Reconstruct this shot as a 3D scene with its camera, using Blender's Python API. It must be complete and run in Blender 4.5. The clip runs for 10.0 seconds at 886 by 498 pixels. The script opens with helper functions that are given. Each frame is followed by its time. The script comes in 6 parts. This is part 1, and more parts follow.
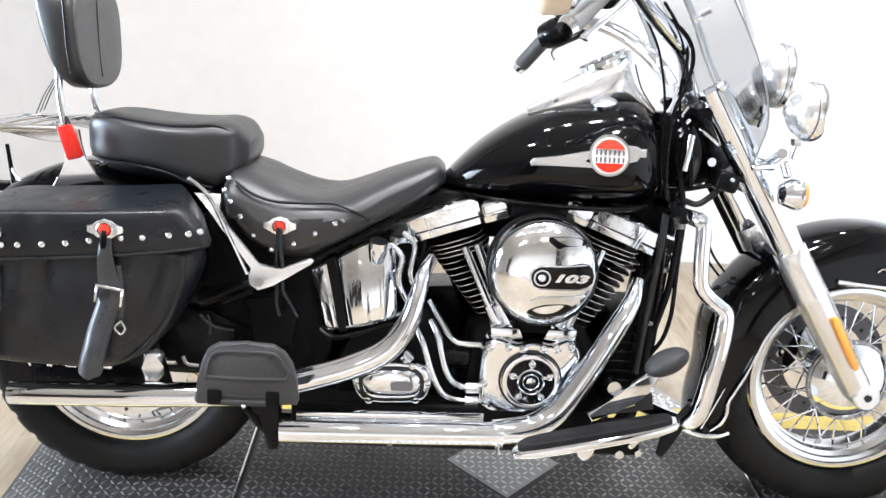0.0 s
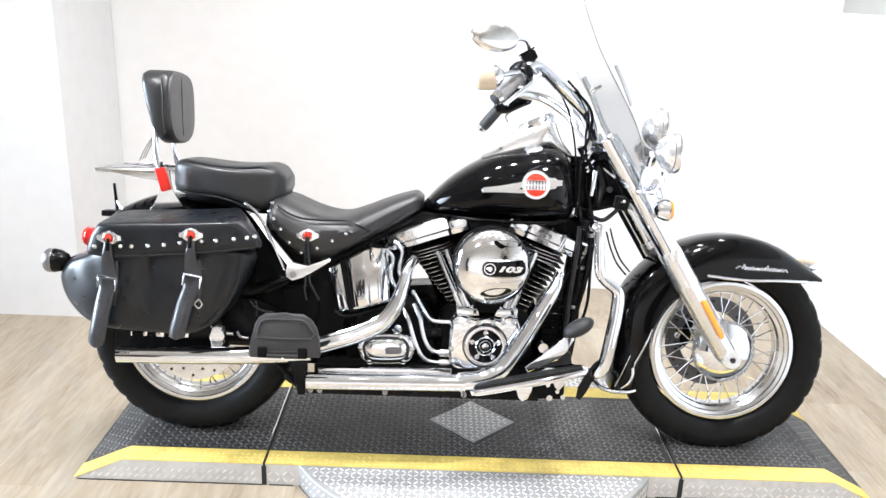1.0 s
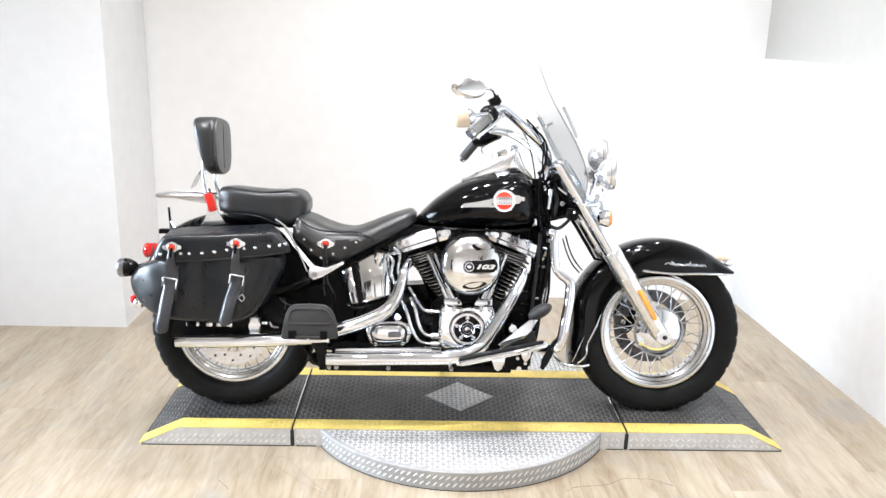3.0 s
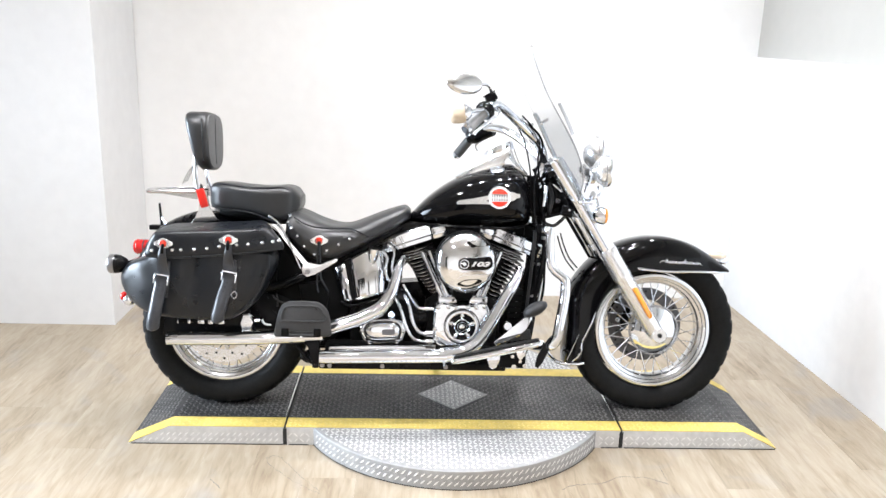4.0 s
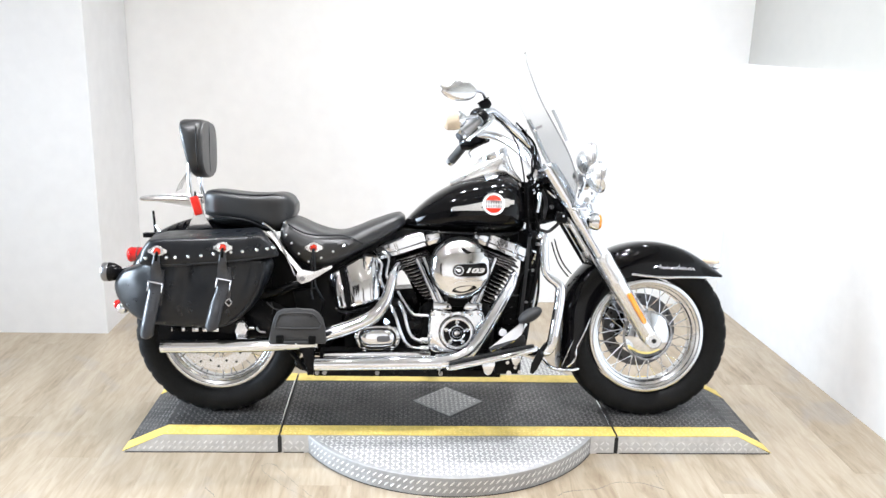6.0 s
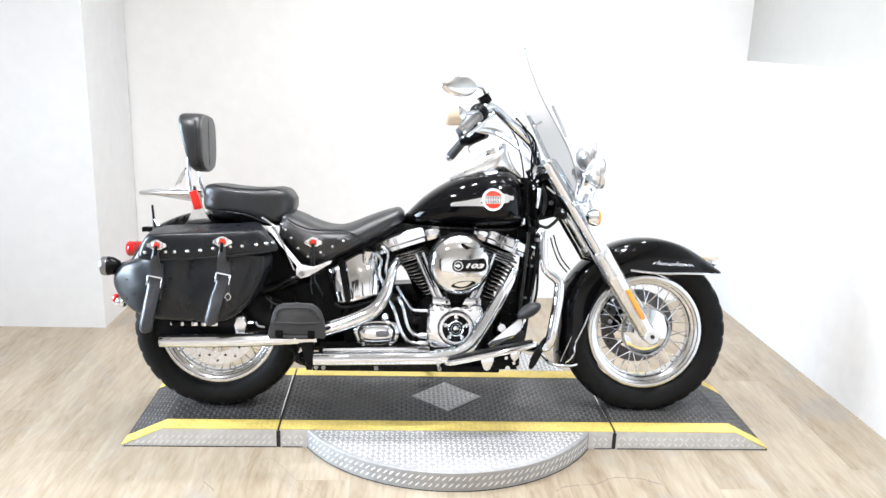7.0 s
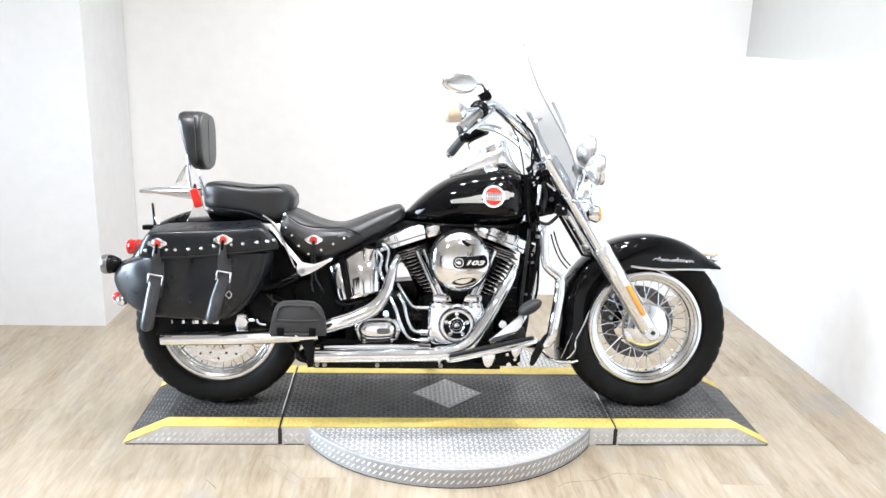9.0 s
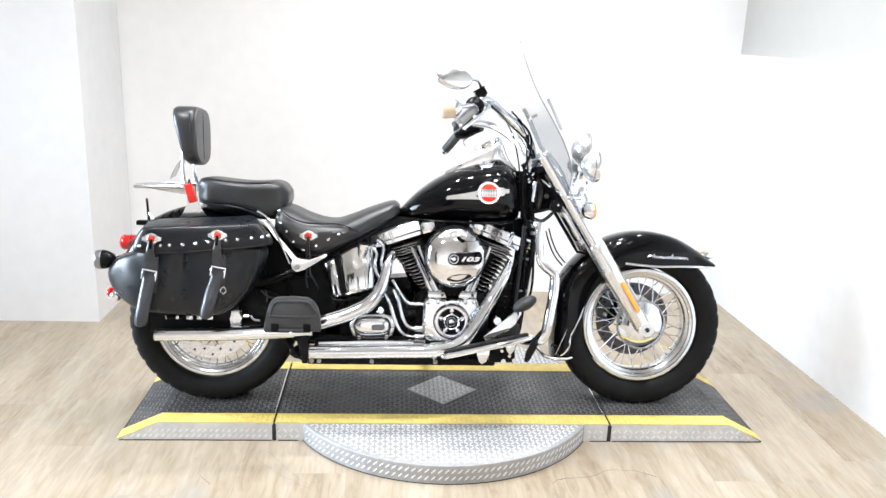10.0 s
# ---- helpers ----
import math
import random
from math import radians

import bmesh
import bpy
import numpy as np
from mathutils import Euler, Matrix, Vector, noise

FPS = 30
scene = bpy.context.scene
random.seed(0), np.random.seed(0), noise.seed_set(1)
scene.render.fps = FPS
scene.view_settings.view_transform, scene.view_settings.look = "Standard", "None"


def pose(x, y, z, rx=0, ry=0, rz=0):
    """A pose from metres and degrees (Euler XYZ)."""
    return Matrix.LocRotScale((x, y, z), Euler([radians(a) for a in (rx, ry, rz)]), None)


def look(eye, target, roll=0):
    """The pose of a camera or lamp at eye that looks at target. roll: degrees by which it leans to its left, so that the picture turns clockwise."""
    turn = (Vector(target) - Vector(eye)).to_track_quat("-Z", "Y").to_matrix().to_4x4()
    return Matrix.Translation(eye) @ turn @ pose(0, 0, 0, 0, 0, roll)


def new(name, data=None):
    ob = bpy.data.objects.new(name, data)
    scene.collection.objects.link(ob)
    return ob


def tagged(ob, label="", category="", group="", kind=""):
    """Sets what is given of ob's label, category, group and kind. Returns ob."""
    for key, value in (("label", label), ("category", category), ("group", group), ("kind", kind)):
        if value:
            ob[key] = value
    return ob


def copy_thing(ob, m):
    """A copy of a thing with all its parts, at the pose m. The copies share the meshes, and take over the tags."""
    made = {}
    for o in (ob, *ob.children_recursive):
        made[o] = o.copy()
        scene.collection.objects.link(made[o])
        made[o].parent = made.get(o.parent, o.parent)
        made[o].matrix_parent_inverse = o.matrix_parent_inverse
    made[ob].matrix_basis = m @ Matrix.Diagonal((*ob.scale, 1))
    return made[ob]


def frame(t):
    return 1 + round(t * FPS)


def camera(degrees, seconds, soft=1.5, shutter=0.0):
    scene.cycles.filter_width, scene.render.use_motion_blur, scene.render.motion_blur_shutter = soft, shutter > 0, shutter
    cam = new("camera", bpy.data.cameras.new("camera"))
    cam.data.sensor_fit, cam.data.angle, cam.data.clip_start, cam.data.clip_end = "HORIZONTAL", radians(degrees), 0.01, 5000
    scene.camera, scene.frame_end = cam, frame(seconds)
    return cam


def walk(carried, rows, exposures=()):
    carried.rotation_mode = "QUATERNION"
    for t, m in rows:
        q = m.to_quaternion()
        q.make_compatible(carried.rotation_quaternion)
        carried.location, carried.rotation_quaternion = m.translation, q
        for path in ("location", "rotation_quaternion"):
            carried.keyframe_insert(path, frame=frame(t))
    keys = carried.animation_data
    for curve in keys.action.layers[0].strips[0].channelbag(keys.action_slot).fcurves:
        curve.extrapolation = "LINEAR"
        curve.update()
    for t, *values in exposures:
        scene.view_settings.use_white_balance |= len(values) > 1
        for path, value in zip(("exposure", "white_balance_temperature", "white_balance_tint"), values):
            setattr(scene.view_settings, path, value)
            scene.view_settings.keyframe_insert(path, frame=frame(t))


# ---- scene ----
cam = camera(57.1, 10.0)
PATH = [
    (0, (-0.138, -1.673, 1.325), (-0.082, 0.169, 0.55), 3.2),
    (0.1, (-0.130, -1.749, 1.343), (-0.077, 0.098, 0.559), 3.3),
    (0.2, (-0.131, -1.822, 1.359), (-0.074, 0.028, 0.554), 3.1),
    (0.3, (-0.135, -1.888, 1.385), (-0.103, -0.043, 0.614), 2.0),
    (0.4, (-0.135, -1.970, 1.374), (-0.121, -0.114, 0.643), 1.7),
    (0.5, (-0.107, -2.053, 1.373), (-0.089, -0.185, 0.66), 2.1),
    (0.6, (-0.084, -2.134, 1.364), (-0.098, -0.244, 0.663), 2.4),
    (0.7, (-0.075, -2.195, 1.380), (-0.089, -0.304, 0.697), 3.0),
    (0.8, (-0.075, -2.258, 1.403), (-0.067, -0.363, 0.718), 2.8),
    (0.9, (-0.068, -2.331, 1.415), (-0.051, -0.422, 0.775), 2.8),
    (1, (-0.066, -2.384, 1.417), (-0.036, -0.481, 0.802), 2.4),
    (1.2, (-0.116, -2.503, 1.433), (-0.047, -0.578, 0.848), 2.2),
    (1.3, (-0.114, -2.549, 1.450), (-0.055, -0.627, 0.860), 2.3),
    (1.5, (-0.14, -2.65, 1.469), (-0.033, -0.725, 0.936), 1.8),
    (1.8, (-0.124, -2.790, 1.474), (-0.022, -0.854, 0.960), 1.5),
    (2, (-0.084, -2.876, 1.479), (-0.021, -0.94, 0.981), 2.1),
    (2.2, (-0.076, -2.938, 1.481), (0.006, -0.994, 0.963), 2.3),
    (2.5, (-0.056, -3.011, 1.475), (-0.009, -1.074, 0.978), 1.4),
    (2.7, (-0.071, -3.016, 1.486), (-0.024, -1.079, 0.981), 1.3),
    (3, (-0.068, -3.018, 1.484), (-0.017, -1.087, 0.963), 1.4),
    (3.2, (-0.092, -3.02, 1.476), (-0.011, -1.091, 0.953), 1.7),
    (4.5, (-0.099, -2.985, 1.469), (-0.013, -1.056, 0.947), 1.9),
    (5, (-0.107, -2.986, 1.465), (-0.002, -1.056, 0.949), 1.9),
    (5.5, (-0.101, -2.997, 1.469), (-0.002, -1.063, 0.967), 1.6),
    (7, (-0.116, -3.002, 1.467), (-0.004, -1.073, 0.953), 2.0),
    (7.5, (-0.121, -3.004, 1.464), (-0.008, -1.075, 0.948), 2.0),
    (8, (-0.127, -3.005, 1.457), (-0.008, -1.078, 0.936), 2.1),
    (8.5, (-0.116, -3.009, 1.461), (0.0, -1.081, 0.941), 2.1),
    (9, (-0.124, -3.003, 1.467), (-0.008, -1.076, 0.946), 1.8),
    (9.5, (-0.113, -3.002, 1.467), (0.006, -1.074, 0.948), 2.0),
    (10, (-0.126, -3.002, 1.463), (0.004, -1.077, 0.936), 2.1),
]
walk(cam, [(t, look(eye, target, roll)) for t, eye, target, roll in PATH],
     exposures=[(0.0, -0.23, 6480, 12), (0.5, -0.20, 6480, 12), (1.0, -0.18, 6520, 12), (2.0, -0.20, 6560, 12), (3.0, -0.25, 6560, 12), (4.5, -0.29, 6520, 12), (5.5, -0.31, 6480, 11), (7.0, -0.24, 6440, 11), (10.0, -0.23, 6440, 11)])

# ---- light ----
world = bpy.data.worlds.new("world")
scene.world = world
world.use_nodes = True
world.node_tree.nodes["Background"].inputs[0].default_value = (0.9, 0.95, 1.0, 1)
world.node_tree.nodes["Background"].inputs[1].default_value = 0.3


def ceiling_lamp(x, y, sx, sy, watts, colour=(0.952, 0.968, 1.0)):
    data = bpy.data.lights.new("panel_light", "AREA")
    data.shape, data.size, data.size_y, data.energy, data.color = "RECTANGLE", sx, sy, watts, colour
    lamp = new("panel_light", data)
    data.spread = radians(122)
    lamp.matrix_world = pose(x, y, 2.94)
    return lamp


LAMPS = [(-1.4, -0.75, 0.16, 0.16, 35), (0.6, -0.75, 0.16, 0.16, 39), (-1.4, -3.7, 0.16, 0.16, 118), (0.6, -3.7, 0.16, 0.16, 88), (-0.70, 0.40, 0.12, 0.12, 11), (-0.25, 0.40, 0.12, 0.12, 11), (0.20, 0.40, 0.12, 0.12, 11), (0.65, 0.40, 0.12, 0.12, 11), (1.36, 1.02, 0.12, 0.12, 9)]
for row in LAMPS:
    ceiling_lamp(*row)

side_data = bpy.data.lights.new("window_light", "AREA")
side_data.shape, side_data.size, side_data.size_y, side_data.energy, side_data.color = "RECTANGLE", 2.4, 2.2, 120, (0.72, 0.86, 1.0)
side_data.spread = radians(62)
side_light = new("window_light", side_data)
side_light.matrix_world = look((-4.3, -0.55, 1.12), (-1.0, -0.55, 0.62))

# ---- materials ----


def mat(name, colour, rough=0.5, metal=0.0, coat=0.0, vary=0.0, scale=8.0, bump=0.0, bump_scale=60.0, rough_vary=0.0, spec=0.5, stretch=(1, 1, 1)):
    """A surface with colour variation at two scales, uneven gloss and fine relief."""
    m = bpy.data.materials.new(name)
    m.use_nodes = True
    nt = m.node_tree
    b = nt.nodes["Principled BSDF"]
    b.inputs["Base Color"].default_value = (*colour, 1)
    b.inputs["Roughness"].default_value = rough
    b.inputs["Metallic"].default_value = metal
    b.inputs["Coat Weight"].default_value = coat
    b.inputs["Coat Roughness"].default_value = 0.03
    b.inputs["Specular IOR Level"].default_value = spec
    co = nt.nodes.new("ShaderNodeTexCoord")
    mp = nt.nodes.new("ShaderNodeMapping")
    mp.inputs["Scale"].default_value = stretch
    nt.links.new(co.outputs["Object"], mp.inputs["Vector"])

    def noise_node(s, detail=4.0):
        n = nt.nodes.new("ShaderNodeTexNoise")
        n.inputs["Scale"].default_value = s
        n.inputs["Detail"].default_value = detail
        nt.links.new(mp.outputs["Vector"], n.inputs["Vector"])
        return n

    if vary:
        big, fine = noise_node(scale), noise_node(scale * 9)
        add = nt.nodes.new("ShaderNodeMath")
        add.operation = "ADD"
        nt.links.new(big.outputs["Fac"], add.inputs[0])
        nt.links.new(fine.outputs["Fac"], add.inputs[1])
        ramp = nt.nodes.new("ShaderNodeMapRange")
        ramp.inputs["From Min"].default_value, ramp.inputs["From Max"].default_value = 0.65, 1.35
        ramp.inputs["To Min"].default_value, ramp.inputs["To Max"].default_value = 1 - vary, 1 + vary
        nt.links.new(add.outputs[0], ramp.inputs["Value"])
        mul = nt.nodes.new("ShaderNodeVectorMath")
        mul.operation = "MULTIPLY"
        mul.inputs[0].default_value = colour
        nt.links.new(ramp.outputs["Result"], mul.inputs[1])
        nt.links.new(mul.outputs[0], b.inputs["Base Color"])
    if rough_vary:
        n = noise_node(scale * 3)
        ramp = nt.nodes.new("ShaderNodeMapRange")
        ramp.inputs["From Min"].default_value, ramp.inputs["From Max"].default_value = 0.3, 0.7
        ramp.inputs["To Min"].default_value, ramp.inputs["To Max"].default_value = max(0.0, rough - rough_vary), rough + rough_vary
        nt.links.new(n.outputs["Fac"], ramp.inputs["Value"])
        nt.links.new(ramp.outputs["Result"], b.inputs["Roughness"])
    if bump:
        n = noise_node(bump_scale, 6.0)
        bp = nt.nodes.new("ShaderNodeBump")
        bp.inputs["Strength"].default_value = bump
        bp.inputs["Distance"].default_value = 0.002
        nt.links.new(n.outputs["Fac"], bp.inputs["Height"])
        nt.links.new(bp.outputs["Normal"], b.inputs["Normal"])
    return m


def clear_mat(name, tint, gloss=0.04, share=0.035, low=None, fade=(0, 1)):
    """Thin clear plastic: the light goes straight through, with a faint gloss. low: the tint below the height fade[0]."""
    m = bpy.data.materials.new(name)
    m.use_nodes = True
    nt = m.node_tree
    nt.nodes.remove(nt.nodes["Principled BSDF"])
    out = nt.nodes["Material Output"]
    t, g, mix = (nt.nodes.new(k) for k in ("ShaderNodeBsdfTransparent", "ShaderNodeBsdfGlossy", "ShaderNodeMixShader"))
    t.inputs[0].default_value = (*tint, 1)
    if low:
        co, sep, rng_node, blend = (nt.nodes.new(k) for k in ("ShaderNodeTexCoord", "ShaderNodeSeparateXYZ", "ShaderNodeMapRange", "ShaderNodeMix"))
        rng_node.inputs["From Min"].default_value, rng_node.inputs["From Max"].default_value = fade
        rng_node.interpolation_type = "SMOOTHSTEP"
        blend.data_type = "RGBA"
        blend.inputs["A"].default_value, blend.inputs["B"].default_value = (*low, 1), (*tint, 1)
        nt.links.new(co.outputs["Object"], sep.inputs[0])
        nt.links.new(sep.outputs["Z"], rng_node.inputs["Value"])
        nt.links.new(rng_node.outputs["Result"], blend.inputs["Factor"])
        nt.links.new(blend.outputs["Result"], t.inputs[0])
    g.inputs["Roughness"].default_value = gloss
    mix.inputs[0].default_value = share
    nt.links.new(t.outputs[0], mix.inputs[1])
    nt.links.new(g.outputs[0], mix.inputs[2])
    nt.links.new(mix.outputs[0], out.inputs["Surface"])
    return m


def plank_mat():
    """Pale oak-look boards: long grain, knots and a different tone for each board."""
    m = bpy.data.materials.new("pale_oak_plank")
    m.use_nodes = True
    nt = m.node_tree
    b = nt.nodes["Principled BSDF"]
    info, geo = nt.nodes.new("ShaderNodeObjectInfo"), nt.nodes.new("ShaderNodeTexCoord")
    shift = nt.nodes.new("ShaderNodeVectorMath")
    shift.operation = "MULTIPLY_ADD"
    comb = nt.nodes.new("ShaderNodeCombineXYZ")
    for i in range(3):
        nt.links.new(info.outputs["Random"], comb.inputs[i])
    shift.inputs[1].default_value = (37.0, 53.0, 11.0)
    nt.links.new(comb.outputs[0], shift.inputs[0])
    nt.links.new(geo.outputs["Object"], shift.inputs[2])
    mp = nt.nodes.new("ShaderNodeMapping")
    mp.inputs["Scale"].default_value = (1.0, 0.14, 1.0)
    nt.links.new(shift.outputs[0], mp.inputs["Vector"])
    grain, blot = nt.nodes.new("ShaderNodeTexNoise"), nt.nodes.new("ShaderNodeTexNoise")
    grain.inputs["Scale"].default_value, grain.inputs["Detail"].default_value, grain.inputs["Distortion"].default_value = 46.0, 6.0, 1.2
    blot.inputs["Scale"].default_value, blot.inputs["Detail"].default_value = 9.0, 3.0
    for n in (grain, blot):
        nt.links.new(mp.outputs[0], n.inputs["Vector"])
    ramp = nt.nodes.new("ShaderNodeValToRGB")
    ramp.color_ramp.elements[0].position, ramp.color_ramp.elements[0].color = 0.28, (0.170, 0.126, 0.082, 1)
    ramp.color_ramp.elements[1].position, ramp.color_ramp.elements[1].color = 0.66, (0.37, 0.316, 0.244, 1)
    mid = ramp.color_ramp.elements.new(0.46)
    mid.color = (0.282, 0.229, 0.164, 1)
    mix = nt.nodes.new("ShaderNodeMath")
    mix.operation = "MULTIPLY_ADD"
    mix.inputs[1].default_value = 0.55
    half = nt.nodes.new("ShaderNodeMath")
    half.operation = "MULTIPLY"
    half.inputs[1].default_value = 0.45
    nt.links.new(grain.outputs["Fac"], half.inputs[0])
    nt.links.new(blot.outputs["Fac"], mix.inputs[0])
    nt.links.new(half.outputs[0], mix.inputs[2])
    nt.links.new(mix.outputs[0], ramp.inputs[0])
    tone = nt.nodes.new("ShaderNodeMapRange")
    tone.inputs["To Min"].default_value, tone.inputs["To Max"].default_value = 0.975, 1.025
    nt.links.new(info.outputs["Random"], tone.inputs["Value"])
    mul = nt.nodes.new("ShaderNodeVectorMath")
    mul.operation = "MULTIPLY"
    nt.links.new(ramp.outputs[0], mul.inputs[0])
    nt.links.new(tone.outputs[0], mul.inputs[1])
    place = nt.nodes.new("ShaderNodeNewGeometry")
    smudge, cut, soil = nt.nodes.new("ShaderNodeTexNoise"), nt.nodes.new("ShaderNodeMapRange"), nt.nodes.new("ShaderNodeMix")
    smudge.inputs["Scale"].default_value, smudge.inputs["Detail"].default_value, smudge.inputs["Distortion"].default_value = 3.2, 5.0, 0.8
    cut.inputs["From Min"].default_value, cut.inputs["From Max"].default_value, cut.inputs["To Max"].default_value = 0.56, 0.72, 0.45
    soil.data_type = "RGBA"
    soil.inputs["B"].default_value = (0.235, 0.235, 0.24, 1)
    nt.links.new(place.outputs["Position"], smudge.inputs["Vector"])
    nt.links.new(smudge.outputs["Fac"], cut.inputs["Value"])
    nt.links.new(cut.outputs["Result"], soil.inputs["Factor"])
    nt.links.new(mul.outputs[0], soil.inputs["A"])
    nt.links.new(soil.outputs["Result"], b.inputs["Base Color"])
    b.inputs["Roughness"].default_value = 0.42
    bp = nt.nodes.new("ShaderNodeBump")
    bp.inputs["Strength"].default_value, bp.inputs["Distance"].default_value = 0.25, 0.0015
    nt.links.new(grain.outputs["Fac"], bp.inputs["Height"])
    nt.links.new(bp.outputs[0], b.inputs["Normal"])
    return m


WALL = mat("white_wall_paint", (0.86, 0.86, 0.855), 0.6, vary=0.03, scale=1.5, bump=0.08, bump_scale=90)
# unseen left wall, toned grey to deepen what the chrome reflects
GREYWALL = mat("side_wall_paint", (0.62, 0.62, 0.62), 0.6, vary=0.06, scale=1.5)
DARKPANEL = mat("dark_panel_board", (0.035, 0.035, 0.037), 0.5, vary=0.15, scale=4)
# white wall colour lowered to hold the shade on the partition and projection
SHADEWALL = mat("shaded_white_wall_paint", (0.73, 0.73, 0.73), 0.6, vary=0.04, scale=1.5, bump=0.08, bump_scale=90)
# the shade on the wall above the ledge is put into this grey
UPPERWALL = mat("shade_toned_wall_paint", (0.42, 0.407, 0.378), 0.6, vary=0.03, scale=1.5)
CEIL = mat("white_ceiling", (0.78, 0.78, 0.77), 0.8, vary=0.02, scale=2)
PLANK = plank_mat()
CRACKED = mat("worn_floor_mark", (0.17, 0.155, 0.135), 0.6, vary=0.3, scale=40)
SUBFLOOR = mat("floor_joint", (0.30, 0.245, 0.18), 0.7, vary=0.2)
DECK = mat("dark_painted_plate", (0.034, 0.033, 0.033), 0.45, 0.15, vary=0.40, scale=3.5, rough_vary=0.12, bump=0.15, bump_scale=120)
TREAD = mat("worn_tread", (0.165, 0.163, 0.160), 0.38, 0.4, vary=0.5, scale=4.0, rough_vary=0.1)
ALU = mat("bare_aluminium_plate", (0.33, 0.33, 0.328), 0.52, 0.40, vary=0.18, scale=5, rough_vary=0.12, bump=0.12, bump_scale=150)
# lighter copy of the plate aluminium for the near side plates
SIDEALU = mat("lighter_aluminium_plate", (0.56, 0.56, 0.557), 0.45, 0.35, vary=0.15, scale=5, rough_vary=0.1, bump=0.12, bump_scale=150)
ALUTREAD = mat("bare_aluminium_tread", (0.72, 0.718, 0.71), 0.30, 0.6, vary=0.12, scale=5)
YELLOW = mat("yellow_safety_paint", (0.60, 0.450, 0.110), 0.5, vary=0.20, scale=6, bump=0.2, bump_scale=90, rough_vary=0.1)
YELLOWTREAD = mat("worn_yellow_tread", (0.66, 0.525, 0.20), 0.40, vary=0.3, scale=7)
GAP = mat("black_gap", (0.012, 0.012, 0.012), 0.8, vary=0.2)
PAINT = mat("vivid_black_paint", (0.0025, 0.0025, 0.003), 0.08, coat=0.24, vary=0.1, spec=0.12)
CHROME = mat("chrome", (0.81, 0.845, 0.905), 0.045, 1.0, vary=0.03, scale=30, rough_vary=0.025)
NICKEL = mat("polished_nickel_badge", (0.80, 0.80, 0.80), 0.20, 0.8, vary=0.05, scale=60, rough_vary=0.05)
SATIN = mat("satin_aluminium", (0.80, 0.80, 0.805), 0.27, 0.85)
LEATHER = mat("black_leather", (0.0055, 0.0068, 0.0092), 0.33, vary=0.25, scale=7, bump=0.10, bump_scale=260, rough_vary=0.08, spec=0.40)
# leather made lighter and bluer, the straps' sheen put into its colour
STRAP = mat("sheen_toned_strap_leather", (0.022, 0.024, 0.029), 0.36, vary=0.3, scale=14, bump=0.12, bump_scale=240, rough_vary=0.08, spec=0.6)
VINYL = mat("black_seat_vinyl", (0.0098, 0.0104, 0.0116), 0.40, vary=0.2, scale=9, bump=0.08, bump_scale=320, rough_vary=0.04, spec=0.68)
GRIP = mat("grip_rubber", (0.06, 0.06, 0.061), 0.5, vary=0.2, scale=30, bump=0.5, bump_scale=200)
# copy of the grip rubber with the light on the near grip put in
LITGRIP = mat("lit_grip_rubber", (0.24, 0.24, 0.24), 0.5, vary=0.15, scale=30, bump=0.5, bump_scale=200)
RUBBER = mat("tyre_rubber", (0.0065, 0.0065, 0.0066), 0.55, vary=0.3, scale=14, bump=0.3, bump_scale=140, rough_vary=0.1, spec=0.13)
PLASTIC = mat("black_textured_plastic", (0.026, 0.026, 0.027), 0.5, vary=0.2, scale=20, bump=0.25, bump_scale=300, spec=0.28)
BLACK = mat("black_frame_enamel", (0.004, 0.004, 0.0045), 0.22, vary=0.2, scale=12, rough_vary=0.08, spec=0.13)
CRINKLE = mat("black_crinkle_coat", (0.004, 0.004, 0.004), 0.48, vary=0.2, scale=30, bump=0.4, bump_scale=420, spec=0.07)
BOARD = mat("dark_grey_moulded_plastic", (0.036, 0.036, 0.037), 0.55, vary=0.15, scale=16, bump=0.2, bump_scale=260, spec=0.3)
# seat vinyl made greyer to hold the light on the backrest's front
LITVINYL = mat("lit_grained_vinyl", (0.075, 0.075, 0.076), 0.5, vary=0.2, scale=12, bump=0.3, bump_scale=300, spec=0.5)
WAVY = mat("chrome_on_castings", (0.84, 0.865, 0.905), 0.09, 1.0, vary=0.06, scale=14, rough_vary=0.05, bump=0.60, bump_scale=26)
TANKCHROME = mat("drawn_chrome_sheet", (0.84, 0.865, 0.905), 0.06, 1.0, vary=0.04, scale=20, rough_vary=0.03, bump=0.5, bump_scale=26, stretch=(1.6, 1, 0.10))
MIRRORSHELL = mat("grey_chrome_shell", (0.74, 0.745, 0.755), 0.20, 1.0, vary=0.06, scale=30, rough_vary=0.05)
RIM = mat("polished_rim_chrome", (0.66, 0.67, 0.685), 0.15, 1.0, vary=0.04, scale=20, rough_vary=0.03)
LAMPSHELL = mat("bright_lamp_chrome", (0.86, 0.86, 0.86), 0.21, 0.82, vary=0.03, scale=20, rough_vary=0.05)
DARKDISC = mat("dark_brake_steel", (0.11, 0.11, 0.115), 0.34, 0.9, vary=0.1, scale=40, rough_vary=0.08)
STEEL = mat("brake_steel", (0.32, 0.32, 0.33), 0.32, 1.0, vary=0.1, scale=40, rough_vary=0.08)
RED = mat("red_plastic", (0.62, 0.02, 0.012), 0.3, vary=0.12, scale=25)
REDLENS = mat("red_lamp_lens", (0.55, 0.012, 0.012), 0.08, coat=0.6, vary=0.1, scale=30)
ENAMEL = mat("red_orange_enamel", (0.66, 0.035, 0.015), 0.25, coat=0.5, vary=0.08, scale=40)
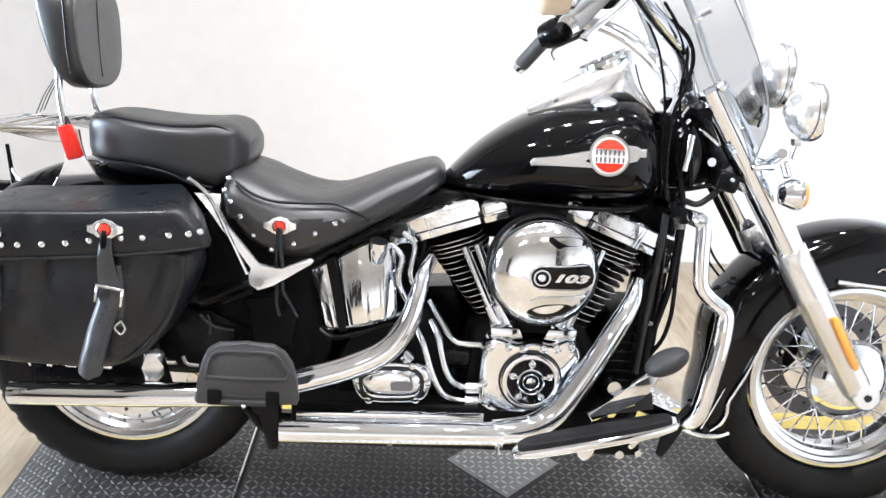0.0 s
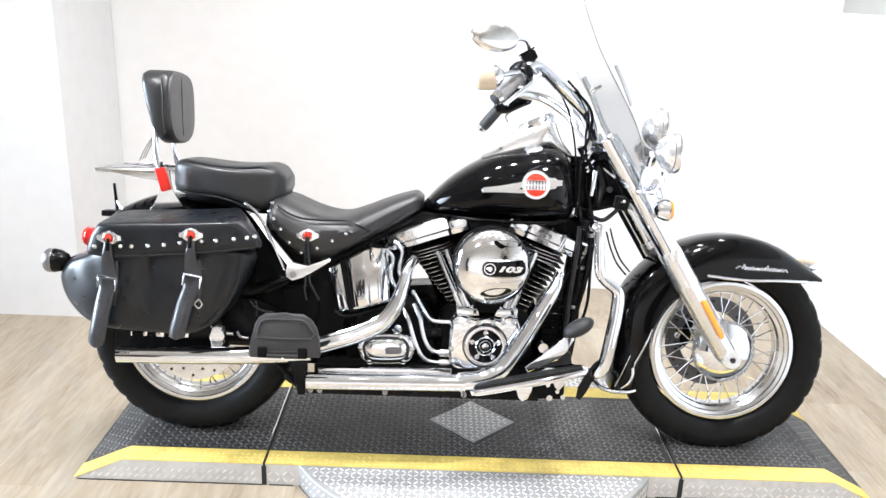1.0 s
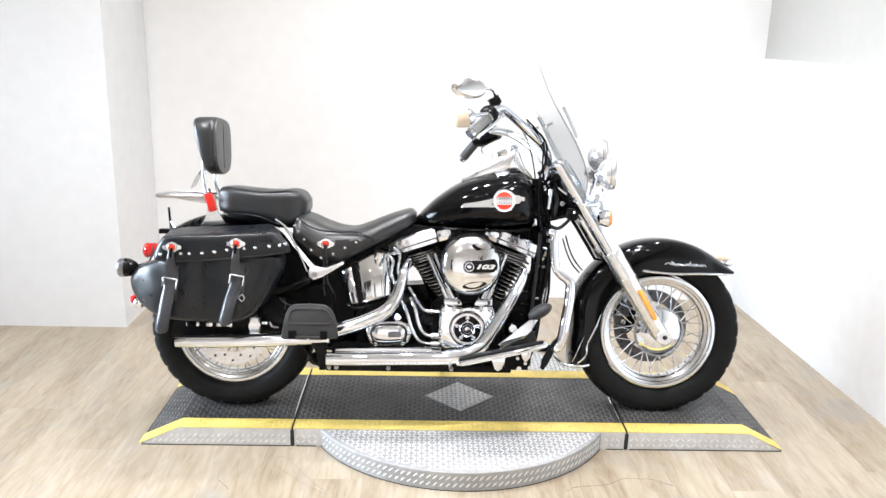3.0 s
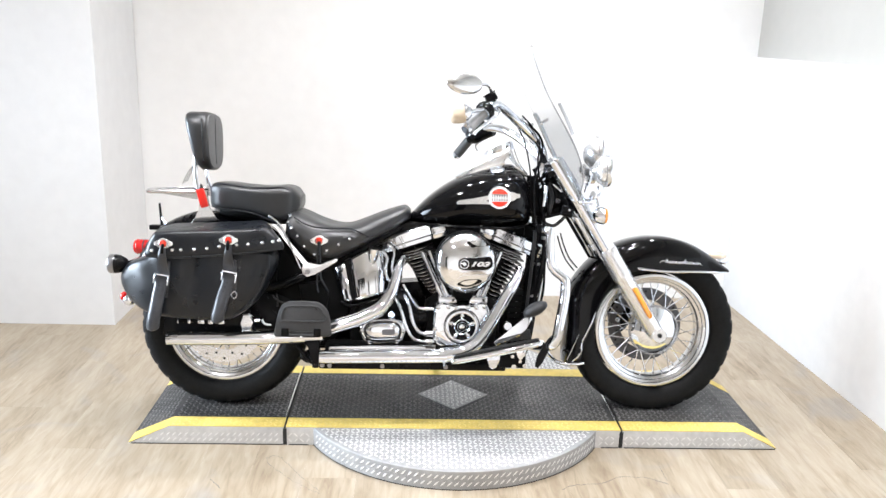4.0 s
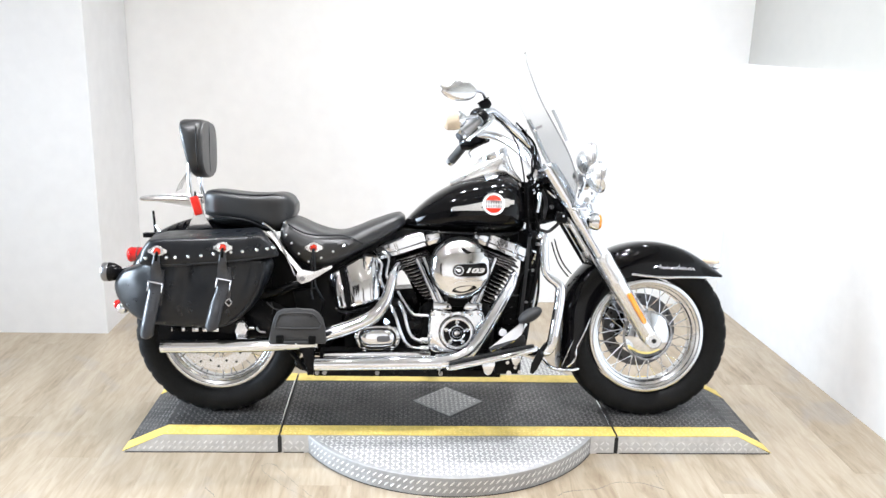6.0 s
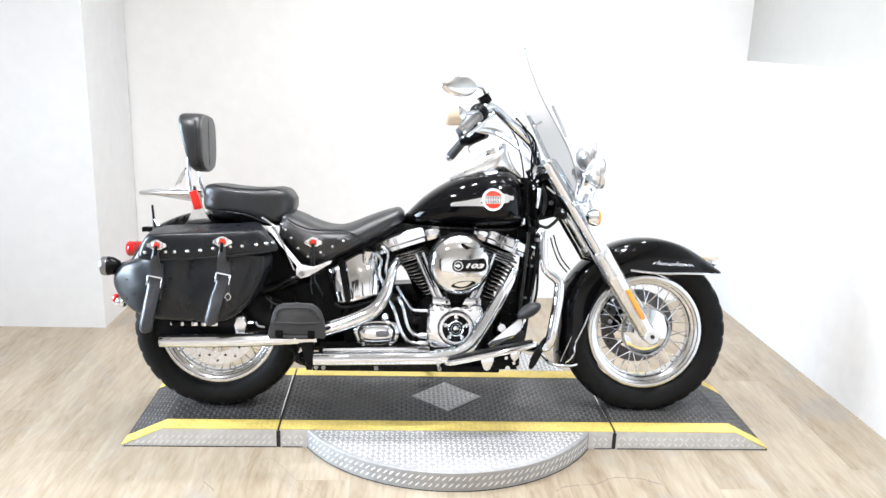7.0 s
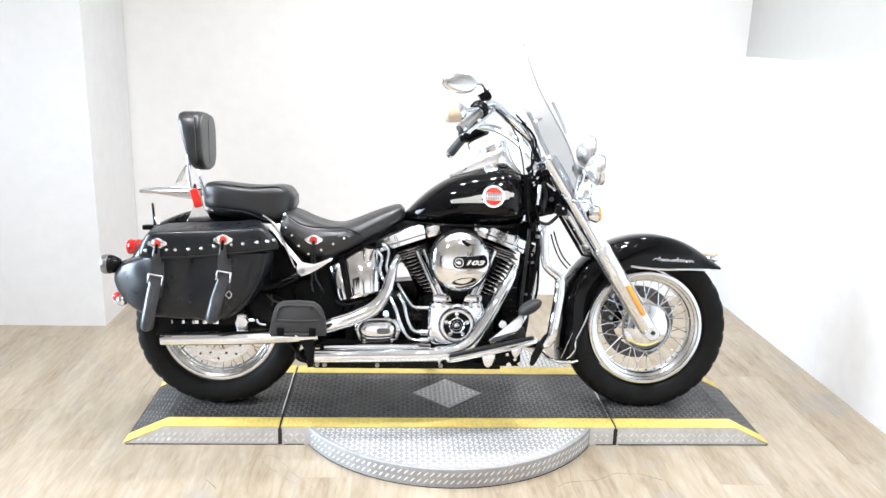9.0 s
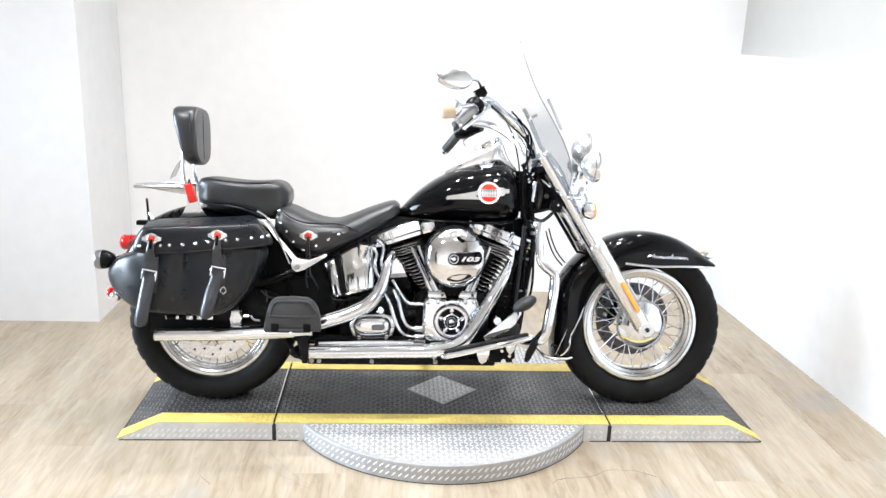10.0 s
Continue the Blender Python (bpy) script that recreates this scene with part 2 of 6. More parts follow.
AMBER = mat("amber_lens", (0.85, 0.30, 0.02), 0.12, coat=0.5, vary=0.08, scale=40)
PALEAMBER = mat("smoked_amber_lens", (0.64, 0.53, 0.40), 0.15, coat=0.5, vary=0.1, scale=40)
CLEAR = clear_mat("clear_plastic", (0.945, 0.947, 0.95), 0.05, 0.03, (0.77, 0.775, 0.78), (1.04, 1.20))
EDGE = mat("dark_screen_edge", (0.22, 0.222, 0.226), 0.25, vary=0.1)
LENS = clear_mat("lamp_glass", (0.93, 0.93, 0.93), 0.02, 0.10)
TEXTGREY = mat("dark_grey_print", (0.12, 0.12, 0.13), 0.4)
WHITEM = mat("white_enamel", (0.8, 0.8, 0.8), 0.3)

# ---- mesh tools ----


def part(name, bm, material, parent, label="", sharp=38, second=None):
    bmesh.ops.recalc_face_normals(bm, faces=bm.faces)
    me = bpy.data.meshes.new(name)
    bm.to_mesh(me)
    bm.free()
    me.materials.append(material)
    if second:
        me.materials.append(second)
    me.polygons.foreach_set("use_smooth", [True] * len(me.polygons))
    me.set_sharp_from_angle(angle=radians(sharp))
    ob = new(name, me)
    ob.parent = parent
    if label:
        tagged(ob, label)
    return ob


def again(ob, name, m, parent):
    """The same mesh once more, at the pose m."""
    o = new(name, ob.data)
    o.parent = parent
    o.matrix_local = m
    return o


def spline(pts, k=6):
    """A smooth line through the points."""
    p = [Vector(q) for q in pts]
    if len(p) < 3:
        return p
    out = []
    for i in range(len(p) - 1):
        a, b, c, d = p[max(i - 1, 0)], p[i], p[i + 1], p[min(i + 2, len(p) - 1)]
        for j in range(k):
            t = j / k
            out.append(0.5 * (2 * b + (c - a) * t + (2 * a - 5 * b + 4 * c - d) * t * t + (3 * b - a - 3 * c + d) * t ** 3))
    return out + [p[-1]]


def closed_spline(pts, k=4):
    p = [Vector(q) for q in pts]
    n, out = len(p), []
    for i in range(n):
        a, b, c, d = p[i - 1], p[i], p[(i + 1) % n], p[(i + 2) % n]
        for j in range(k):
            t = j / k
            out.append(0.5 * (2 * b + (c - a) * t + (2 * a - 5 * b + 4 * c - d) * t * t + (3 * b - a - 3 * c + d) * t ** 3))
    return out


def loft(rings, bm=None, caps=True, close=False):
    bm = bm or bmesh.new()
    rows = [[bm.verts.new(p) for p in ring] for ring in rings]
    n = len(rows[0])
    pairs = list(zip(rows, rows[1:])) + ([(rows[-1], rows[0])] if close else [])
    for a, b in pairs:
        for i in range(n):
            bm.faces.new((a[i], a[(i + 1) % n], b[(i + 1) % n], b[i]))
    if caps and not close:
        bm.faces.new(rows[0])
        bm.faces.new(rows[-1])
    return bm


def tube(pts, r, n=12, k=6, bm=None, flat=1.0):
    """A bent tube; r may be one radius or one for each given point."""
    line = spline(pts, k) if k > 1 else [Vector(p) for p in pts]
    if isinstance(r, (int, float)):
        rad = [r] * len(line)
    else:
        rad = [float(v) for v in np.interp(np.linspace(0, len(r) - 1, len(line)), range(len(r)), r)]
    rings, side = [], None
    for i, p in enumerate(line):
        d = (line[min(i + 1, len(line) - 1)] - line[max(i - 1, 0)]).normalized()
        if side is None:
            side = d.orthogonal().normalized()
        side = (side - d * side.dot(d)).normalized()
        up = d.cross(side)
        rings.append([p + rad[i] * (side * math.cos(a) + up * math.sin(a) * flat) for a in (2 * math.pi * j / n for j in range(n))])
    return loft(rings, bm)


def lathe(profile, centre, axis="y", n=48, bm=None, close=False):
    """Turns a profile of (radius, height along the axis)."""
    c = Vector(centre)
    rings = []
    for r, h in profile:
        ring = []
        for j in range(n):
            a = 2 * math.pi * j / n
            u, v = r * math.cos(a), r * math.sin(a)
            ring.append(c + Vector({"y": (u, h, v), "z": (u, v, h), "x": (h, u, v)}[axis]))
        rings.append(ring)
    return loft(rings, bm, caps=not close, close=close)


def slab(outline, y0, y1, bevel=0.003, seg=2):
    """A plate with an outline of (x, z), from y0 to y1, with rounded edges."""
    bm = loft([[Vector((x, y0, z)) for x, z in outline], [Vector((x, y1, z)) for x, z in outline]])
    if bevel:
        bmesh.ops.bevel(bm, geom=[e for e in bm.edges if abs(e.verts[0].co.y - e.verts[1].co.y) < 1e-6], offset=bevel, segments=seg, affect="EDGES", profile=0.5)
    return bm


def pillow(outline, steps, k=4):
    """A stuffed shape: an outline of (x, z), smoothed, at steps of (y, scale)."""
    o = [(p.x, p.y) for p in closed_spline([(x, z, 0) for x, z in outline], k)]
    cx, cz = sum(p[0] for p in o) / len(o), sum(p[1] for p in o) / len(o)
    return loft([[Vector((cx + (x - cx) * s, y, cz + (z - cz) * s)) for x, z in o] for y, s in steps])


def body(stations, e=2.6, n=32, centre=0.0, low=0.5):
    """A body along x from stations of (x, top, bottom, half width)."""
    xs = np.array([s[0] for s in stations], float)
    rings = []
    fine = spline([(s[0], s[1], s[2]) for s in stations], 4)
    wide = spline([(s[0], s[3], 0) for s in stations], 4)
    for p, w in zip(fine, wide):
        zc = p.z + (p.y - p.z) * low
        ring = []
        for j in range(n):
            a = 2 * math.pi * j / n
            c, s = math.cos(a), math.sin(a)
            y = math.copysign(abs(c) ** (2 / e), c) * w.y
            h = (p.y - zc) if s > 0 else (zc - p.z)
            ring.append(Vector((p.x, centre + y, zc + math.copysign(abs(s) ** (2 / e), s) * h)))
        rings.append(ring)
    return loft(rings)


def box(x0, x1, y0, y1, z0, z1, bevel=0.0, seg=2):
    bm = loft([[Vector((x, y0, z)) for x, z in ((x0, z0), (x1, z0), (x1, z1), (x0, z1))], [Vector((x, y1, z)) for x, z in ((x0, z0), (x1, z0), (x1, z1), (x0, z1))]])
    if bevel:
        bmesh.ops.bevel(bm, geom=list(bm.edges), offset=bevel, segments=seg, affect="EDGES", profile=0.5)
    return bm


def ball(c, rx, ry, rz, u=20, v=12):
    bm = bmesh.new()
    bmesh.ops.create_uvsphere(bm, u_segments=u, v_segments=v, radius=1)
    bmesh.ops.transform(bm, matrix=Matrix.Translation(c) @ Matrix.Diagonal((rx, ry, rz, 1)), verts=bm.verts)
    return bm


def turned(bm, m):
    bmesh.ops.transform(bm, matrix=m, verts=bm.verts)
    return bm


def thing(name, label, category, m=None, group=""):
    root = new(name)
    if m is not None:
        root.matrix_world = m
    return tagged(root, label, category, group)


def setting(name, bm, material, label, category="", sharp=38):
    ob = part(name, bm, material, None, label, sharp)
    return tagged(ob, "", category, "", "structure")


# ---- room ----
floor = setting("floor", box(-4.4, 2.3, -5.8, 1.7, -0.12, -0.012), SUBFLOOR, "pale oak-look plank floor with a soft sheen", "floor")
setting("wall_back", box(-4.4, 2.2, 1.47, 1.62, -0.01, 3.0), WALL, "plain bright white painted wall behind the motorcycle", "wall")
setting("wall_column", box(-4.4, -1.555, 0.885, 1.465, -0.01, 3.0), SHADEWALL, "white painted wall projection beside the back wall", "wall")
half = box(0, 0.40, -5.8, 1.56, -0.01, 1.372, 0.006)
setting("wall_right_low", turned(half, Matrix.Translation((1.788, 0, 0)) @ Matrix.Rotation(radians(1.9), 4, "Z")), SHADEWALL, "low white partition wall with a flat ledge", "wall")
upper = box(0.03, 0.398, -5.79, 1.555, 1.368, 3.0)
setting("wall_right_high", turned(upper, Matrix.Translation((1.788, 0, 0)) @ Matrix.Rotation(radians(1.9), 4, "Z")), UPPERWALL, "wall set back above the ledge, its shade put into a grey tone", "wall")
setting("wall_left", box(-4.55, -4.4, -5.7, 1.6, -0.01, 3.0), GREYWALL, "plain unseen side wall, toned grey for the reflections", "wall")
setting("wall_front", box(-4.5, 2.5, -5.75, -5.6, -0.01, 3.0), WALL, "plain white painted wall", "wall")
setting("ceiling", box(-4.5, 2.6, -5.7, 1.6, 3.0, 3.1), CEIL, "plain white ceiling", "ceiling")

# dark panels added on the unseen wall to darken reflections in the chrome
for k, (dx, dw) in enumerate(((-3.1, 1.0), (1.85, 0.9))):
    setting("door_%d" % (k + 1), box(dx - dw / 2, dx + dw / 2, -5.598, -5.56, -0.008, 2.15, 0.004), DARKPANEL, "plain dark panel added on the unseen wall for the reflections", "door")

# ceiling downlights
GLOW = bpy.data.materials.new("downlight_glow")
GLOW.use_nodes = True
GLOW.node_tree.nodes["Principled BSDF"].inputs["Base Color"].default_value = (0.9, 0.9, 0.9, 1)
GLOW.node_tree.nodes["Principled BSDF"].inputs["Emission Color"].default_value = (1.0, 1.0, 1.0, 1)
GLOW.node_tree.nodes["Principled BSDF"].inputs["Emission Strength"].default_value = 60.0
down = thing("ceiling_downlight", "small round recessed white ceiling downlight", "downlight", pose(-0.55, -1.35, 3.0), "ceiling downlights")
part("trim_ring", lathe([(0.045, -0.004), (0.06, -0.006), (0.062, 0.0), (0.045, 0.0)], (0, 0, 0), "z", 32, close=True), CHROME, down)
part("glowing_disc", lathe([(0.044, -0.002), (0.01, -0.003)], (0, 0, 0), "z", 24), GLOW, down, "glowing lamp disc")
for dx, dy in ((0.0, -1.35), (0.55, -1.35), (1.1, -1.35), (-0.55, -1.75), (0.0, -1.75), (0.55, -1.75), (1.1, -1.75), (-1.1, -1.55), (0.28, -0.35), (0.83, -0.35)):
    copy_thing(down, pose(dx, dy, 3.0))

# ---- lift platform ----
DC_X, GZ = 0.088, -0.008
DZ, YN, YF = 0.063, -0.305, 0.245
XL, XA, XB, XC, XD, XR = -1.093, -0.945, -0.532, 0.700, 1.155, 1.288


def ridges(name, places, material, parent, size=(0.0102, 0.0030, 0.0021)):
    """Raised lens-shaped treads; places: (origin, along, across, normal)."""
    a, w, h = size
    verts, faces = [], []
    for o, u, v, nrm in places:
        i = len(verts)
        verts += [o - u * a, o - u * a * 0.4 - v * w, o + u * a * 0.4 - v * w, o + u * a, o + u * a * 0.4 + v * w, o - u * a * 0.4 + v * w,
                  o - u * a * 0.55 + nrm * h, o + u * a * 0.55 + nrm * h]
        faces += [(i, i + 1, i + 6), (i + 1, i + 2, i + 7, i + 6), (i + 2, i + 3, i + 7), (i + 3, i + 4, i + 7), (i + 4, i + 5, i + 6, i + 7), (i + 5, i, i + 6)]
    me = bpy.data.meshes.new(name)
    me.from_pydata([tuple(v) for v in verts], [], faces)
    me.materials.append(material)
    me.polygons.foreach_set("use_smooth", [True] * len(me.polygons))
    ob = new(name, me)
    ob.parent = parent
    return tagged(ob, kind="stuff")


def flat_places(x0, x1, y0, y1, place, pitch=0.0182, keep=lambda x, y: True, turn=(1, -1)):
    out = []
    for i in range(int((x1 - x0) / pitch)):
        for j in range(int((y1 - y0) / pitch)):
            x, y = x0 + (i + 0.5) * pitch, y0 + (j + 0.5) * pitch
            if keep(x, y):
                s = 1 if (i + j) % 2 or turn[0] == 0 else -1
                c = 0.7071
                out.append(place(x, y, c, c * s))
    return out


def deck_place(z):
    def f(x, y, c, s):
        return Vector((x, y, z)), Vector((c, s, 0)), Vector((-s, c, 0)), Vector((0, 0, 1))
    return f


def side_place(y0):
    def f(x, z, c, s):
        return Vector((x, y0, z)), Vector((c, 0, s)), Vector((-s, 0, c)), Vector((0, -1, 0))
    return f


def slope_place(x0, z0, x1, z1):
    d = Vector((x1 - x0, 0, z1 - z0)).normalized()
    n = Vector((-d.z, 0, d.x))

    def f(x, y, c, s):
        t = (x - x0) / (x1 - x0)
        o = Vector((x, y, z0 + (z1 - z0) * t)) + n * 0.0002
        return o, d * c + Vector((0, s, 0)), Vector((0, c, 0)) - d * s, n
    return f


def section(name, x0, x1, ramp, label):
    """One length of the platform; ramp: the x at which it starts to fall, at which end."""
    t = 0.006
    root = thing(name, label, "platform")
    if ramp == "left":
        top = [(x0, GZ + 0.004), (XA, DZ), (x1, DZ)]
    elif ramp == "right":
        top = [(x0, DZ), (XD, DZ), (x1, GZ + 0.004)]
    else:
        top = [(x0, DZ), (x1, DZ)]
    under = [(x, max(z - t, GZ + 0.0005)) for x, z in reversed(top)]
    part("deck", slab(top + under, YN + 0.004, YF - 0.004, 0), DECK, root, "dark grey painted diamond plate deck")
    side = top + [(x1, GZ), (x0, GZ)]
    if ramp == "left":
        side = [(x0, GZ)] + top[1:] + [(x1, GZ)]
    if ramp == "right":
        side = top[:-1] + [(x1, GZ), (x0, GZ)]
    part("side_plate", slab(side, YN, YN + 0.004, 0), SIDEALU, root, "bare aluminium diamond plate edge")
    part("side_plate", slab(side, YF - 0.004, YF, 0), ALU, root, "bare aluminium diamond plate edge")
    for y0, y1 in ((YN - 0.0005, YN + 0.072), (YF - 0.072, YF + 0.0005)):
        band = [(x, z + 0.0012) for x, z in top]
        part("yellow_edge", slab(band + [(x, z - 0.0008) for x, z in reversed(top)], y0, y1, 0), YELLOW, root, "worn yellow painted safety stripe")
    flat = [max(x0, XA if ramp == "left" else x0), min(x1, XD if ramp == "right" else x1)]
    places = flat_places(flat[0] + 0.004, flat[1] - 0.004, YN + 0.078, YF - 0.078, deck_place(DZ), keep=lambda x, y: abs(x - 0.09) + abs(y + 0.017) > 0.142)
    if ramp == "left":
        places += flat_places(x0 + 0.01, XA, YN + 0.078, YF - 0.078, slope_place(x0, GZ + 0.004, XA, DZ))
    if ramp == "right":
        places += flat_places(XD, x1 - 0.01, YN + 0.078, YF - 0.078, slope_place(XD, DZ, x1, GZ + 0.004))
    ridges("deck_tread", places, TREAD, root)
    pale = flat_places(flat[0] + 0.004, flat[1] - 0.002, YN + 0.003, YN + 0.07, deck_place(DZ + 0.0011))
    ridges("edge_tread", pale, YELLOWTREAD, root, (0.0098, 0.0028, 0.0014))

    def under_slope(x, z):
        if ramp == "left":
            return z < DZ * (x - x0) / (XA - x0) - 0.012
        if ramp == "right":
            return z < DZ * (x1 - x) / (x1 - XD) - 0.012
        return abs(x - 0.088) > 0.53
    ridges("side_tread", flat_places(x0 + 0.003, x1 - 0.003, GZ + 0.007, DZ - 0.001, side_place(YN), pitch=0.0215, keep=under_slope, turn=(0, 1) if ramp == "left" else (1, -1)), ALUTREAD, root, (0.0112, 0.0026, 0.0020))
    return root


section("ramp_section", XL, XB - 0.004, "left", "dark diamond plate ramp with a yellow edge stripe on the floor")
centre_deck = section("lift_platform", XB + 0.004, XC - 0.004, "", "dark diamond plate platform with yellow edges and bare diamond patch")
section("ramp_section", XC + 0.004, XR, "right", "dark diamond plate ramp with a yellow edge stripe on the floor")
for gx in (XB, XC):
    part("hinge_strip", box(gx - 0.0038, gx + 0.0038, YN + 0.004, YF - 0.004, GZ, DZ - 0.004), GAP, centre_deck, "black gap between the plates")
    part("edge_strip", box(gx - 0.0085, gx - 0.0042, YN + 0.074, YF - 0.074, DZ + 0.0003, DZ + 0.0022), SATIN, centre_deck, "bright worn metal edge at the joint")
    part("hinge_plate", box(gx - 0.007, gx + 0.007, YN - 0.0025, YN + 0.0006, GZ + 0.001, DZ - 0.006, 0.0008, 1), GAP, centre_deck, "black rubber strip at the joint")
rhomb = [(0.09 - 0.139, -0.017), (0.09, -0.017 - 0.134), (0.09 + 0.139, -0.017), (0.09, -0.017 + 0.134)]
part("bare_patch", loft([[Vector((x, y, DZ + 0.0002)) for x, y in rhomb], [Vector((x, y, DZ + 0.0016)) for x, y in rhomb]]), ALU, centre_deck, "bare aluminium diamond-shaped patch")
ridges("patch_tread", flat_places(-0.05, 0.23, -0.16, 0.12, deck_place(DZ + 0.0015), keep=lambda x, y: abs(x - 0.09) + abs(y + 0.017) < 0.125), ALUTREAD, centre_deck, (0.0098, 0.0028, 0.0010))

# dark strips drawn as the platform's contact shadow on the floor
for sx0, sx1 in ((XL, XB - 0.004), (XB + 0.004, DC_X - 0.53), (DC_X + 0.53, XC - 0.004), (XC + 0.004, XR)):
    part("contact_shadow", box(sx0 + 0.01, sx1 - 0.004, YN - 0.002, YN + 0.01, GZ, GZ + 0.003), GAP, centre_deck, "thin dark strip that stands for the contact shadow")

# the round turntable under the platform
DC, DR, DH = (0.088, 0.0), 0.600, 0.0615
turntable = thing("turntable", "round bare aluminium diamond plate turntable under the platform", "turntable")
part("disc", lathe([(DR, GZ), (DR, DH - 0.002), (DR - 0.002, DH), (0.02, DH)], (DC[0], DC[1], 0), "z", 128), ALU, turntable)


def off_deck(x, y):
    return math.hypot(x - DC[0], y - DC[1]) < DR - 0.015 and (y < YN - 0.008 or y > YF + 0.008)


# dark ring drawn as the turntable's contact shadow
part("contact_shadow", lathe([(DR + 0.0015, GZ), (DR + 0.0015, GZ + 0.0025), (DR - 0.004, GZ + 0.0025), (DR - 0.004, GZ)], (DC[0], DC[1], 0), "z", 128, close=True), GAP, turntable, "thin dark ring that stands for the contact shadow")
ridges("disc_tread", flat_places(DC[0] - DR, DC[0] + DR, DC[1] - DR, DC[1] + DR, deck_place(DH), keep=off_deck), ALUTREAD, turntable, (0.0100, 0.0030, 0.0021))
rim_places = []
for i in range(84):
    a = math.pi + math.pi * (i + 0.5) / 84
    n = Vector((math.cos(a), math.sin(a), 0))
    o = Vector((DC[0], DC[1], 0)) + n * DR
    if o.y > YN - 0.01:
        continue
    t = Vector((-n.y, n.x, 0))
    for j in range(2):
        s = 1
        rim_places.append((o + Vector((0, 0, 0.014 + 0.0255 * j)), t * 0.7071 + Vector((0, 0, 0.7071 * s)), Vector((0, 0, 0.7071)) - t * 0.7071 * s, n))
ridges("rim_tread", rim_places, ALUTREAD, turntable, (0.0128, 0.0027, 0.0020))

# ---- motorcycle ----
# Built upright round its own origin (between the wheels, on the deck), then leant over on its stand.
bike = thing("motorcycle", "gloss black and chrome cruiser motorcycle leaning on a platform", "motorcycle", pose(0.026, -0.08, DZ, -9, 0, 0))
PIVOT, AXIS = Vector((0.39, 0, 0.86)), Vector((-0.54, 0, 0.842)).normalized()
STEER = Matrix.Translation(PIVOT) @ Matrix.Rotation(radians(0.5), 4, AXIS) @ Matrix.Translation(-PIVOT)
FA, RA = Vector((0.823, 0, 0.309)), Vector((-0.807, 0, 0.309))


def hang(name, bm, material, parent=None, label="", sharp=38, second=None):
    return part(name, bm, material, parent or bike, label, sharp, second)


def steer(name, bm, material, parent=None, label="", sharp=38):
    return part(name, turned(bm, STEER), material, parent or bike, label, sharp)


def tyre_mesh(c, r, w):
    """A tyre with a rounded crown, cut by tread grooves."""
    prof = [(0.705, 0.33), (0.72, 0.40), (0.78, 0.475), (0.86, 0.50), (0.925, 0.47), (0.965, 0.40), (0.985, 0.30), (0.996, 0.16), (1.0, 0.0)]
    prof = prof + [(a, -b) for a, b in reversed(prof[:-1])]
    n, rings = 240, []
    for j in range(n):
        a = 2 * math.pi * j / n
        ring = []
        for i, (q, h) in enumerate(prof):
            groove = (j + int(abs(h) * 8)) % 8 < 2 and 0.12 < abs(h) < 0.44 and q > 0.95
            rr = r * q - (0.0055 if groove else 0)
            ring.append(c + Vector((rr * math.cos(a), w * h, rr * math.sin(a))))
        rings.append(ring)
    return loft(rings, caps=False, close=True)


def wheel(name, c, r, w, m, label):
    rim_r = 0.2205
    prof = [(rim_r - 0.010, 0.042), (rim_r, 0.045), (rim_r + 0.001, 0.049), (rim_r - 0.003, 0.051), (rim_r - 0.012, 0.050), (rim_r - 0.0135, 0.045), (rim_r - 0.022, 0.042), (rim_r - 0.024, 0.035), (rim_r - 0.034, 0.030), (rim_r - 0.037, 0.016), (rim_r - 0.041, 0.014), (rim_r - 0.041, 0.0)]
    prof = prof + [(a, -b) for a, b in reversed(prof[:-1])]
    root = part(name, turned(lathe(prof, c, "y", 96, close=True), m), RIM, bike, label)
    part("tyre", turned(tyre_mesh(c, r, w), m), RUBBER, root, "black rubber tyre with a grooved tread", 50)
    hub = [(0.012, -0.06), (0.03, -0.058), (0.034, -0.05), (0.058, -0.046), (0.060, -0.040), (0.040, -0.034), (0.034, 0.0), (0.040, 0.034), (0.060, 0.040), (0.058, 0.046), (0.02, 0.06)]
    part("hub", turned(lathe(hub, c, "y", 40), m), CHROME, root)
    kinds = []
    for side in (-1, 1):
        for lean in (-1, 1):
            a0, a1 = 0.0, lean * radians(38)
            p = Vector((0.056 * math.cos(a1), side * 0.041, 0.056 * math.sin(a1)))
            q = Vector((0.181 * math.cos(a0), side * 0.012, 0.181 * math.sin(a0)))
            kinds.append((p, q))
    for k, (p, q) in enumerate(kinds):
        first = None
        for j in range(10):
            turn = m @ Matrix.Translation(c) @ Matrix.Rotation(-radians(36 * j + 9 * k), 4, "Y")
            if first is None:
                bm = tube([p, p.lerp(q, 0.9), q], [0.0022, 0.0022, 0.0032], 6, 1)
                first = part("spoke", bm, CHROME, root)
                first.matrix_local = turn
            else:
                again(first, "spoke", turn, root)
    return root


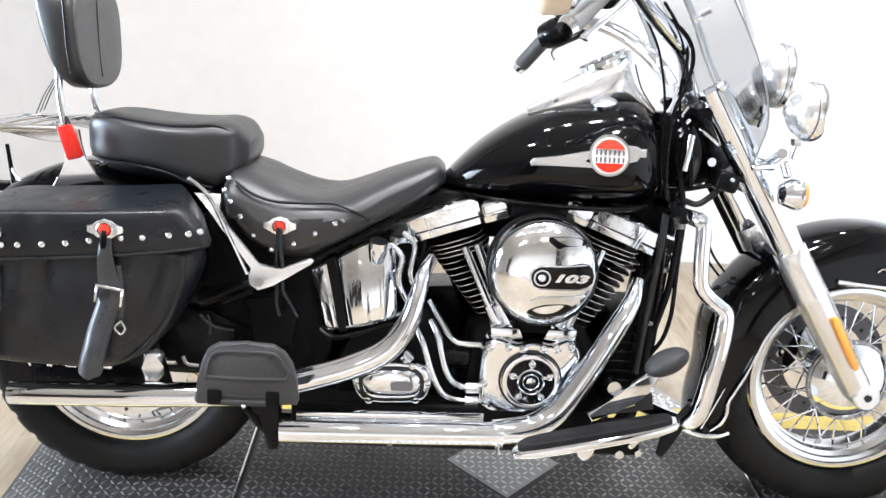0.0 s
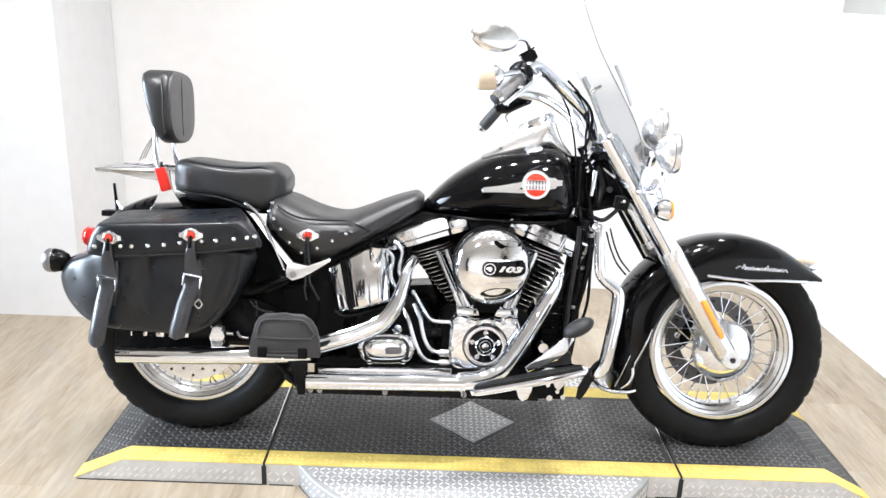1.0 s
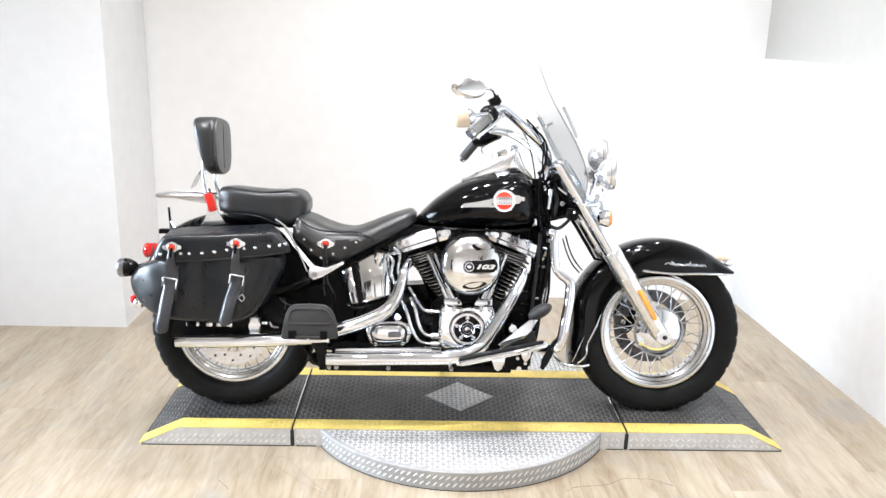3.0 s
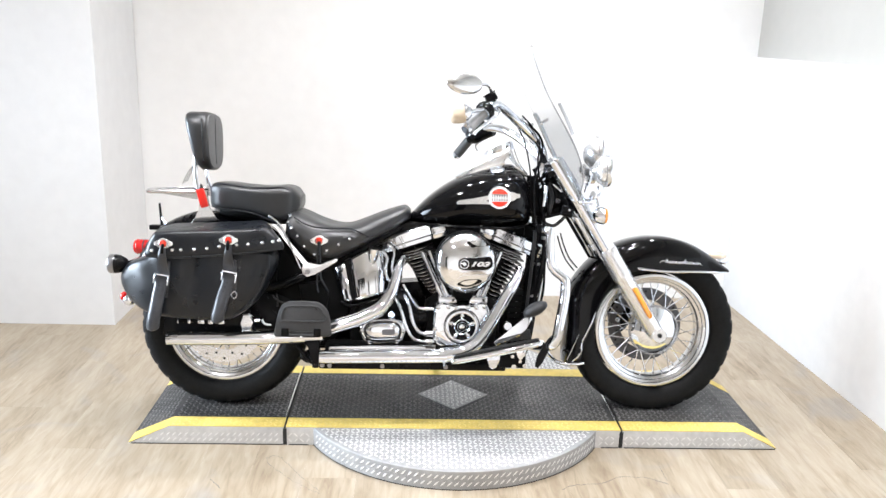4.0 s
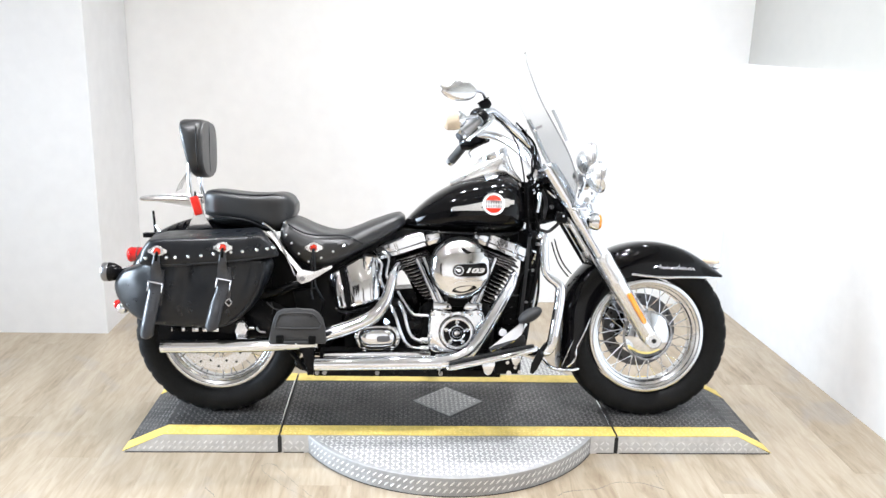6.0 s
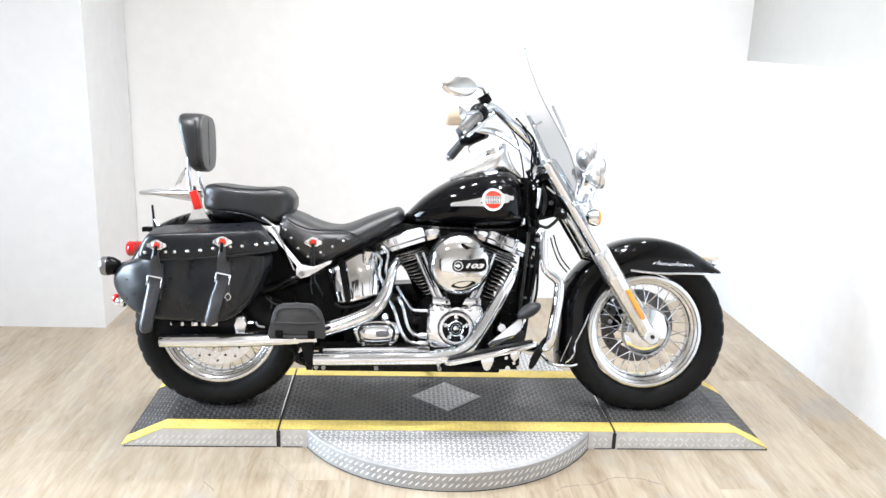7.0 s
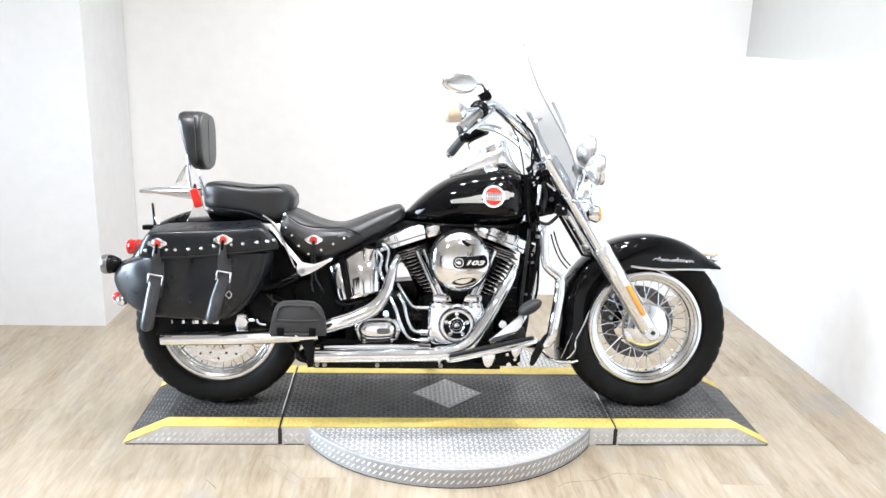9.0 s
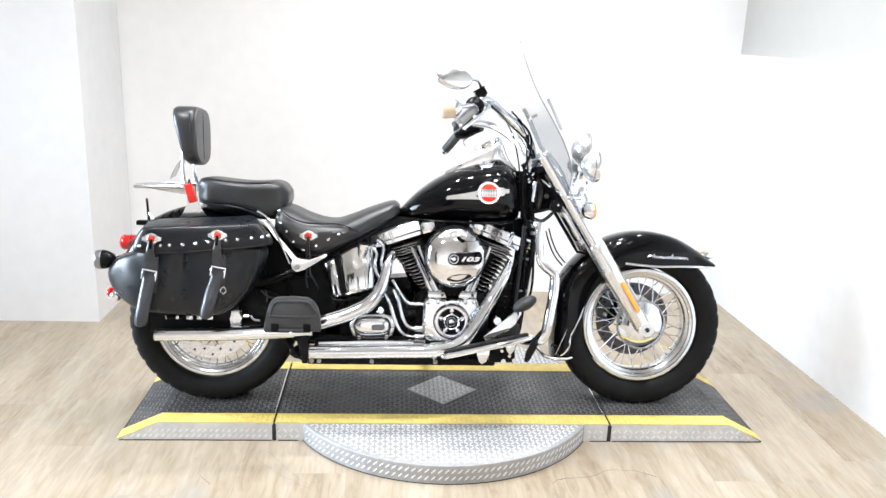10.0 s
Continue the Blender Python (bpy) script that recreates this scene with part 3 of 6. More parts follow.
def brake_disc(c, y, r, m, parent, material=None):
    prof = [(r, y - 0.0025), (r, y + 0.0025), (r * 0.68, y + 0.0025), (r * 0.68, y - 0.0025)]
    part("brake_disc", turned(lathe(prof, c, "y", 64, close=True), m), material or STEEL, parent, "drilled steel brake disc")
    for j in range(24):
        a = 2 * math.pi * j / 24
        rr = r * (0.78 if j % 2 else 0.9)
        p = c + Vector((rr * math.cos(a), 0, rr * math.sin(a)))
        if j == 0:
            base = part("vent_hole", turned(lathe([(0.0045, -0.0032), (0.0045, 0.0032), (0.001, 0.0032)], (0, 0, 0), "y", 10), Matrix.Identity(4)), GAP, parent)
            base.matrix_local = m @ Matrix.Translation(p + Vector((0, y, 0)))
        else:
            again(base, "vent_hole", m @ Matrix.Translation(p + Vector((0, y, 0))), parent)


ONE = Matrix.Identity(4)
front_wheel = wheel("front_wheel", FA - Vector((0, 0, 0.003)), 0.3205, 0.134, STEER, "chrome laced spoke wheel")
brake_disc(FA, 0.066, 0.146, STEER, front_wheel, DARKDISC)
part("hub_cap", turned(lathe([(0.086, -0.052), (0.089, -0.058), (0.089, -0.064), (0.082, -0.070), (0.070, -0.080), (0.045, -0.092), (0.02, -0.097)], FA, "y", 56), STEER), CHROME, front_wheel, "domed chrome hub cap")
part("hub_ring", turned(lathe([(0.090, -0.056), (0.0905, -0.062), (0.096, -0.062), (0.0975, -0.056)], FA, "y", 64, close=True), STEER), STEEL, front_wheel)
for j in range(24):
    a = 2 * math.pi * j / 24
    m = STEER @ Matrix.Translation(FA + Vector((0.0935 * math.cos(a), -0.062, 0.0935 * math.sin(a))))
    if j == 0:
        ring_stud = part("ring_stud", ball((0, 0, 0), 0.0028, 0.003, 0.0028, 8, 6), CHROME, front_wheel)
        ring_stud.matrix_local = m
    else:
        again(ring_stud, "ring_stud", m, front_wheel)
rear_wheel = wheel("rear_wheel", RA, 0.314, 0.150, ONE, "chrome laced spoke wheel behind the exhaust")
brake_disc(RA, -0.068, 0.146, ONE, rear_wheel, SATIN)


def guard(c, a0, a1, crown, inner, half, m=ONE, n=44):
    """A mudguard: a deep U section swept round the wheel; inner: the radius of its lower edge at each angle."""
    rings = []
    for i in range(n + 1):
        a = radians(a0 + (a1 - a0) * i / n)
        ri, rc = inner(math.degrees(a)), crown(math.degrees(a))
        sec, k = [], 9
        outer = [(-half, ri)]
        for j in range(k + 1):
            t = math.pi * (1 - j / k)
            outer.append((half * math.copysign(abs(math.cos(t)) ** 0.62, math.cos(t)), rc - 0.075 + 0.075 * math.sin(t) ** 0.8 if rc - 0.075 > ri else ri + (rc - ri) * math.sin(t) ** 0.8))
        outer.append((half, ri))
        th = 0.004
        sec = outer + [(y * (1 - th / half), max(r - th, ri)) for y, r in reversed(outer)]
        rings.append([c + Vector((r * math.cos(a), y, r * math.sin(a))) for y, r in sec])
    return turned(loft(rings), m)


def front_inner(d):
    if d < 104:
        return min(0.236 / max(math.sin(radians(d)), 0.1), 0.352)
    return 0.2475 if d < 175 else 0.2475 + 0.07 * ((d - 175) / 30) ** 1.3


def front_crown(d):
    return 0.360 + 0.012 * max(0, (60 - d) / 22) ** 2 * 0.8 + (0.012 * max(0, (d - 185) / 20) ** 2) - (0.026 * math.exp(-((d - 178) / 16) ** 2))


fender = part("front_fender", guard(FA, 41.5, 202.5, front_crown, front_inner, 0.094, STEER), PAINT, bike, "deep gloss black front mudguard")
part("fender_trim", turned(tube([(0.738, -0.0975, 0.551), (0.85, -0.0975, 0.541), (0.95, -0.0965, 0.542), (1.04, -0.091, 0.541), (1.10, -0.05, 0.542), (1.112, 0, 0.543), (1.10, 0.05, 0.542), (1.04, 0.091, 0.541), (0.738, 0.0975, 0.551)], 0.0052, 10, 5), STEER), CHROME, fender, "chrome edge strip")
part("fender_trim", turned(tube([(0.548, -0.090, 0.184), (0.52, -0.100, 0.181), (0.48, -0.100, 0.182), (0.444, -0.085, 0.189), (0.428, -0.05, 0.203), (0.425, 0, 0.206), (0.428, 0.05, 0.203), (0.444, 0.085, 0.189)], 0.0065, 10, 5), STEER), CHROME, fender, "chrome edge strip")
part("marker_lamp", turned(ball((1.078, 0, 0.592), 0.034, 0.030, 0.020), STEER), PALEAMBER, fender, "small amber marker lamp on the mudguard tip")
part("marker_bezel", turned(ball((1.080, 0, 0.577), 0.042, 0.036, 0.018), STEER), CHROME, fender)
# the script on the mudguard, as a plain chrome flourish
script = bmesh.new()
rng = random.Random(5)
pts = [(0.822, 0.575), (0.832, 0.582), (0.842, 0.580)]
for i in range(30):
    u = i / 29
    tall = 0.0165 if i in (1, 17) else rng.uniform(0.0055, 0.0095)
    pts.append((0.842 + 0.128 * u + (0.0022 if i % 2 else -0.0012), 0.5735 + (tall if i % 2 else rng.uniform(-0.0015, 0.0008)) - 0.004 * u))
pts.append((0.979, 0.568))
tube([(x, -0.0975, z) for x, z in pts], 0.0019, 6, 3, script)
part("script_badge", turned(script, STEER), CHROME, fender, "chrome script flourish")
# raised chrome strips shape the bright reflections on the mudguard's flank
part("fender_highlight", turned(tube([(0.586, -0.098, 0.381), (0.570, -0.100, 0.337), (0.550, -0.101, 0.294), (0.536, -0.101, 0.264), (0.535, -0.101, 0.235), (0.524, -0.100, 0.210), (0.503, -0.099, 0.192)], [0.0015, 0.0034, 0.0036, 0.0042, 0.0045, 0.0050, 0.0025], 8, 5), STEER), CHROME, fender, "curved bright strip that stands for a highlight")
part("fender_highlight", turned(tube([(0.525, -0.099, 0.296), (0.503, -0.099, 0.244), (0.483, -0.098, 0.197)], [0.0012, 0.0026, 0.0026], 8, 4), STEER), CHROME, fender, "thin bright strip that stands for a highlight")

# fork
leg_dir = (Vector((0.817, 0, 0.300)) - Vector((0.405, 0, 0.945))).normalized()
for side in (-1, 1):
    top, low = Vector((0.405, side * 0.118, 0.945)), Vector((0.822, side * 0.118, 0.292))
    leg = steer("fork_leg", tube([top, top.lerp(low, 0.52)], 0.0325, 28, 1), CHROME, None, "chrome fork leg with a satin slider")
    steer("slider", turned(lathe([(0.032, 0.0), (0.0345, 0.004), (0.0355, 0.03), (0.0355, 0.11), (0.0362, 0.113), (0.0362, 0.121), (0.0352, 0.124), (0.033, 0.36), (0.026, 0.385), (0.012, 0.395)], (0, 0, 0), "z", 28),
                              Matrix.Translation(top.lerp(low, 0.49)) @ leg_dir.to_track_quat("Z", "Y").to_matrix().to_4x4()), SATIN, leg, "satin aluminium fork slider")
    steer("axle_boss", lathe([(0.030, side * 0.085), (0.030, side * 0.148), (0.026, side * 0.152), (0.010, side * 0.152), (0.009, side * 0.146), (0.002, side * 0.146)], (0.818, 0, 0.306), "y", 28), SATIN, leg)
    steer("slot", lathe([(0.0075, side * 0.1525), (0.0075, side * 0.1535), (0.001, side * 0.1535)], (0.818, 0, 0.306), "y", 14), GAP, leg)
    steer("collar", tube([top.lerp(low, 0.0), top.lerp(low, 0.04)], 0.031, 24, 1), CHROME, leg)
    p, q = Vector((0.716, side * 0.1535, 0.484)), Vector((0.781, side * 0.1535, 0.374))
    steer("reflector", tube([p, p.lerp(q, 0.05), p.lerp(q, 0.95), q], [0.008, 0.0125, 0.0125, 0.008], 14, 1, flat=0.42), AMBER, leg, "long orange side reflector")
    steer("caliper_lug", box(0.665, 0.70, side * 0.10, side * 0.13, 0.475, 0.515, 0.006), SATIN, leg)

# black lines and guard behind the far leg
for off, r in ((-0.030, 0.012), (0.030, 0.012)):
    lean = Vector((0.843, 0, 0.538)) * off
    a, b = Vector((0.445, 0.118, 0.885)) + lean, Vector((0.640, 0.118, 0.577)) + lean
    steer("fork_cover", tube([a, a.lerp(b, 0.3), a.lerp(b, 0.7), b], r, 14, 2), BLACK, None, "black cover strip beside the fork leg")


caliper = steer("front_caliper", slab([(0.690, 0.295), (0.682, 0.350), (0.690, 0.410), (0.712, 0.450), (0.752, 0.458), (0.772, 0.430), (0.764, 0.395), (0.770, 0.345), (0.764, 0.300), (0.740, 0.274), (0.708, 0.276)], 0.074, 0.118, 0.010, 3), CRINKLE, None, "black front brake caliper on the far fork leg")
for x, z in ((0.715, 0.325), (0.718, 0.415)):
    steer("caliper_bolt", lathe([(0.010, 0.062), (0.010, 0.074), (0.004, 0.074)], (x, 0, z), "y", 14), CHROME, caliper)

# neck, frame and forward cables
steer("triple_clamp", slab([(0.375, 0.905), (0.445, 0.928), (0.455, 0.905), (0.385, 0.882)], -0.140, 0.140, 0.008), BLACK)
steer("triple_clamp", slab([(0.505, 0.755), (0.548, 0.772), (0.560, 0.748), (0.517, 0.731)], -0.140, 0.140, 0.008), BLACK)
hang("steering_neck", tube([(0.37, 0, 0.93), (0.475, 0, 0.765)], 0.036, 20, 1), BLACK)
hang("neck_cover", slab([(0.32, 0.89), (0.385, 0.885), (0.46, 0.765), (0.43, 0.74), (0.335, 0.735)], -0.062, 0.062, 0.012), BLACK)
hang("clamp_cover", turned(box(-0.024, 0.024, -0.03, 0.03, -0.020, 0.020, 0.008, 3), Matrix.Translation((0.456, -0.115, 0.762)) @ Matrix.Rotation(radians(14), 4, "Y")), BLACK)
hang("cover_screw", ball((0.462, -0.146, 0.768), 0.005, 0.003, 0.005, 12, 8), CHROME)
hang("hose_clamp", lathe([(0.009, -0.13), (0.009, -0.122), (0.004, -0.121)], (0.421, 0, 0.800), "y", 16), CHROME)
hang("wiring_sleeve", tube([(0.377, -0.118, 0.852), (0.3735, -0.12, 0.815), (0.370, -0.118, 0.779)], 0.0085, 12), CHROME)
for side in (-1, 1):
    hang("down_tube", tube([(0.36, side * 0.03, 0.84), (0.372, side * 0.05, 0.72), (0.352, side * 0.075, 0.50), (0.335, side * 0.09, 0.31), (0.295, side * 0.11, 0.205), (0.2, side * 0.12, 0.19), (-0.42, side * 0.13, 0.19), (-0.5, side * 0.13, 0.22)], 0.0185, 16, 6), BLACK, None, "gloss black frame tube")
    hang("top_rail", tube([(-0.15, side * 0.06, 0.69), (-0.30, side * 0.09, 0.60), (-0.46, side * 0.12, 0.52), (-0.62, side * 0.13, 0.46)], 0.018, 14), BLACK)
hang("control_cable", tube([(0.18, -0.24, 1.142), (0.232, -0.18, 1.112), (0.286, -0.155, 1.078), (0.328, -0.15, 1.050), (0.354, -0.14, 1.008), (0.351, -0.13, 0.948), (0.336, -0.12, 0.899), (0.333, -0.115, 0.80), (0.352, -0.105, 0.62), (0.350, -0.10, 0.42)], 0.0042, 8, 6), BLACK, None, "black control cable")
hang("control_cable", tube([(0.225, -0.20, 1.115), (0.255, -0.13, 1.078), (0.285, -0.12, 1.028), (0.299, -0.12, 0.987), (0.310, -0.12, 0.939), (0.319, -0.11, 0.890), (0.326, -0.10, 0.80), (0.336, -0.10, 0.70), (0.345, -0.095, 0.55)], 0.0028, 8, 6), BLACK, None, "black control cable")
hang("control_cable", tube([(0.27, -0.20, 1.10), (0.322, -0.135, 1.058), (0.345, -0.13, 1.01), (0.343, -0.12, 0.95), (0.352, -0.105, 0.88), (0.36, -0.10, 0.80), (0.371, -0.098, 0.757), (0.383, -0.096, 0.698)], 0.0034, 8, 6), BLACK, None, "black control cable")
hang("hose", tube([(0.364, -0.09, 0.844), (0.360, -0.095, 0.80), (0.370, -0.10, 0.757), (0.381, -0.102, 0.698), (0.380, -0.102, 0.637), (0.376, -0.105, 0.576), (0.370, -0.105, 0.514), (0.352, -0.10, 0.43)], 0.0075, 10), BLACK, None, "black rubber hose")
hang("hose", tube([(0.338, -0.07, 0.75), (0.345, -0.10, 0.72), (0.342, -0.11, 0.65), (0.336, -0.112, 0.58), (0.312, -0.112, 0.53), (0.300, -0.10, 0.47)], 0.009, 10), BLACK, None, "black rubber hose")
hang("hose", tube([(0.395, -0.05, 0.86), (0.408, -0.07, 0.82), (0.403, -0.085, 0.775), (0.388, -0.09, 0.74)], 0.008, 10), PLASTIC, None, "black rubber hose")
hang("hose", tube([(0.372, -0.06, 0.72), (0.41, -0.09, 0.705), (0.438, -0.095, 0.722), (0.462, -0.10, 0.750)], 0.0065, 8), PLASTIC)
for off in (0.0, 0.011):
    steer("brake_line", tube([(0.448 + off, 0.0, 0.66 + off), (0.463 + off, 0.0, 0.612 + off), (0.486 + off, 0.0, 0.564 + off), (0.52 + off, 0.01, 0.525 + off)], 0.0028, 8), BLACK)
hang("hose", tube([(0.344, -0.118, 0.70), (0.338, -0.122, 0.60), (0.330, -0.120, 0.50), (0.322, -0.118, 0.40), (0.318, -0.115, 0.33)], 0.0065, 10), PLASTIC, None, "black rubber hose")
hang("hose", tube([(0.392, -0.09, 0.66), (0.386, -0.10, 0.56), (0.384, -0.105, 0.47), (0.372, -0.105, 0.41), (0.350, -0.10, 0.37)], 0.0048, 10), BLACK, None, "thin black rubber hose")
for z in (0.44, 0.56):
    hang("band_clip", lathe([(0.0225, -0.004), (0.0235, -0.003), (0.0235, 0.003), (0.0225, 0.004)], (0.347 + 0.10 * (z - 0.46), -0.080, z), "z", 18), STEEL)
hang("band_clip", lathe([(0.010, -0.006), (0.0108, -0.004), (0.0108, 0.004), (0.010, 0.006)], (0.380, -0.102, 0.66), "z", 16), STEEL)
hang("backbone", box(-0.10, 0.30, -0.035, 0.035, 0.60, 0.70, 0.012), CRINKLE, None, "black frame backbone under the tank")
hang("frame_cover", slab([(-0.25, 0.60), (-0.25, 0.645), (-0.125, 0.708), (0.0, 0.700), (0.31, 0.700), (0.31, 0.66), (0.0, 0.655), (-0.15, 0.60)], -0.075, 0.075, 0.006), CRINKLE, None, "black frame cover between the seat and the engine")
hang("frame_cover", slab([(-0.235, 0.455), (-0.235, 0.63), (-0.10, 0.63), (-0.10, 0.575), (-0.150, 0.54), (-0.150, 0.47)], -0.07, 0.07, 0.006), CRINKLE, None, "black frame casting behind the rear cylinder")
hang("frame_cover", slab([(0.285, 0.63), (0.285, 0.705), (0.375, 0.705), (0.375, 0.61), (0.335, 0.60)], -0.06, 0.06, 0.006), CRINKLE, None, "black frame casting under the tank")
hang("coil_cover", box(0.02, 0.14, -0.125, -0.05, 0.665, 0.70, 0.008), CRINKLE, None, "black coil cover")
reg = hang("regulator", box(0.252, 0.338, -0.095, 0.07, 0.245, 0.462, 0.008), CRINKLE, None, "finned black voltage regulator")
for k in range(9):
    hang("regulator_fin", box(0.256, 0.334, -0.106, -0.094, 0.262 + 0.022 * k, 0.266 + 0.022 * k, 0.001, 1), BLACK, reg)
hang("coolant_fin_tube", tube([(0.335, -0.085, 0.62), (0.325, -0.09, 0.45), (0.315, -0.09, 0.34)], 0.016, 14), BLACK)

for a, b in (((0.349, 0.877), (0.369, 0.906)), ((0.353, 0.857), (0.374, 0.881)), ((0.355, 0.846), (0.373, 0.864))):
    hang("cable_ferrule", tube([(a[0], -0.108, a[1]), (b[0], -0.104, b[1])], 0.0035, 8, 1), CHROME)
hang("neck_line", tube([(0.398, -0.10, 0.864), (0.418, -0.11, 0.848), (0.438, -0.11, 0.833)], 0.004, 8), CHROME)
hang("hose", tube([(0.345, -0.10, 0.895), (0.362, -0.112, 0.868), (0.378, -0.112, 0.835), (0.384, -0.108, 0.79), (0.392, -0.104, 0.745)], 0.006, 10), BLACK, None, "black rubber hose")
hang("hose", tube([(0.352, -0.085, 0.735), (0.386, -0.10, 0.738), (0.414, -0.105, 0.745), (0.452, -0.11, 0.756)], 0.005, 10), BLACK, None, "black rubber hose")

# engine guard
for side in (-1, 1):
    path = [(0.335, 0.09, 0.703), (0.348, 0.2, 0.704), (0.362, 0.262, 0.704), (0.371, 0.271, 0.694), (0.373, 0.272, 0.655), (0.376, 0.272, 0.612), (0.381, 0.272, 0.578), (0.398, 0.273, 0.555), (0.420, 0.275, 0.538), (0.433, 0.275, 0.523), (0.434, 0.275, 0.495), (0.431, 0.275, 0.455), (0.422, 0.275, 0.394), (0.414, 0.274, 0.340), (0.406, 0.27, 0.305), (0.39, 0.25, 0.283), (0.36, 0.16, 0.262), (0.335, 0.10, 0.255)]
    g = hang("engine_guard", tube([(x, side * y, z) for x, y, z in path], [0.0148] * 9 + [0.0172] + [0.0185] * 5 + [0.016] * 3, 20, 5), CHROME, None, "bent chrome engine guard bar")
    hang("clamp", box(0.332, 0.352, side * 0.15, side * 0.245, 0.690, 0.718, 0.006), BLACK, g)

# fuel tank
tank = hang("fuel_tank", body([(-0.128, 0.716, 0.708, 0.03), (-0.105, 0.748, 0.704, 0.062), (-0.045, 0.808, 0.698, 0.108), (0.03, 0.861, 0.694, 0.142), (0.10, 0.892, 0.692, 0.163), (0.17, 0.907, 0.692, 0.175), (0.24, 0.917, 0.693, 0.174), (0.285, 0.908, 0.696, 0.160), (0.315, 0.872, 0.700, 0.128), (0.330, 0.815, 0.715, 0.085)], 2.35, 48, low=0.4), PAINT, None, "gloss black teardrop fuel tank", 60)
hang("tank_seam", tube([(-0.10, -0.05, 0.703), (0.0, -0.115, 0.699), (0.12, -0.15, 0.697), (0.24, -0.155, 0.698), (0.30, -0.12, 0.702)], 0.005, 8), BLACK, tank)
console = hang("dash_console", body([(0.050, 0.892, 0.862, 0.03), (0.10, 0.926, 0.868, 0.05), (0.165, 0.963, 0.885, 0.062), (0.225, 0.994, 0.90, 0.066), (0.250, 1.000, 0.905, 0.060), (0.275, 0.945, 0.90, 0.05), (0.318, 0.90, 0.88, 0.04)], 3.0, 28), LAMPSHELL, None, "chrome dash console on the tank", 50)
dial_m = Matrix.Translation((0.212, 0, 0.984)) @ Matrix.Rotation(radians(-26), 4, "Y")
hang("console_seam", tube([(0.262, -0.058, 0.985), (0.283, -0.050, 0.935), (0.318, -0.042, 0.893)], 0.0016, 6, 4), PLASTIC, console, "dark seam down the front of the console")
for x, z in ((0.105, 0.905), (0.150, 0.925)):
    hang("console_screw", ball((x, -0.052, z), 0.006, 0.004, 0.005, 12, 8), STEEL, console)
hang("speedometer_bezel", turned(lathe([(0.052, -0.022), (0.060, 0.002), (0.056, 0.011), (0.050, 0.010), (0.049, 0.005), (0.01, 0.005)], (0, 0, 0), "z", 40), dial_m), CHROME, console)
hang("speedometer_face", turned(lathe([(0.0485, 0.0055), (0.01, 0.006)], (0, 0, 0), "z", 32), dial_m), PLASTIC, console, "dark dial face")
for side in (-1, 1):
    capm = Matrix.Translation((0.200, side * 0.082, 0.904)) @ Matrix.Rotation(radians(side * -18), 4, "X") @ Matrix.Rotation(radians(-7), 4, "Y")
    hang("filler_cap", turned(lathe([(0.025, -0.008), (0.027, -0.002), (0.027, 0.004), (0.023, 0.007), (0.010, 0.009)], (0, 0, 0), "z", 32), capm), CHROME, tank, "chrome filler cap")


def tank_side(x, z, out=0.0):
    """The tank's right flank."""
    xs = [-0.128, -0.105, -0.045, 0.03, 0.10, 0.17, 0.24, 0.285, 0.315, 0.33]
    w = np.interp(x, xs, [0.03, 0.062, 0.108, 0.142, 0.163, 0.175, 0.174, 0.160, 0.128, 0.085])
    top = np.interp(x, xs, [0.716, 0.748, 0.808, 0.861, 0.892, 0.907, 0.917, 0.908, 0.872, 0.815])
    zc = 0.697 + (top - 0.697) * 0.4
    h = (top - zc) if z > zc else (zc - 0.694)
    u = min(abs(z - zc) / h, 0.999)
    return -w * (1 - u ** 2.35) ** (1 / 2.35) - out


def flank_plate(outline, out, thick):
    return loft([[Vector((x, tank_side(x, z, -0.004), z)) for x, z in outline], [Vector((x, tank_side(x, z, out), z)) for x, z in outline],
                 [Vector((0.2 + (x - 0.2) * 0.97, tank_side(x, z, out + thick), 0.808 + (z - 0.808) * 0.94)) for x, z in outline]])


badge = hang("tank_badge", flank_plate([(0.050, 0.779), (0.10, 0.782), (0.165, 0.783), (0.235, 0.795), (0.258, 0.800), (0.263, 0.808), (0.277, 0.808), (0.277, 0.824), (0.263, 0.824), (0.256, 0.829), (0.235, 0.831), (0.165, 0.817), (0.10, 0.802), (0.054, 0.794), (0.048, 0.787)], 0.0065, 0.003), NICKEL, tank, "chrome winged tank badge with a red roundel")
CB = Vector((0.2, 0, 0.809))


def disc_on_tank(r, out, n=36, cut=None):
    ring = []
    for j in range(n):
        a = 2 * math.pi * j / n
        x, z = CB.x + r * math.cos(a), CB.z + r * math.sin(a)
        ring.append((x, min(max(z, CB.z + cut[0]), CB.z + cut[1]) if cut else z))
    return loft([[Vector((x, tank_side(x, z, -0.003), z)) for x, z in ring], [Vector((x, tank_side(x, z, out), z)) for x, z in ring]])


hang("roundel_rim", disc_on_tank(0.0405, 0.0100), MIRRORSHELL, badge)
hang("roundel_face", disc_on_tank(0.0355, 0.0112), WHITEM, badge)
hang("roundel_colour", disc_on_tank(0.0320, 0.0121, cut=(0.0135, 0.05)), ENAMEL, badge, "orange-red enamel segment")
hang("roundel_colour", disc_on_tank(0.0320, 0.0121, cut=(-0.05, -0.0145)), ENAMEL, badge, "orange-red enamel segment")
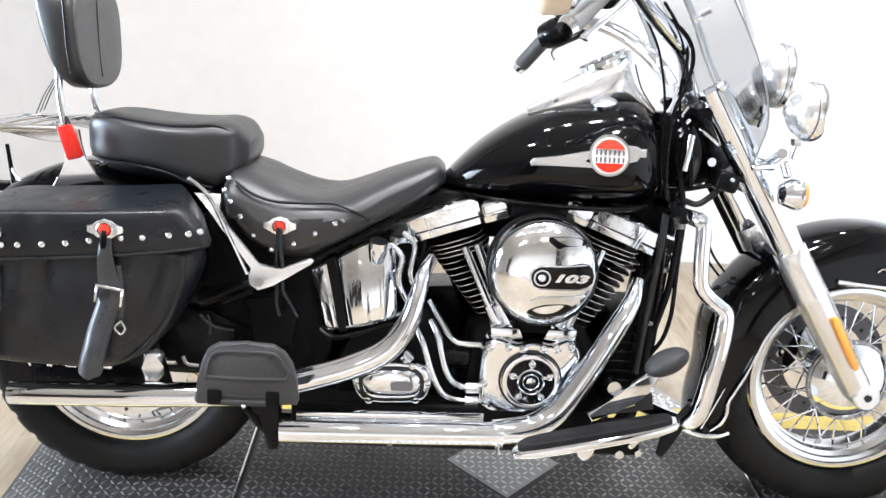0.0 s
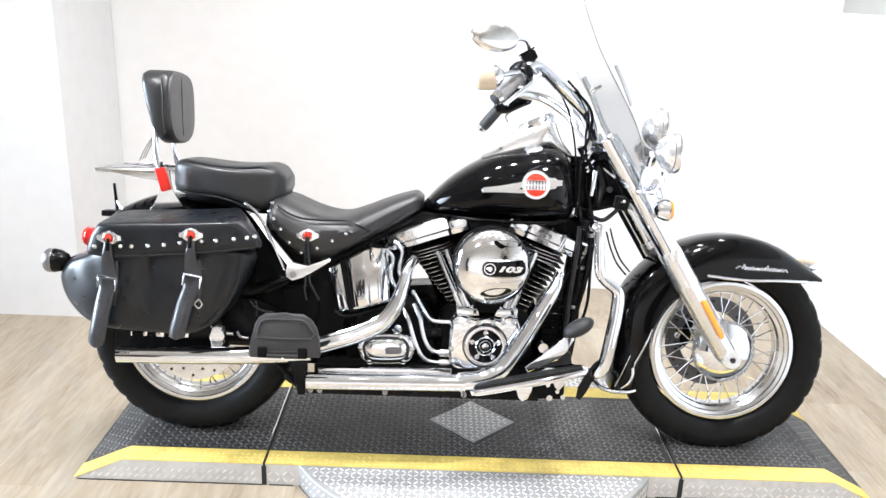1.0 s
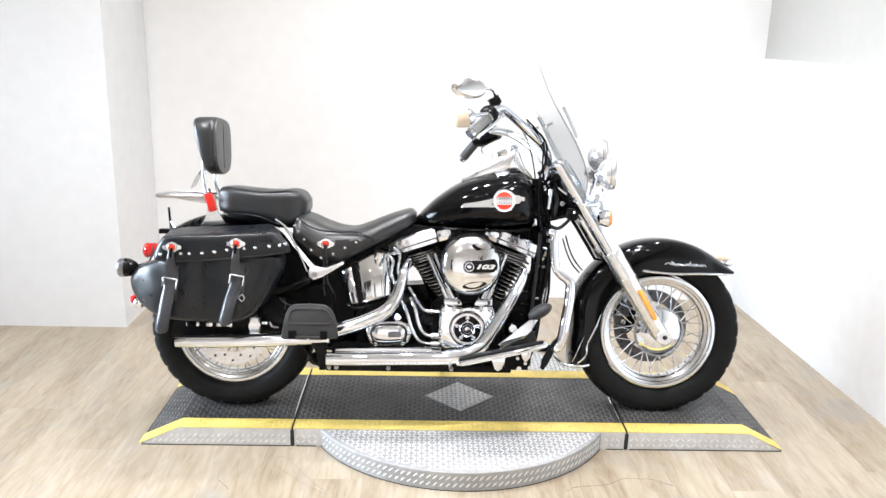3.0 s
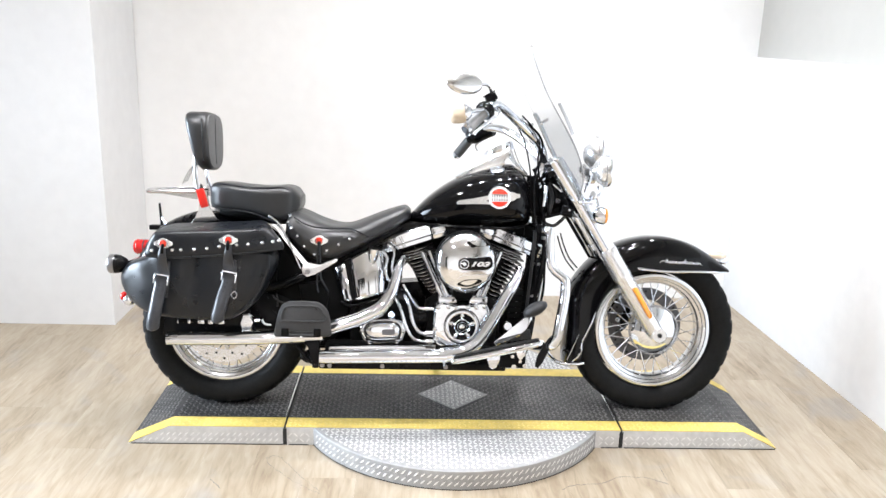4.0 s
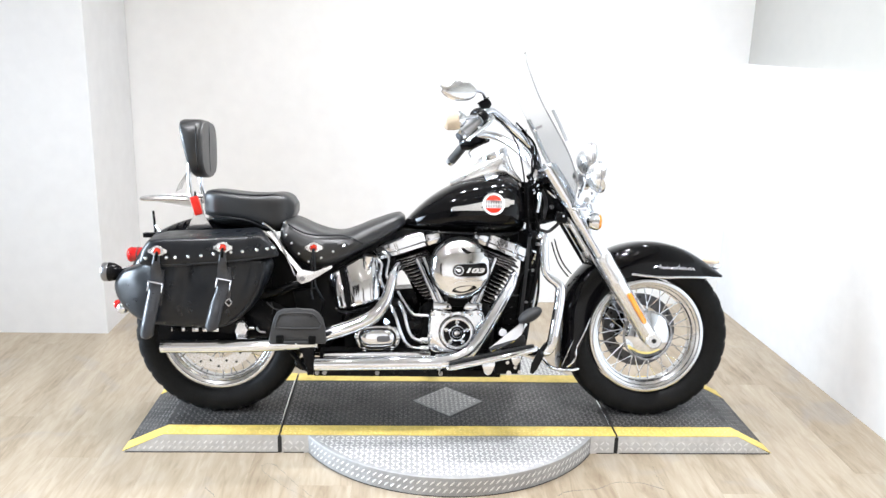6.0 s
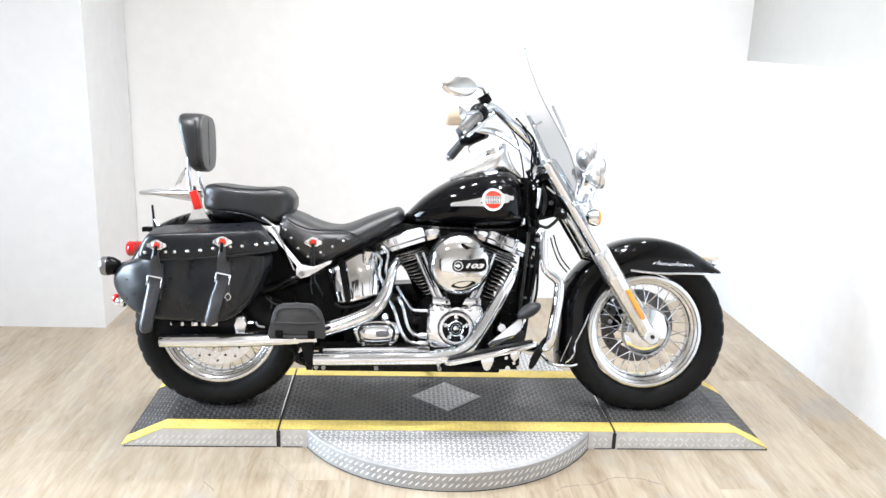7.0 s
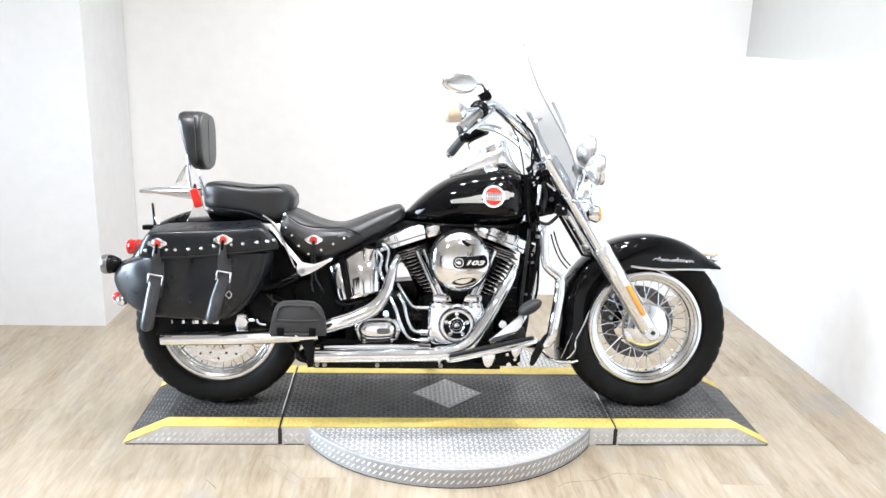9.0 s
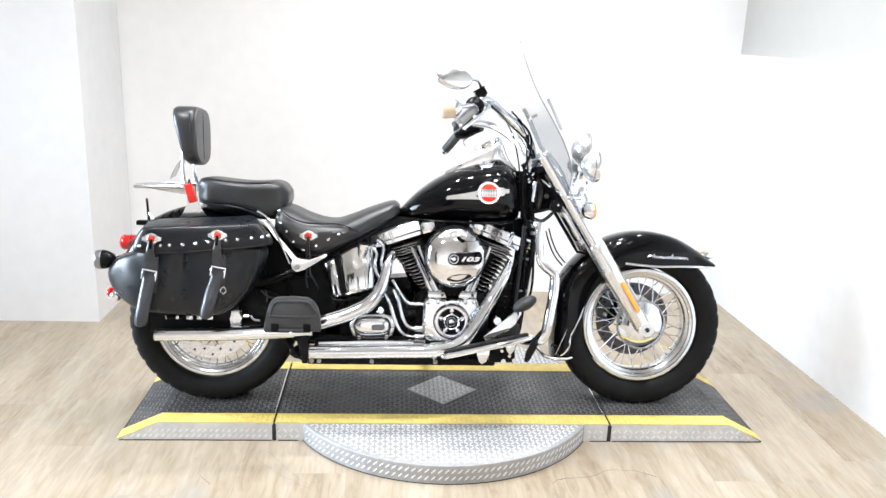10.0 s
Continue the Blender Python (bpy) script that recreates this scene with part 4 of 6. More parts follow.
for z, w in ((0.8155, 0.0285), (0.8015, 0.0285)):
    for i in range(7):
        x = 0.2 + (i - 3) * w / 3.2
        y = tank_side(x, z, 0.0126)
        hang("print_bar", box(x - 0.0014, x + 0.0014, y, y + 0.004, z - 0.0048, z + 0.0048), TEXTGREY, badge)

# handlebar and controls
NEAR = [(0.380, -0.035, 0.935), (0.362, -0.075, 0.985), (0.330, -0.12, 1.024), (0.247, -0.19, 1.084), (0.190, -0.26, 1.120), (0.152, -0.315, 1.128), (0.114, -0.355, 1.097), (0.060, -0.395, 1.042)]
FAR = [(0.376, 0.035, 0.933), (0.36, 0.08, 0.972), (0.325, 0.12, 1.015), (0.268, 0.18, 1.058), (0.216, 0.25, 1.076), (0.176, 0.31, 1.068), (0.132, 0.352, 1.036), (0.078, 0.39, 0.966)]
for side, path in ((-1, NEAR), (1, FAR)):
    bar = steer("handlebar", tube(path, 0.0170, 18, 6), CHROME, None, "wide chrome handlebar")
    g0, g1 = Vector(path[6]), Vector(path[7])
    back = g0 - g1
    steer("grip", tube([g0, g0.lerp(g1, 0.06), g0.lerp(g1, 0.95), g1], [0.022, 0.0195, 0.0195, 0.016], 20, 1), GRIP if side > 0 else LITGRIP, bar, "ribbed rubber grip")
    steer("grip_cap", tube([g1, g1 - back * 0.14], [0.0200, 0.0165], 20, 1), CHROME, bar)
    steer("switch_housing", tube([g0 + back * 0.02, g0 + back * 0.18, g0 + back * 0.34], [0.032, 0.033, 0.027], 18, 1), BLACK, bar, "black switch housing")
    steer("clamp_ring", tube([g0 - back * 0.05, g0 + back * 0.03], 0.027, 18, 1), CHROME, bar)
    mc = Vector(path[5]) + Vector((-0.008, 0.0, 0.020))
    steer("fluid_reservoir", turned(box(-0.020, 0.020, -0.018, 0.018, -0.012, 0.014, 0.005), Matrix.Translation(mc) @ Matrix.Rotation(radians(-30), 4, "Y")), BLACK, bar)
    steer("reservoir_cap", turned(box(-0.0215, 0.0215, -0.0195, 0.0195, 0.014, 0.019, 0.002), Matrix.Translation(mc) @ Matrix.Rotation(radians(-30), 4, "Y")), BLACK, bar)
    hook = g0 + back * 0.3
    if side < 0:
        steer("lever", tube([hook + Vector((0.03, 0, -0.005)), hook + Vector((0.034, side * 0.03, -0.014)), g0 + Vector((0.026, side * 0.045, -0.022)), g1 + Vector((0.024, side * 0.045, -0.012)), g1 + Vector((0.016, side * 0.05, -0.022))], [0.009, 0.007, 0.006, 0.006, 0.008], 10, 5), CHROME, bar, "chrome hand lever")
    else:
        steer("lever", tube([hook + Vector((0.03, 0, -0.005)), hook + Vector((0.026, 0.02, -0.03)), g0 + Vector((0.022, 0.02, -0.03)), g0 + Vector((0.03, 0.02, -0.052))], [0.006, 0.005, 0.0035, 0.0035], 10, 5), CHROME, bar, "chrome hand lever")
    steer("switch_button", box(g0.x - 0.02, g0.x - 0.004, g0.y - 0.036, g0.y - 0.026, g0.z + 0.006, g0.z + 0.02, 0.003), PLASTIC, bar)
    if side > 0:
        steer("clutch_perch", tube([(0.120, 0.345, 1.038), (0.150, 0.33, 1.050), (0.190, 0.31, 1.066), (0.222, 0.29, 1.070)], [0.030, 0.040, 0.036, 0.026], 16, 4, flat=0.9), BLACK, bar, "black clutch lever perch")
        steer("perch_screw", ball((0.128, 0.31, 1.045), 0.008, 0.006, 0.008, 12, 8), CHROME, bar)
    if side < 0:
        mirror_c = Vector((0.044, -0.425, 1.186))
        steer("mirror_stem", tube([mc + Vector((0.0, 0, 0.016)), mc + Vector((-0.015, -0.03, 0.040)), mirror_c + Vector((0.045, 0.02, 0.0))], 0.0055, 10), CHROME, bar)
        shell = turned(ball((0, 0, 0), 0.022, 0.072, 0.038, 28, 16), Matrix.Translation(mirror_c) @ Matrix.Rotation(radians(-58), 4, "Z") @ Matrix.Rotation(radians(-12), 4, "Y"))
        steer("mirror", shell, MIRRORSHELL, bar, "oval chrome mirror shell")
    sc = Vector((0.034, -0.43, 1.088)) if side < 0 else Vector((0.165, 0.37, 1.075))
    steer("turn_signal", tube([sc + Vector((0.035, 0, 0.006)), sc + Vector((0.02, 0, 0.004)), sc + Vector((0.0, 0, 0))], [0.012, 0.028, 0.032], 22, 4), CHROME, bar)
    steer("signal_lens", tube([sc + Vector((0.012, 0, 0.002)), sc, sc + Vector((-0.026, 0, -0.003)), sc + Vector((-0.036, 0, -0.004))], [0.0315, 0.0325, 0.031, 0.022], 22, 4), PALEAMBER, bar, "smoked amber signal lens")
    steer("signal_stalk", tube([sc + Vector((0.03, 0, 0.006)), Vector(path[6]) + Vector((0.02, 0, 0.015))], 0.007, 10, 1), CHROME, bar)
steer("riser", slab([(0.352, 0.885), (0.408, 0.905), (0.392, 0.957), (0.356, 0.945)], -0.055, 0.055, 0.01), CHROME, None, "chrome handlebar riser clamp")

# windscreen
prof = [(0.500, 0.782, 0.11), (0.510, 0.802, 0.155), (0.518, 0.84, 0.176), (0.525, 0.885, 0.19), (0.514, 0.94, 0.203), (0.490, 1.0, 0.212), (0.457, 1.06, 0.218), (0.433, 1.10, 0.22), (0.386, 1.18, 0.22), (0.350, 1.26, 0.205), (0.330, 1.31, 0.178), (0.320, 1.348, 0.125), (0.317, 1.366, 0.06)]
line = spline(prof, 4)
rows = []
for p in line:
    rows.append([Vector((p.x - 0.036 * (u * p.z / 0.22) ** 2, u * p.z, p.y)) for u in np.linspace(-1, 1, 19)])
rings = [row + [q + Vector((-0.0035, 0, -0.001)) for q in reversed(row)] for row in rows]
screen = steer("windscreen", loft(rings), CLEAR, None, "tall clear plastic windscreen", 60)
screen.visible_shadow = False
# near edge toned dark for what it refracts; the far edge stays clear
steer("screen_edge", tube([r[0] for r in rows] + [Vector(q) for q in rows[-1][2:8:3]], 0.0018, 6, 1), EDGE, screen, "near edge of the windscreen, dark refraction put into its colour")
steer("screen_edge", tube([Vector(q) for q in rows[-1][10:17:3]] + [r[-1] for r in reversed(rows)], 0.0012, 6, 1), CLEAR, screen, "clear edge of the windscreen")
for side in (-1, 1):
    steer("screen_bracket", tube([(0.316, side * 0.17, 1.112), (0.345, side * 0.172, 1.058), (0.375, side * 0.172, 0.995), (0.398, side * 0.172, 0.955)], 0.0125, 12, 4, flat=0.35), CHROME, screen, "flat chrome windscreen bracket")
    if side < 0:
        steer("screen_bracket", tube([(0.404, side * 0.165, 1.150), (0.43, side * 0.168, 1.10), (0.458, side * 0.168, 1.04)], 0.010, 10, 4, flat=0.3), CHROME, screen, "chrome windscreen bracket")
    steer("bracket_stay", tube([(0.340, side * 0.17, 1.076), (0.352, side * 0.17, 1.085), (0.366, side * 0.17, 1.092)], 0.006, 8), STEEL, screen)
    steer("stay_knob", ball((0.342, side * 0.175, 1.077), 0.009, 0.009, 0.009, 12, 8), CHROME, screen)
    steer("bracket_bolt", ball((0.40, side * 0.185, 0.952), 0.011, 0.011, 0.011, 14, 8), CHROME, screen)
    steer("bracket_bolt", ball((0.500, side * 0.155, 0.797), 0.010, 0.010, 0.010, 14, 8), CHROME, screen)

# lamps at the fork
lampbar = steer("lamp_bar", tube([(0.535, -0.19, 0.83), (0.545, -0.1, 0.80), (0.545, 0, 0.80), (0.545, 0.1, 0.80), (0.535, 0.19, 0.83)], 0.010, 12), CHROME, None, "chrome lamp bar across the fork")
steer("lamp_stem", tube([(0.505, -0.15, 0.797), (0.545, -0.13, 0.797)], 0.009, 12, 1), CHROME, lampbar)


def head_lamp(name, c, r, label):
    shell = steer(name, lathe([(0.01, -0.74 * r), (r * 0.45, -0.66 * r), (r * 0.78, -0.43 * r), (r * 0.95, -0.16 * r), (r, 0.0), (r * 1.03, 0.004), (r * 1.03, 0.016), (r * 0.95, 0.02), (r * 0.90, 0.012), (r * 0.5, -0.03), (0.01, -0.045)], c, "x", 40), LAMPSHELL, None, label)
    steer("lens", lathe([(r * 0.91, 0.012), (r * 0.7, 0.02), (r * 0.3, 0.026), (0.005, 0.028)], c, "x", 36), LENS, shell, "clear lamp glass")
    steer("lamp_groove", lathe([(r * 1.004, -0.0035), (r * 1.010, -0.002), (r * 1.004, -0.0005)], c, "x", 40, close=True), TEXTGREY, shell, "dark seam behind the rim")
    steer("trim_ring", lathe([(r * 1.03, 0.002), (r * 1.065, 0.006), (r * 1.065, 0.012), (r * 1.03, 0.017)], c, "x", 40, close=True), CHROME, shell, "chrome trim ring")
    steer("mount_nut", tube([Vector(c) + Vector((-0.2 * r, 0, -0.98 * r)), Vector(c) + Vector((-0.2 * r, 0, -1.22 * r))], [0.013, 0.011], 6, 1), CHROME, shell, "chrome mounting nut")
    steer("mount_stem", tube([Vector(c) + Vector((-0.2 * r, 0, -1.15 * r)), Vector(c) + Vector((-0.32 * r, 0, -1.7 * r))], 0.0065, 10, 1), CHROME, shell)
    return shell


head_lamp("headlamp", (0.582, 0.0, 0.976), 0.066, "round chrome headlamp")
for side in (-1, 1):
    head_lamp("passing_lamp", (0.574, -0.185, 0.913) if side < 0 else (0.598, 0.150, 0.916), 0.055, "small round chrome passing lamp")
    c = (0.568, side * 0.20, 0.752)
    sig = steer("front_signal", lathe([(0.008, -0.034), (0.022, -0.028), (0.031, -0.008), (0.033, 0.0), (0.033, 0.006), (0.029, 0.008), (0.004, 0.008)], c, "x", 30), CHROME, None, "chrome bullet turn signal with an amber lens")
    steer("signal_lens", lathe([(0.0295, 0.007), (0.025, 0.016), (0.012, 0.020), (0.002, 0.021)], c, "x", 26), AMBER, sig, "amber lens")
    steer("signal_stem", tube([(0.553, side * 0.19, 0.785), (0.548, side * 0.175, 0.81)], 0.009, 10, 1), CHROME, sig)

# saddle
saddle_body = body([(-0.568, 0.712, 0.676, 0.145), (-0.552, 0.744, 0.638, 0.178), (-0.515, 0.743, 0.589, 0.190), (-0.46, 0.722, 0.557, 0.195), (-0.40, 0.704, 0.556, 0.193), (-0.345, 0.699, 0.583, 0.186), (-0.29, 0.714, 0.613, 0.172), (-0.245, 0.732, 0.638, 0.150), (-0.19, 0.752, 0.668, 0.125), (-0.14, 0.765, 0.702, 0.098), (-0.117, 0.750, 0.718, 0.07)], 3.0, 56)
for v in saddle_body.verts:
    # a bucket between rolled edges, the crown falling off to both sides
    if v.co.z > 0.66:
        u = abs(v.co.y) / 0.19
        bowl = math.exp(-((v.co.x + 0.43) / 0.085) ** 2)
        v.co.z -= 0.017 * u ** 3 + 0.020 * bowl * max(0.0, 1 - (u / 0.72) ** 2)
saddle = hang("saddle", saddle_body, VINYL, None, "studded black leather saddle with a deep skirt", 60)


def saddle_side(x, z):
    xs = [-0.568, -0.552, -0.515, -0.46, -0.40, -0.345, -0.29, -0.245, -0.19, -0.14, -0.117]
    t = np.interp(x, xs, [0.712, 0.744, 0.743, 0.722, 0.704, 0.699, 0.714, 0.732, 0.752, 0.765, 0.750])
    b = np.interp(x, xs, [0.676, 0.638, 0.589, 0.557, 0.556, 0.583, 0.613, 0.638, 0.668, 0.702, 0.718])
    w = np.interp(x, xs, [0.145, 0.178, 0.190, 0.195, 0.193, 0.186, 0.172, 0.150, 0.125, 0.098, 0.07])
    u = min(abs(z - (t + b) / 2) / ((t - b) / 2), 0.97)
    return -w * (1 - u ** 3.0) ** (1 / 3.0)


hang("welt", tube([(x, saddle_side(x, z) - 0.001, z) for x, z in ((-0.535, 0.722), (-0.50, 0.702), (-0.456, 0.688), (-0.40, 0.684), (-0.343, 0.684), (-0.305, 0.676), (-0.27, 0.655))], 0.0032, 8), LEATHER, saddle, "raised leather welt")
STUD = lathe([(0.0058, 0.002), (0.0062, 0.0), (0.005, -0.0028), (0.0025, -0.0042), (0.0006, -0.0045)], (0, 0, 0), "y", 12)
stud0 = part("stud", STUD, CHROME, saddle, "round chrome stud")
stud_at = [(-0.550, 0.726), (-0.556, 0.704), (-0.542, 0.684), (-0.521, 0.656), (-0.496, 0.619), (-0.462, 0.590), (-0.416, 0.606), (-0.374, 0.628), (-0.335, 0.649)]
for i, (x, z) in enumerate(stud_at):
    m = Matrix.Translation((x, saddle_side(x, z) - 0.001, z))
    if i == 0:
        stud0.matrix_local = m
    else:
        again(stud0, "stud", m, saddle)


def concho(x, y, z, parent):
    """A chrome winged badge with a raised ring round a red centre."""
    out = [(-0.032, -0.006), (-0.020, -0.008), (-0.016, -0.014), (-0.008, -0.016), (0, -0.018), (0.008, -0.016), (0.016, -0.014), (0.020, -0.008), (0.032, -0.006), (0.032, 0.006), (0.020, 0.008), (0.015, 0.015), (0.007, 0.017), (0, 0.020), (-0.007, 0.017), (-0.015, 0.015), (-0.020, 0.008), (-0.032, 0.006)]
    ob = hang("concho", slab([(x + a, z + b) for a, b in out], y - 0.003, y + 0.004, 0.0015), NICKEL, parent, "chrome winged badge with a red centre")
    hang("concho_ring", lathe([(0.0155, y), (0.0150, y - 0.0050), (0.0130, y - 0.0062), (0.0112, y - 0.0045), (0.0110, y)], (x, 0, z), "y", 24, close=True), CHROME, parent, "raised chrome ring")
    hang("concho_centre", lathe([(0.0108, y - 0.0028), (0.0100, y - 0.0058), (0.006, y - 0.0078), (0.001, y - 0.0082)], (x, 0, z), "y", 24), ENAMEL, parent, "red enamel centre")
    return ob


cy = saddle_side(-0.442, 0.642) - 0.002
concho(-0.442, cy, 0.642, saddle)
for off in (-0.006, 0.006):
    hang("leather_tie", tube([(-0.442 + off * 0.3, cy - 0.008, 0.640), (-0.442 + off * 0.5, cy - 0.010, 0.60), (-0.442 + off, cy - 0.004, 0.56), (-0.441 + off, cy - 0.002, 0.51), (-0.436 + off * 2.2, cy, 0.485), (-0.425 + off * 3, cy, 0.455)], [0.005, 0.005, 0.0045, 0.0045, 0.004, 0.004], 8, 5, flat=0.6), LEATHER, saddle, "hanging black leather tie")
pillion = hang("pillion_seat", body([(-0.856, 0.800, 0.772, 0.060), (-0.848, 0.832, 0.745, 0.088), (-0.81, 0.839, 0.734, 0.110), (-0.74, 0.832, 0.730, 0.129), (-0.68, 0.828, 0.720, 0.137), (-0.625, 0.829, 0.700, 0.137), (-0.582, 0.832, 0.692, 0.128), (-0.548, 0.822, 0.715, 0.110), (-0.526, 0.795, 0.755, 0.075)], 5.2, 64), VINYL, None, "black padded pillion seat", 60)
hang("welt", tube([(-0.846, -0.076, 0.826), (-0.81, -0.098, 0.832), (-0.74, -0.115, 0.826), (-0.68, -0.122, 0.822), (-0.63, -0.122, 0.823), (-0.585, -0.114, 0.824), (-0.556, -0.108, 0.806), (-0.552, -0.110, 0.750)], 0.003, 8), LEATHER, pillion, "raised leather welt")
hang("welt", tube([(-0.848, -0.078, 0.750), (-0.81, -0.105, 0.742), (-0.74, -0.126, 0.738), (-0.68, -0.135, 0.728), (-0.63, -0.135, 0.708), (-0.59, -0.128, 0.700)], 0.0028, 8), LEATHER, pillion, "raised leather welt")
hang("seat_base", body([(-0.825, 0.765, 0.70, 0.06), (-0.75, 0.765, 0.70, 0.085), (-0.66, 0.745, 0.69, 0.09), (-0.56, 0.72, 0.66, 0.09)], 3.0, 24), CRINKLE, pillion, "black plastic seat base")

# sissy bar, backrest and rack
sissy = hang("sissy_bar", tube([(-0.872, -0.105, 0.745), (-0.893, -0.092, 0.80), (-0.905, -0.085, 0.86), (-0.905, -0.08, 0.95), (-0.902, -0.04, 0.98), (-0.902, 0.04, 0.98), (-0.905, 0.08, 0.95), (-0.905, 0.085, 0.86), (-0.893, 0.092, 0.80), (-0.872, 0.105, 0.745)], 0.0075, 12, 6), CHROME, None, "chrome passenger backrest upright")
for side in (-1, 1):
    plate = [(-0.890, 0.806), (-0.852, 0.806), (-0.850, 0.775), (-0.845, 0.745), (-0.830, 0.718), (-0.808, 0.695), (-0.908, 0.690), (-0.892, 0.715), (-0.880, 0.740), (-0.878, 0.772)]
    flat = slab(plate, side * 0.128 - 0.003, side * 0.128 + 0.003, 0.002)
    for v in flat.verts:
        v.co.y -= side * 0.22 * (v.co.x + 0.86)
    hang("side_plate", flat, MIRRORSHELL, sissy, "curved chrome side plate")
pad_rings = []
for d, sc in ((0.0, 0.80), (0.006, 0.95), (0.018, 1.0), (0.072, 1.0), (0.083, 0.97), (0.089, 0.90)):
    ring = []
    for j in range(40):
        a = 2 * math.pi * j / 40
        y = math.copysign(abs(math.cos(a)) ** 0.62, math.cos(a)) * 0.126 * sc * (1.0 + 0.06 * math.sin(a))
        z = math.copysign(abs(math.sin(a)) ** 0.62, math.sin(a)) * 0.107 * sc
        front = -0.853 - 0.004 * (z / 0.1)
        ring.append(Vector((front + (d - 0.089) * (0.55 + 0.45 * (z + 0.1) / 0.2), y, 0.987 + z)))
    pad_rings.append(ring)
pad = hang("backrest_pad", loft(pad_rings), VINYL, None, "black padded backrest with stitched seams", 50)
hang("seam", tube([(-0.846, -0.012, 0.905), (-0.8475, -0.018, 0.95), (-0.8485, -0.018, 1.03), (-0.852, -0.010, 1.075)], 0.0016, 8), LEATHER, pad)
hang("seam", tube([(-0.866, -0.121, 0.912), (-0.868, -0.1265, 0.96), (-0.870, -0.1275, 1.02), (-0.874, -0.121, 1.068)], 0.0022, 8), LEATHER, pad)
# panel added so that the pad's front takes the lit tone
panel_rings = []
for d, sc in ((-0.004, 0.93), (0.0035, 0.92), (0.0055, 0.86), (0.0065, 0.5)):
    ring = []
    for j in range(40):
        a = 2 * math.pi * j / 40
        y = math.copysign(abs(math.cos(a)) ** 0.62, math.cos(a)) * 0.126 * sc * (1.0 + 0.06 * math.sin(a))
        z = math.copysign(abs(math.sin(a)) ** 0.62, math.sin(a)) * 0.107 * sc
        ring.append(Vector((-0.853 - 0.004 * (z / 0.1) + d * (0.55 + 0.45 * (z + 0.1) / 0.2), y, 0.987 + z)))
    panel_rings.append(ring)
hang("lit_front_panel", loft(panel_rings), LITVINYL, pad, "grained front panel, the light on it put into its tone", 50)
for k in range(3):
    hang("wire", tube([(-0.905, -0.09 - 0.01 * k, 0.90), (-0.918 - 0.006 * k, -0.1, 0.868), (-0.932 - 0.008 * k, -0.1, 0.838 - 0.004 * k)], 0.0011, 5), PLASTIC, pad)
rack = hang("luggage_rack", tube([(-0.90, -0.118, 0.804), (-0.97, -0.118, 0.803), (-1.055, -0.112, 0.801), (-1.082, -0.07, 0.801), (-1.085, 0.0, 0.801), (-1.082, 0.07, 0.801), (-1.055, 0.112, 0.801), (-0.97, 0.118, 0.803), (-0.90, 0.118, 0.804)], 0.009, 12, 6, flat=0.7), MIRRORSHELL, None, "flat chrome luggage rack")
for x in (-0.94, -0.985, -1.03):
    hang("rack_slat", tube([(x, -0.116, 0.804), (x, 0.0, 0.806), (x, 0.116, 0.804)], 0.007, 10, 4, flat=0.5), CHROME, rack)
for side in (-1, 1):
    hang("rack_gusset", slab([(-0.880, 0.807), (-0.880, 0.776), (-0.926, 0.779), (-1.02, 0.795), (-1.072, 0.798), (-1.072, 0.806)], side * 0.118 - 0.003, side * 0.118 + 0.003, 0.002), MIRRORSHELL, rack)
tag_m = Matrix.Translation((-0.867, -0.140, 0.781)) @ Matrix.Rotation(radians(-16), 4, "Y")
tag = hang("red_latch", turned(box(-0.0135, 0.0135, -0.010, 0.010, -0.034, 0.034, 0.004), tag_m), RED, None, "red plastic latch on the backrest mount")
hang("latch_hook", tube([(-0.875, -0.135, 0.812), (-0.872, -0.14, 0.83), (-0.866, -0.138, 0.815)], 0.003, 6), PLASTIC, tag)

# rear mudguard, lamps and bracket
hang("rear_fender", guard(RA, 48, 146, lambda d: 0.405 - 0.02 * max(0, (75 - d) / 27) + 0.028 * min(1, max(0, (d - 85) / 18)) * min(1, max(0, (142 - d) / 18)), lambda d: 0.30, 0.108), PAINT, None, "gloss black rear mudguard")
tail = hang("tail_lamp", lathe([(0.028, 0.03), (0.028, -0.020), (0.026, -0.030), (0.02, -0.035), (0.004, -0.036)], (-1.122, 0, 0.586), "x", 30), REDLENS, None, "round red tail lamp")
for off in (-0.022, 0.004):
    hang("lens_ring", lathe([(0.0285, off - 0.002), (0.0295, off), (0.0285, off + 0.002)], (-1.122, 0, 0.586), "x", 30, close=True), PLASTIC if off > 0 else REDLENS, tail, "moulded ring round the lens")
hang("lamp_base", lathe([(0.030, 0.03), (0.031, 0.05), (0.025, 0.075), (0.005, 0.08)], (-1.125, 0, 0.588), "x", 30), CHROME, tail)
hang("signal_bar", tube([(-1.135, -0.19, 0.545), (-1.11, -0.1, 0.548), (-1.10, 0, 0.55), (-1.11, 0.1, 0.548), (-1.135, 0.19, 0.545)], 0.009, 12), CHROME, None, "chrome bar for the rear signals")
for side in (-1, 1):
    c = (-1.155, side * 0.205, 0.546)
    s = hang("rear_signal", lathe([(0.006, 0.045), (0.02, 0.038), (0.031, 0.018), (0.034, 0.0), (0.034, -0.008), (0.030, -0.010)], c, "x", 28), BLACK, None, "bullet rear turn signal with a smoked lens")
    hang("signal_rim", lathe([(0.033, 0.002), (0.0345, 0.0), (0.034, -0.016), (0.031, -0.021), (0.027, -0.019), (0.004, -0.017)], c, "x", 28), STEEL, s)
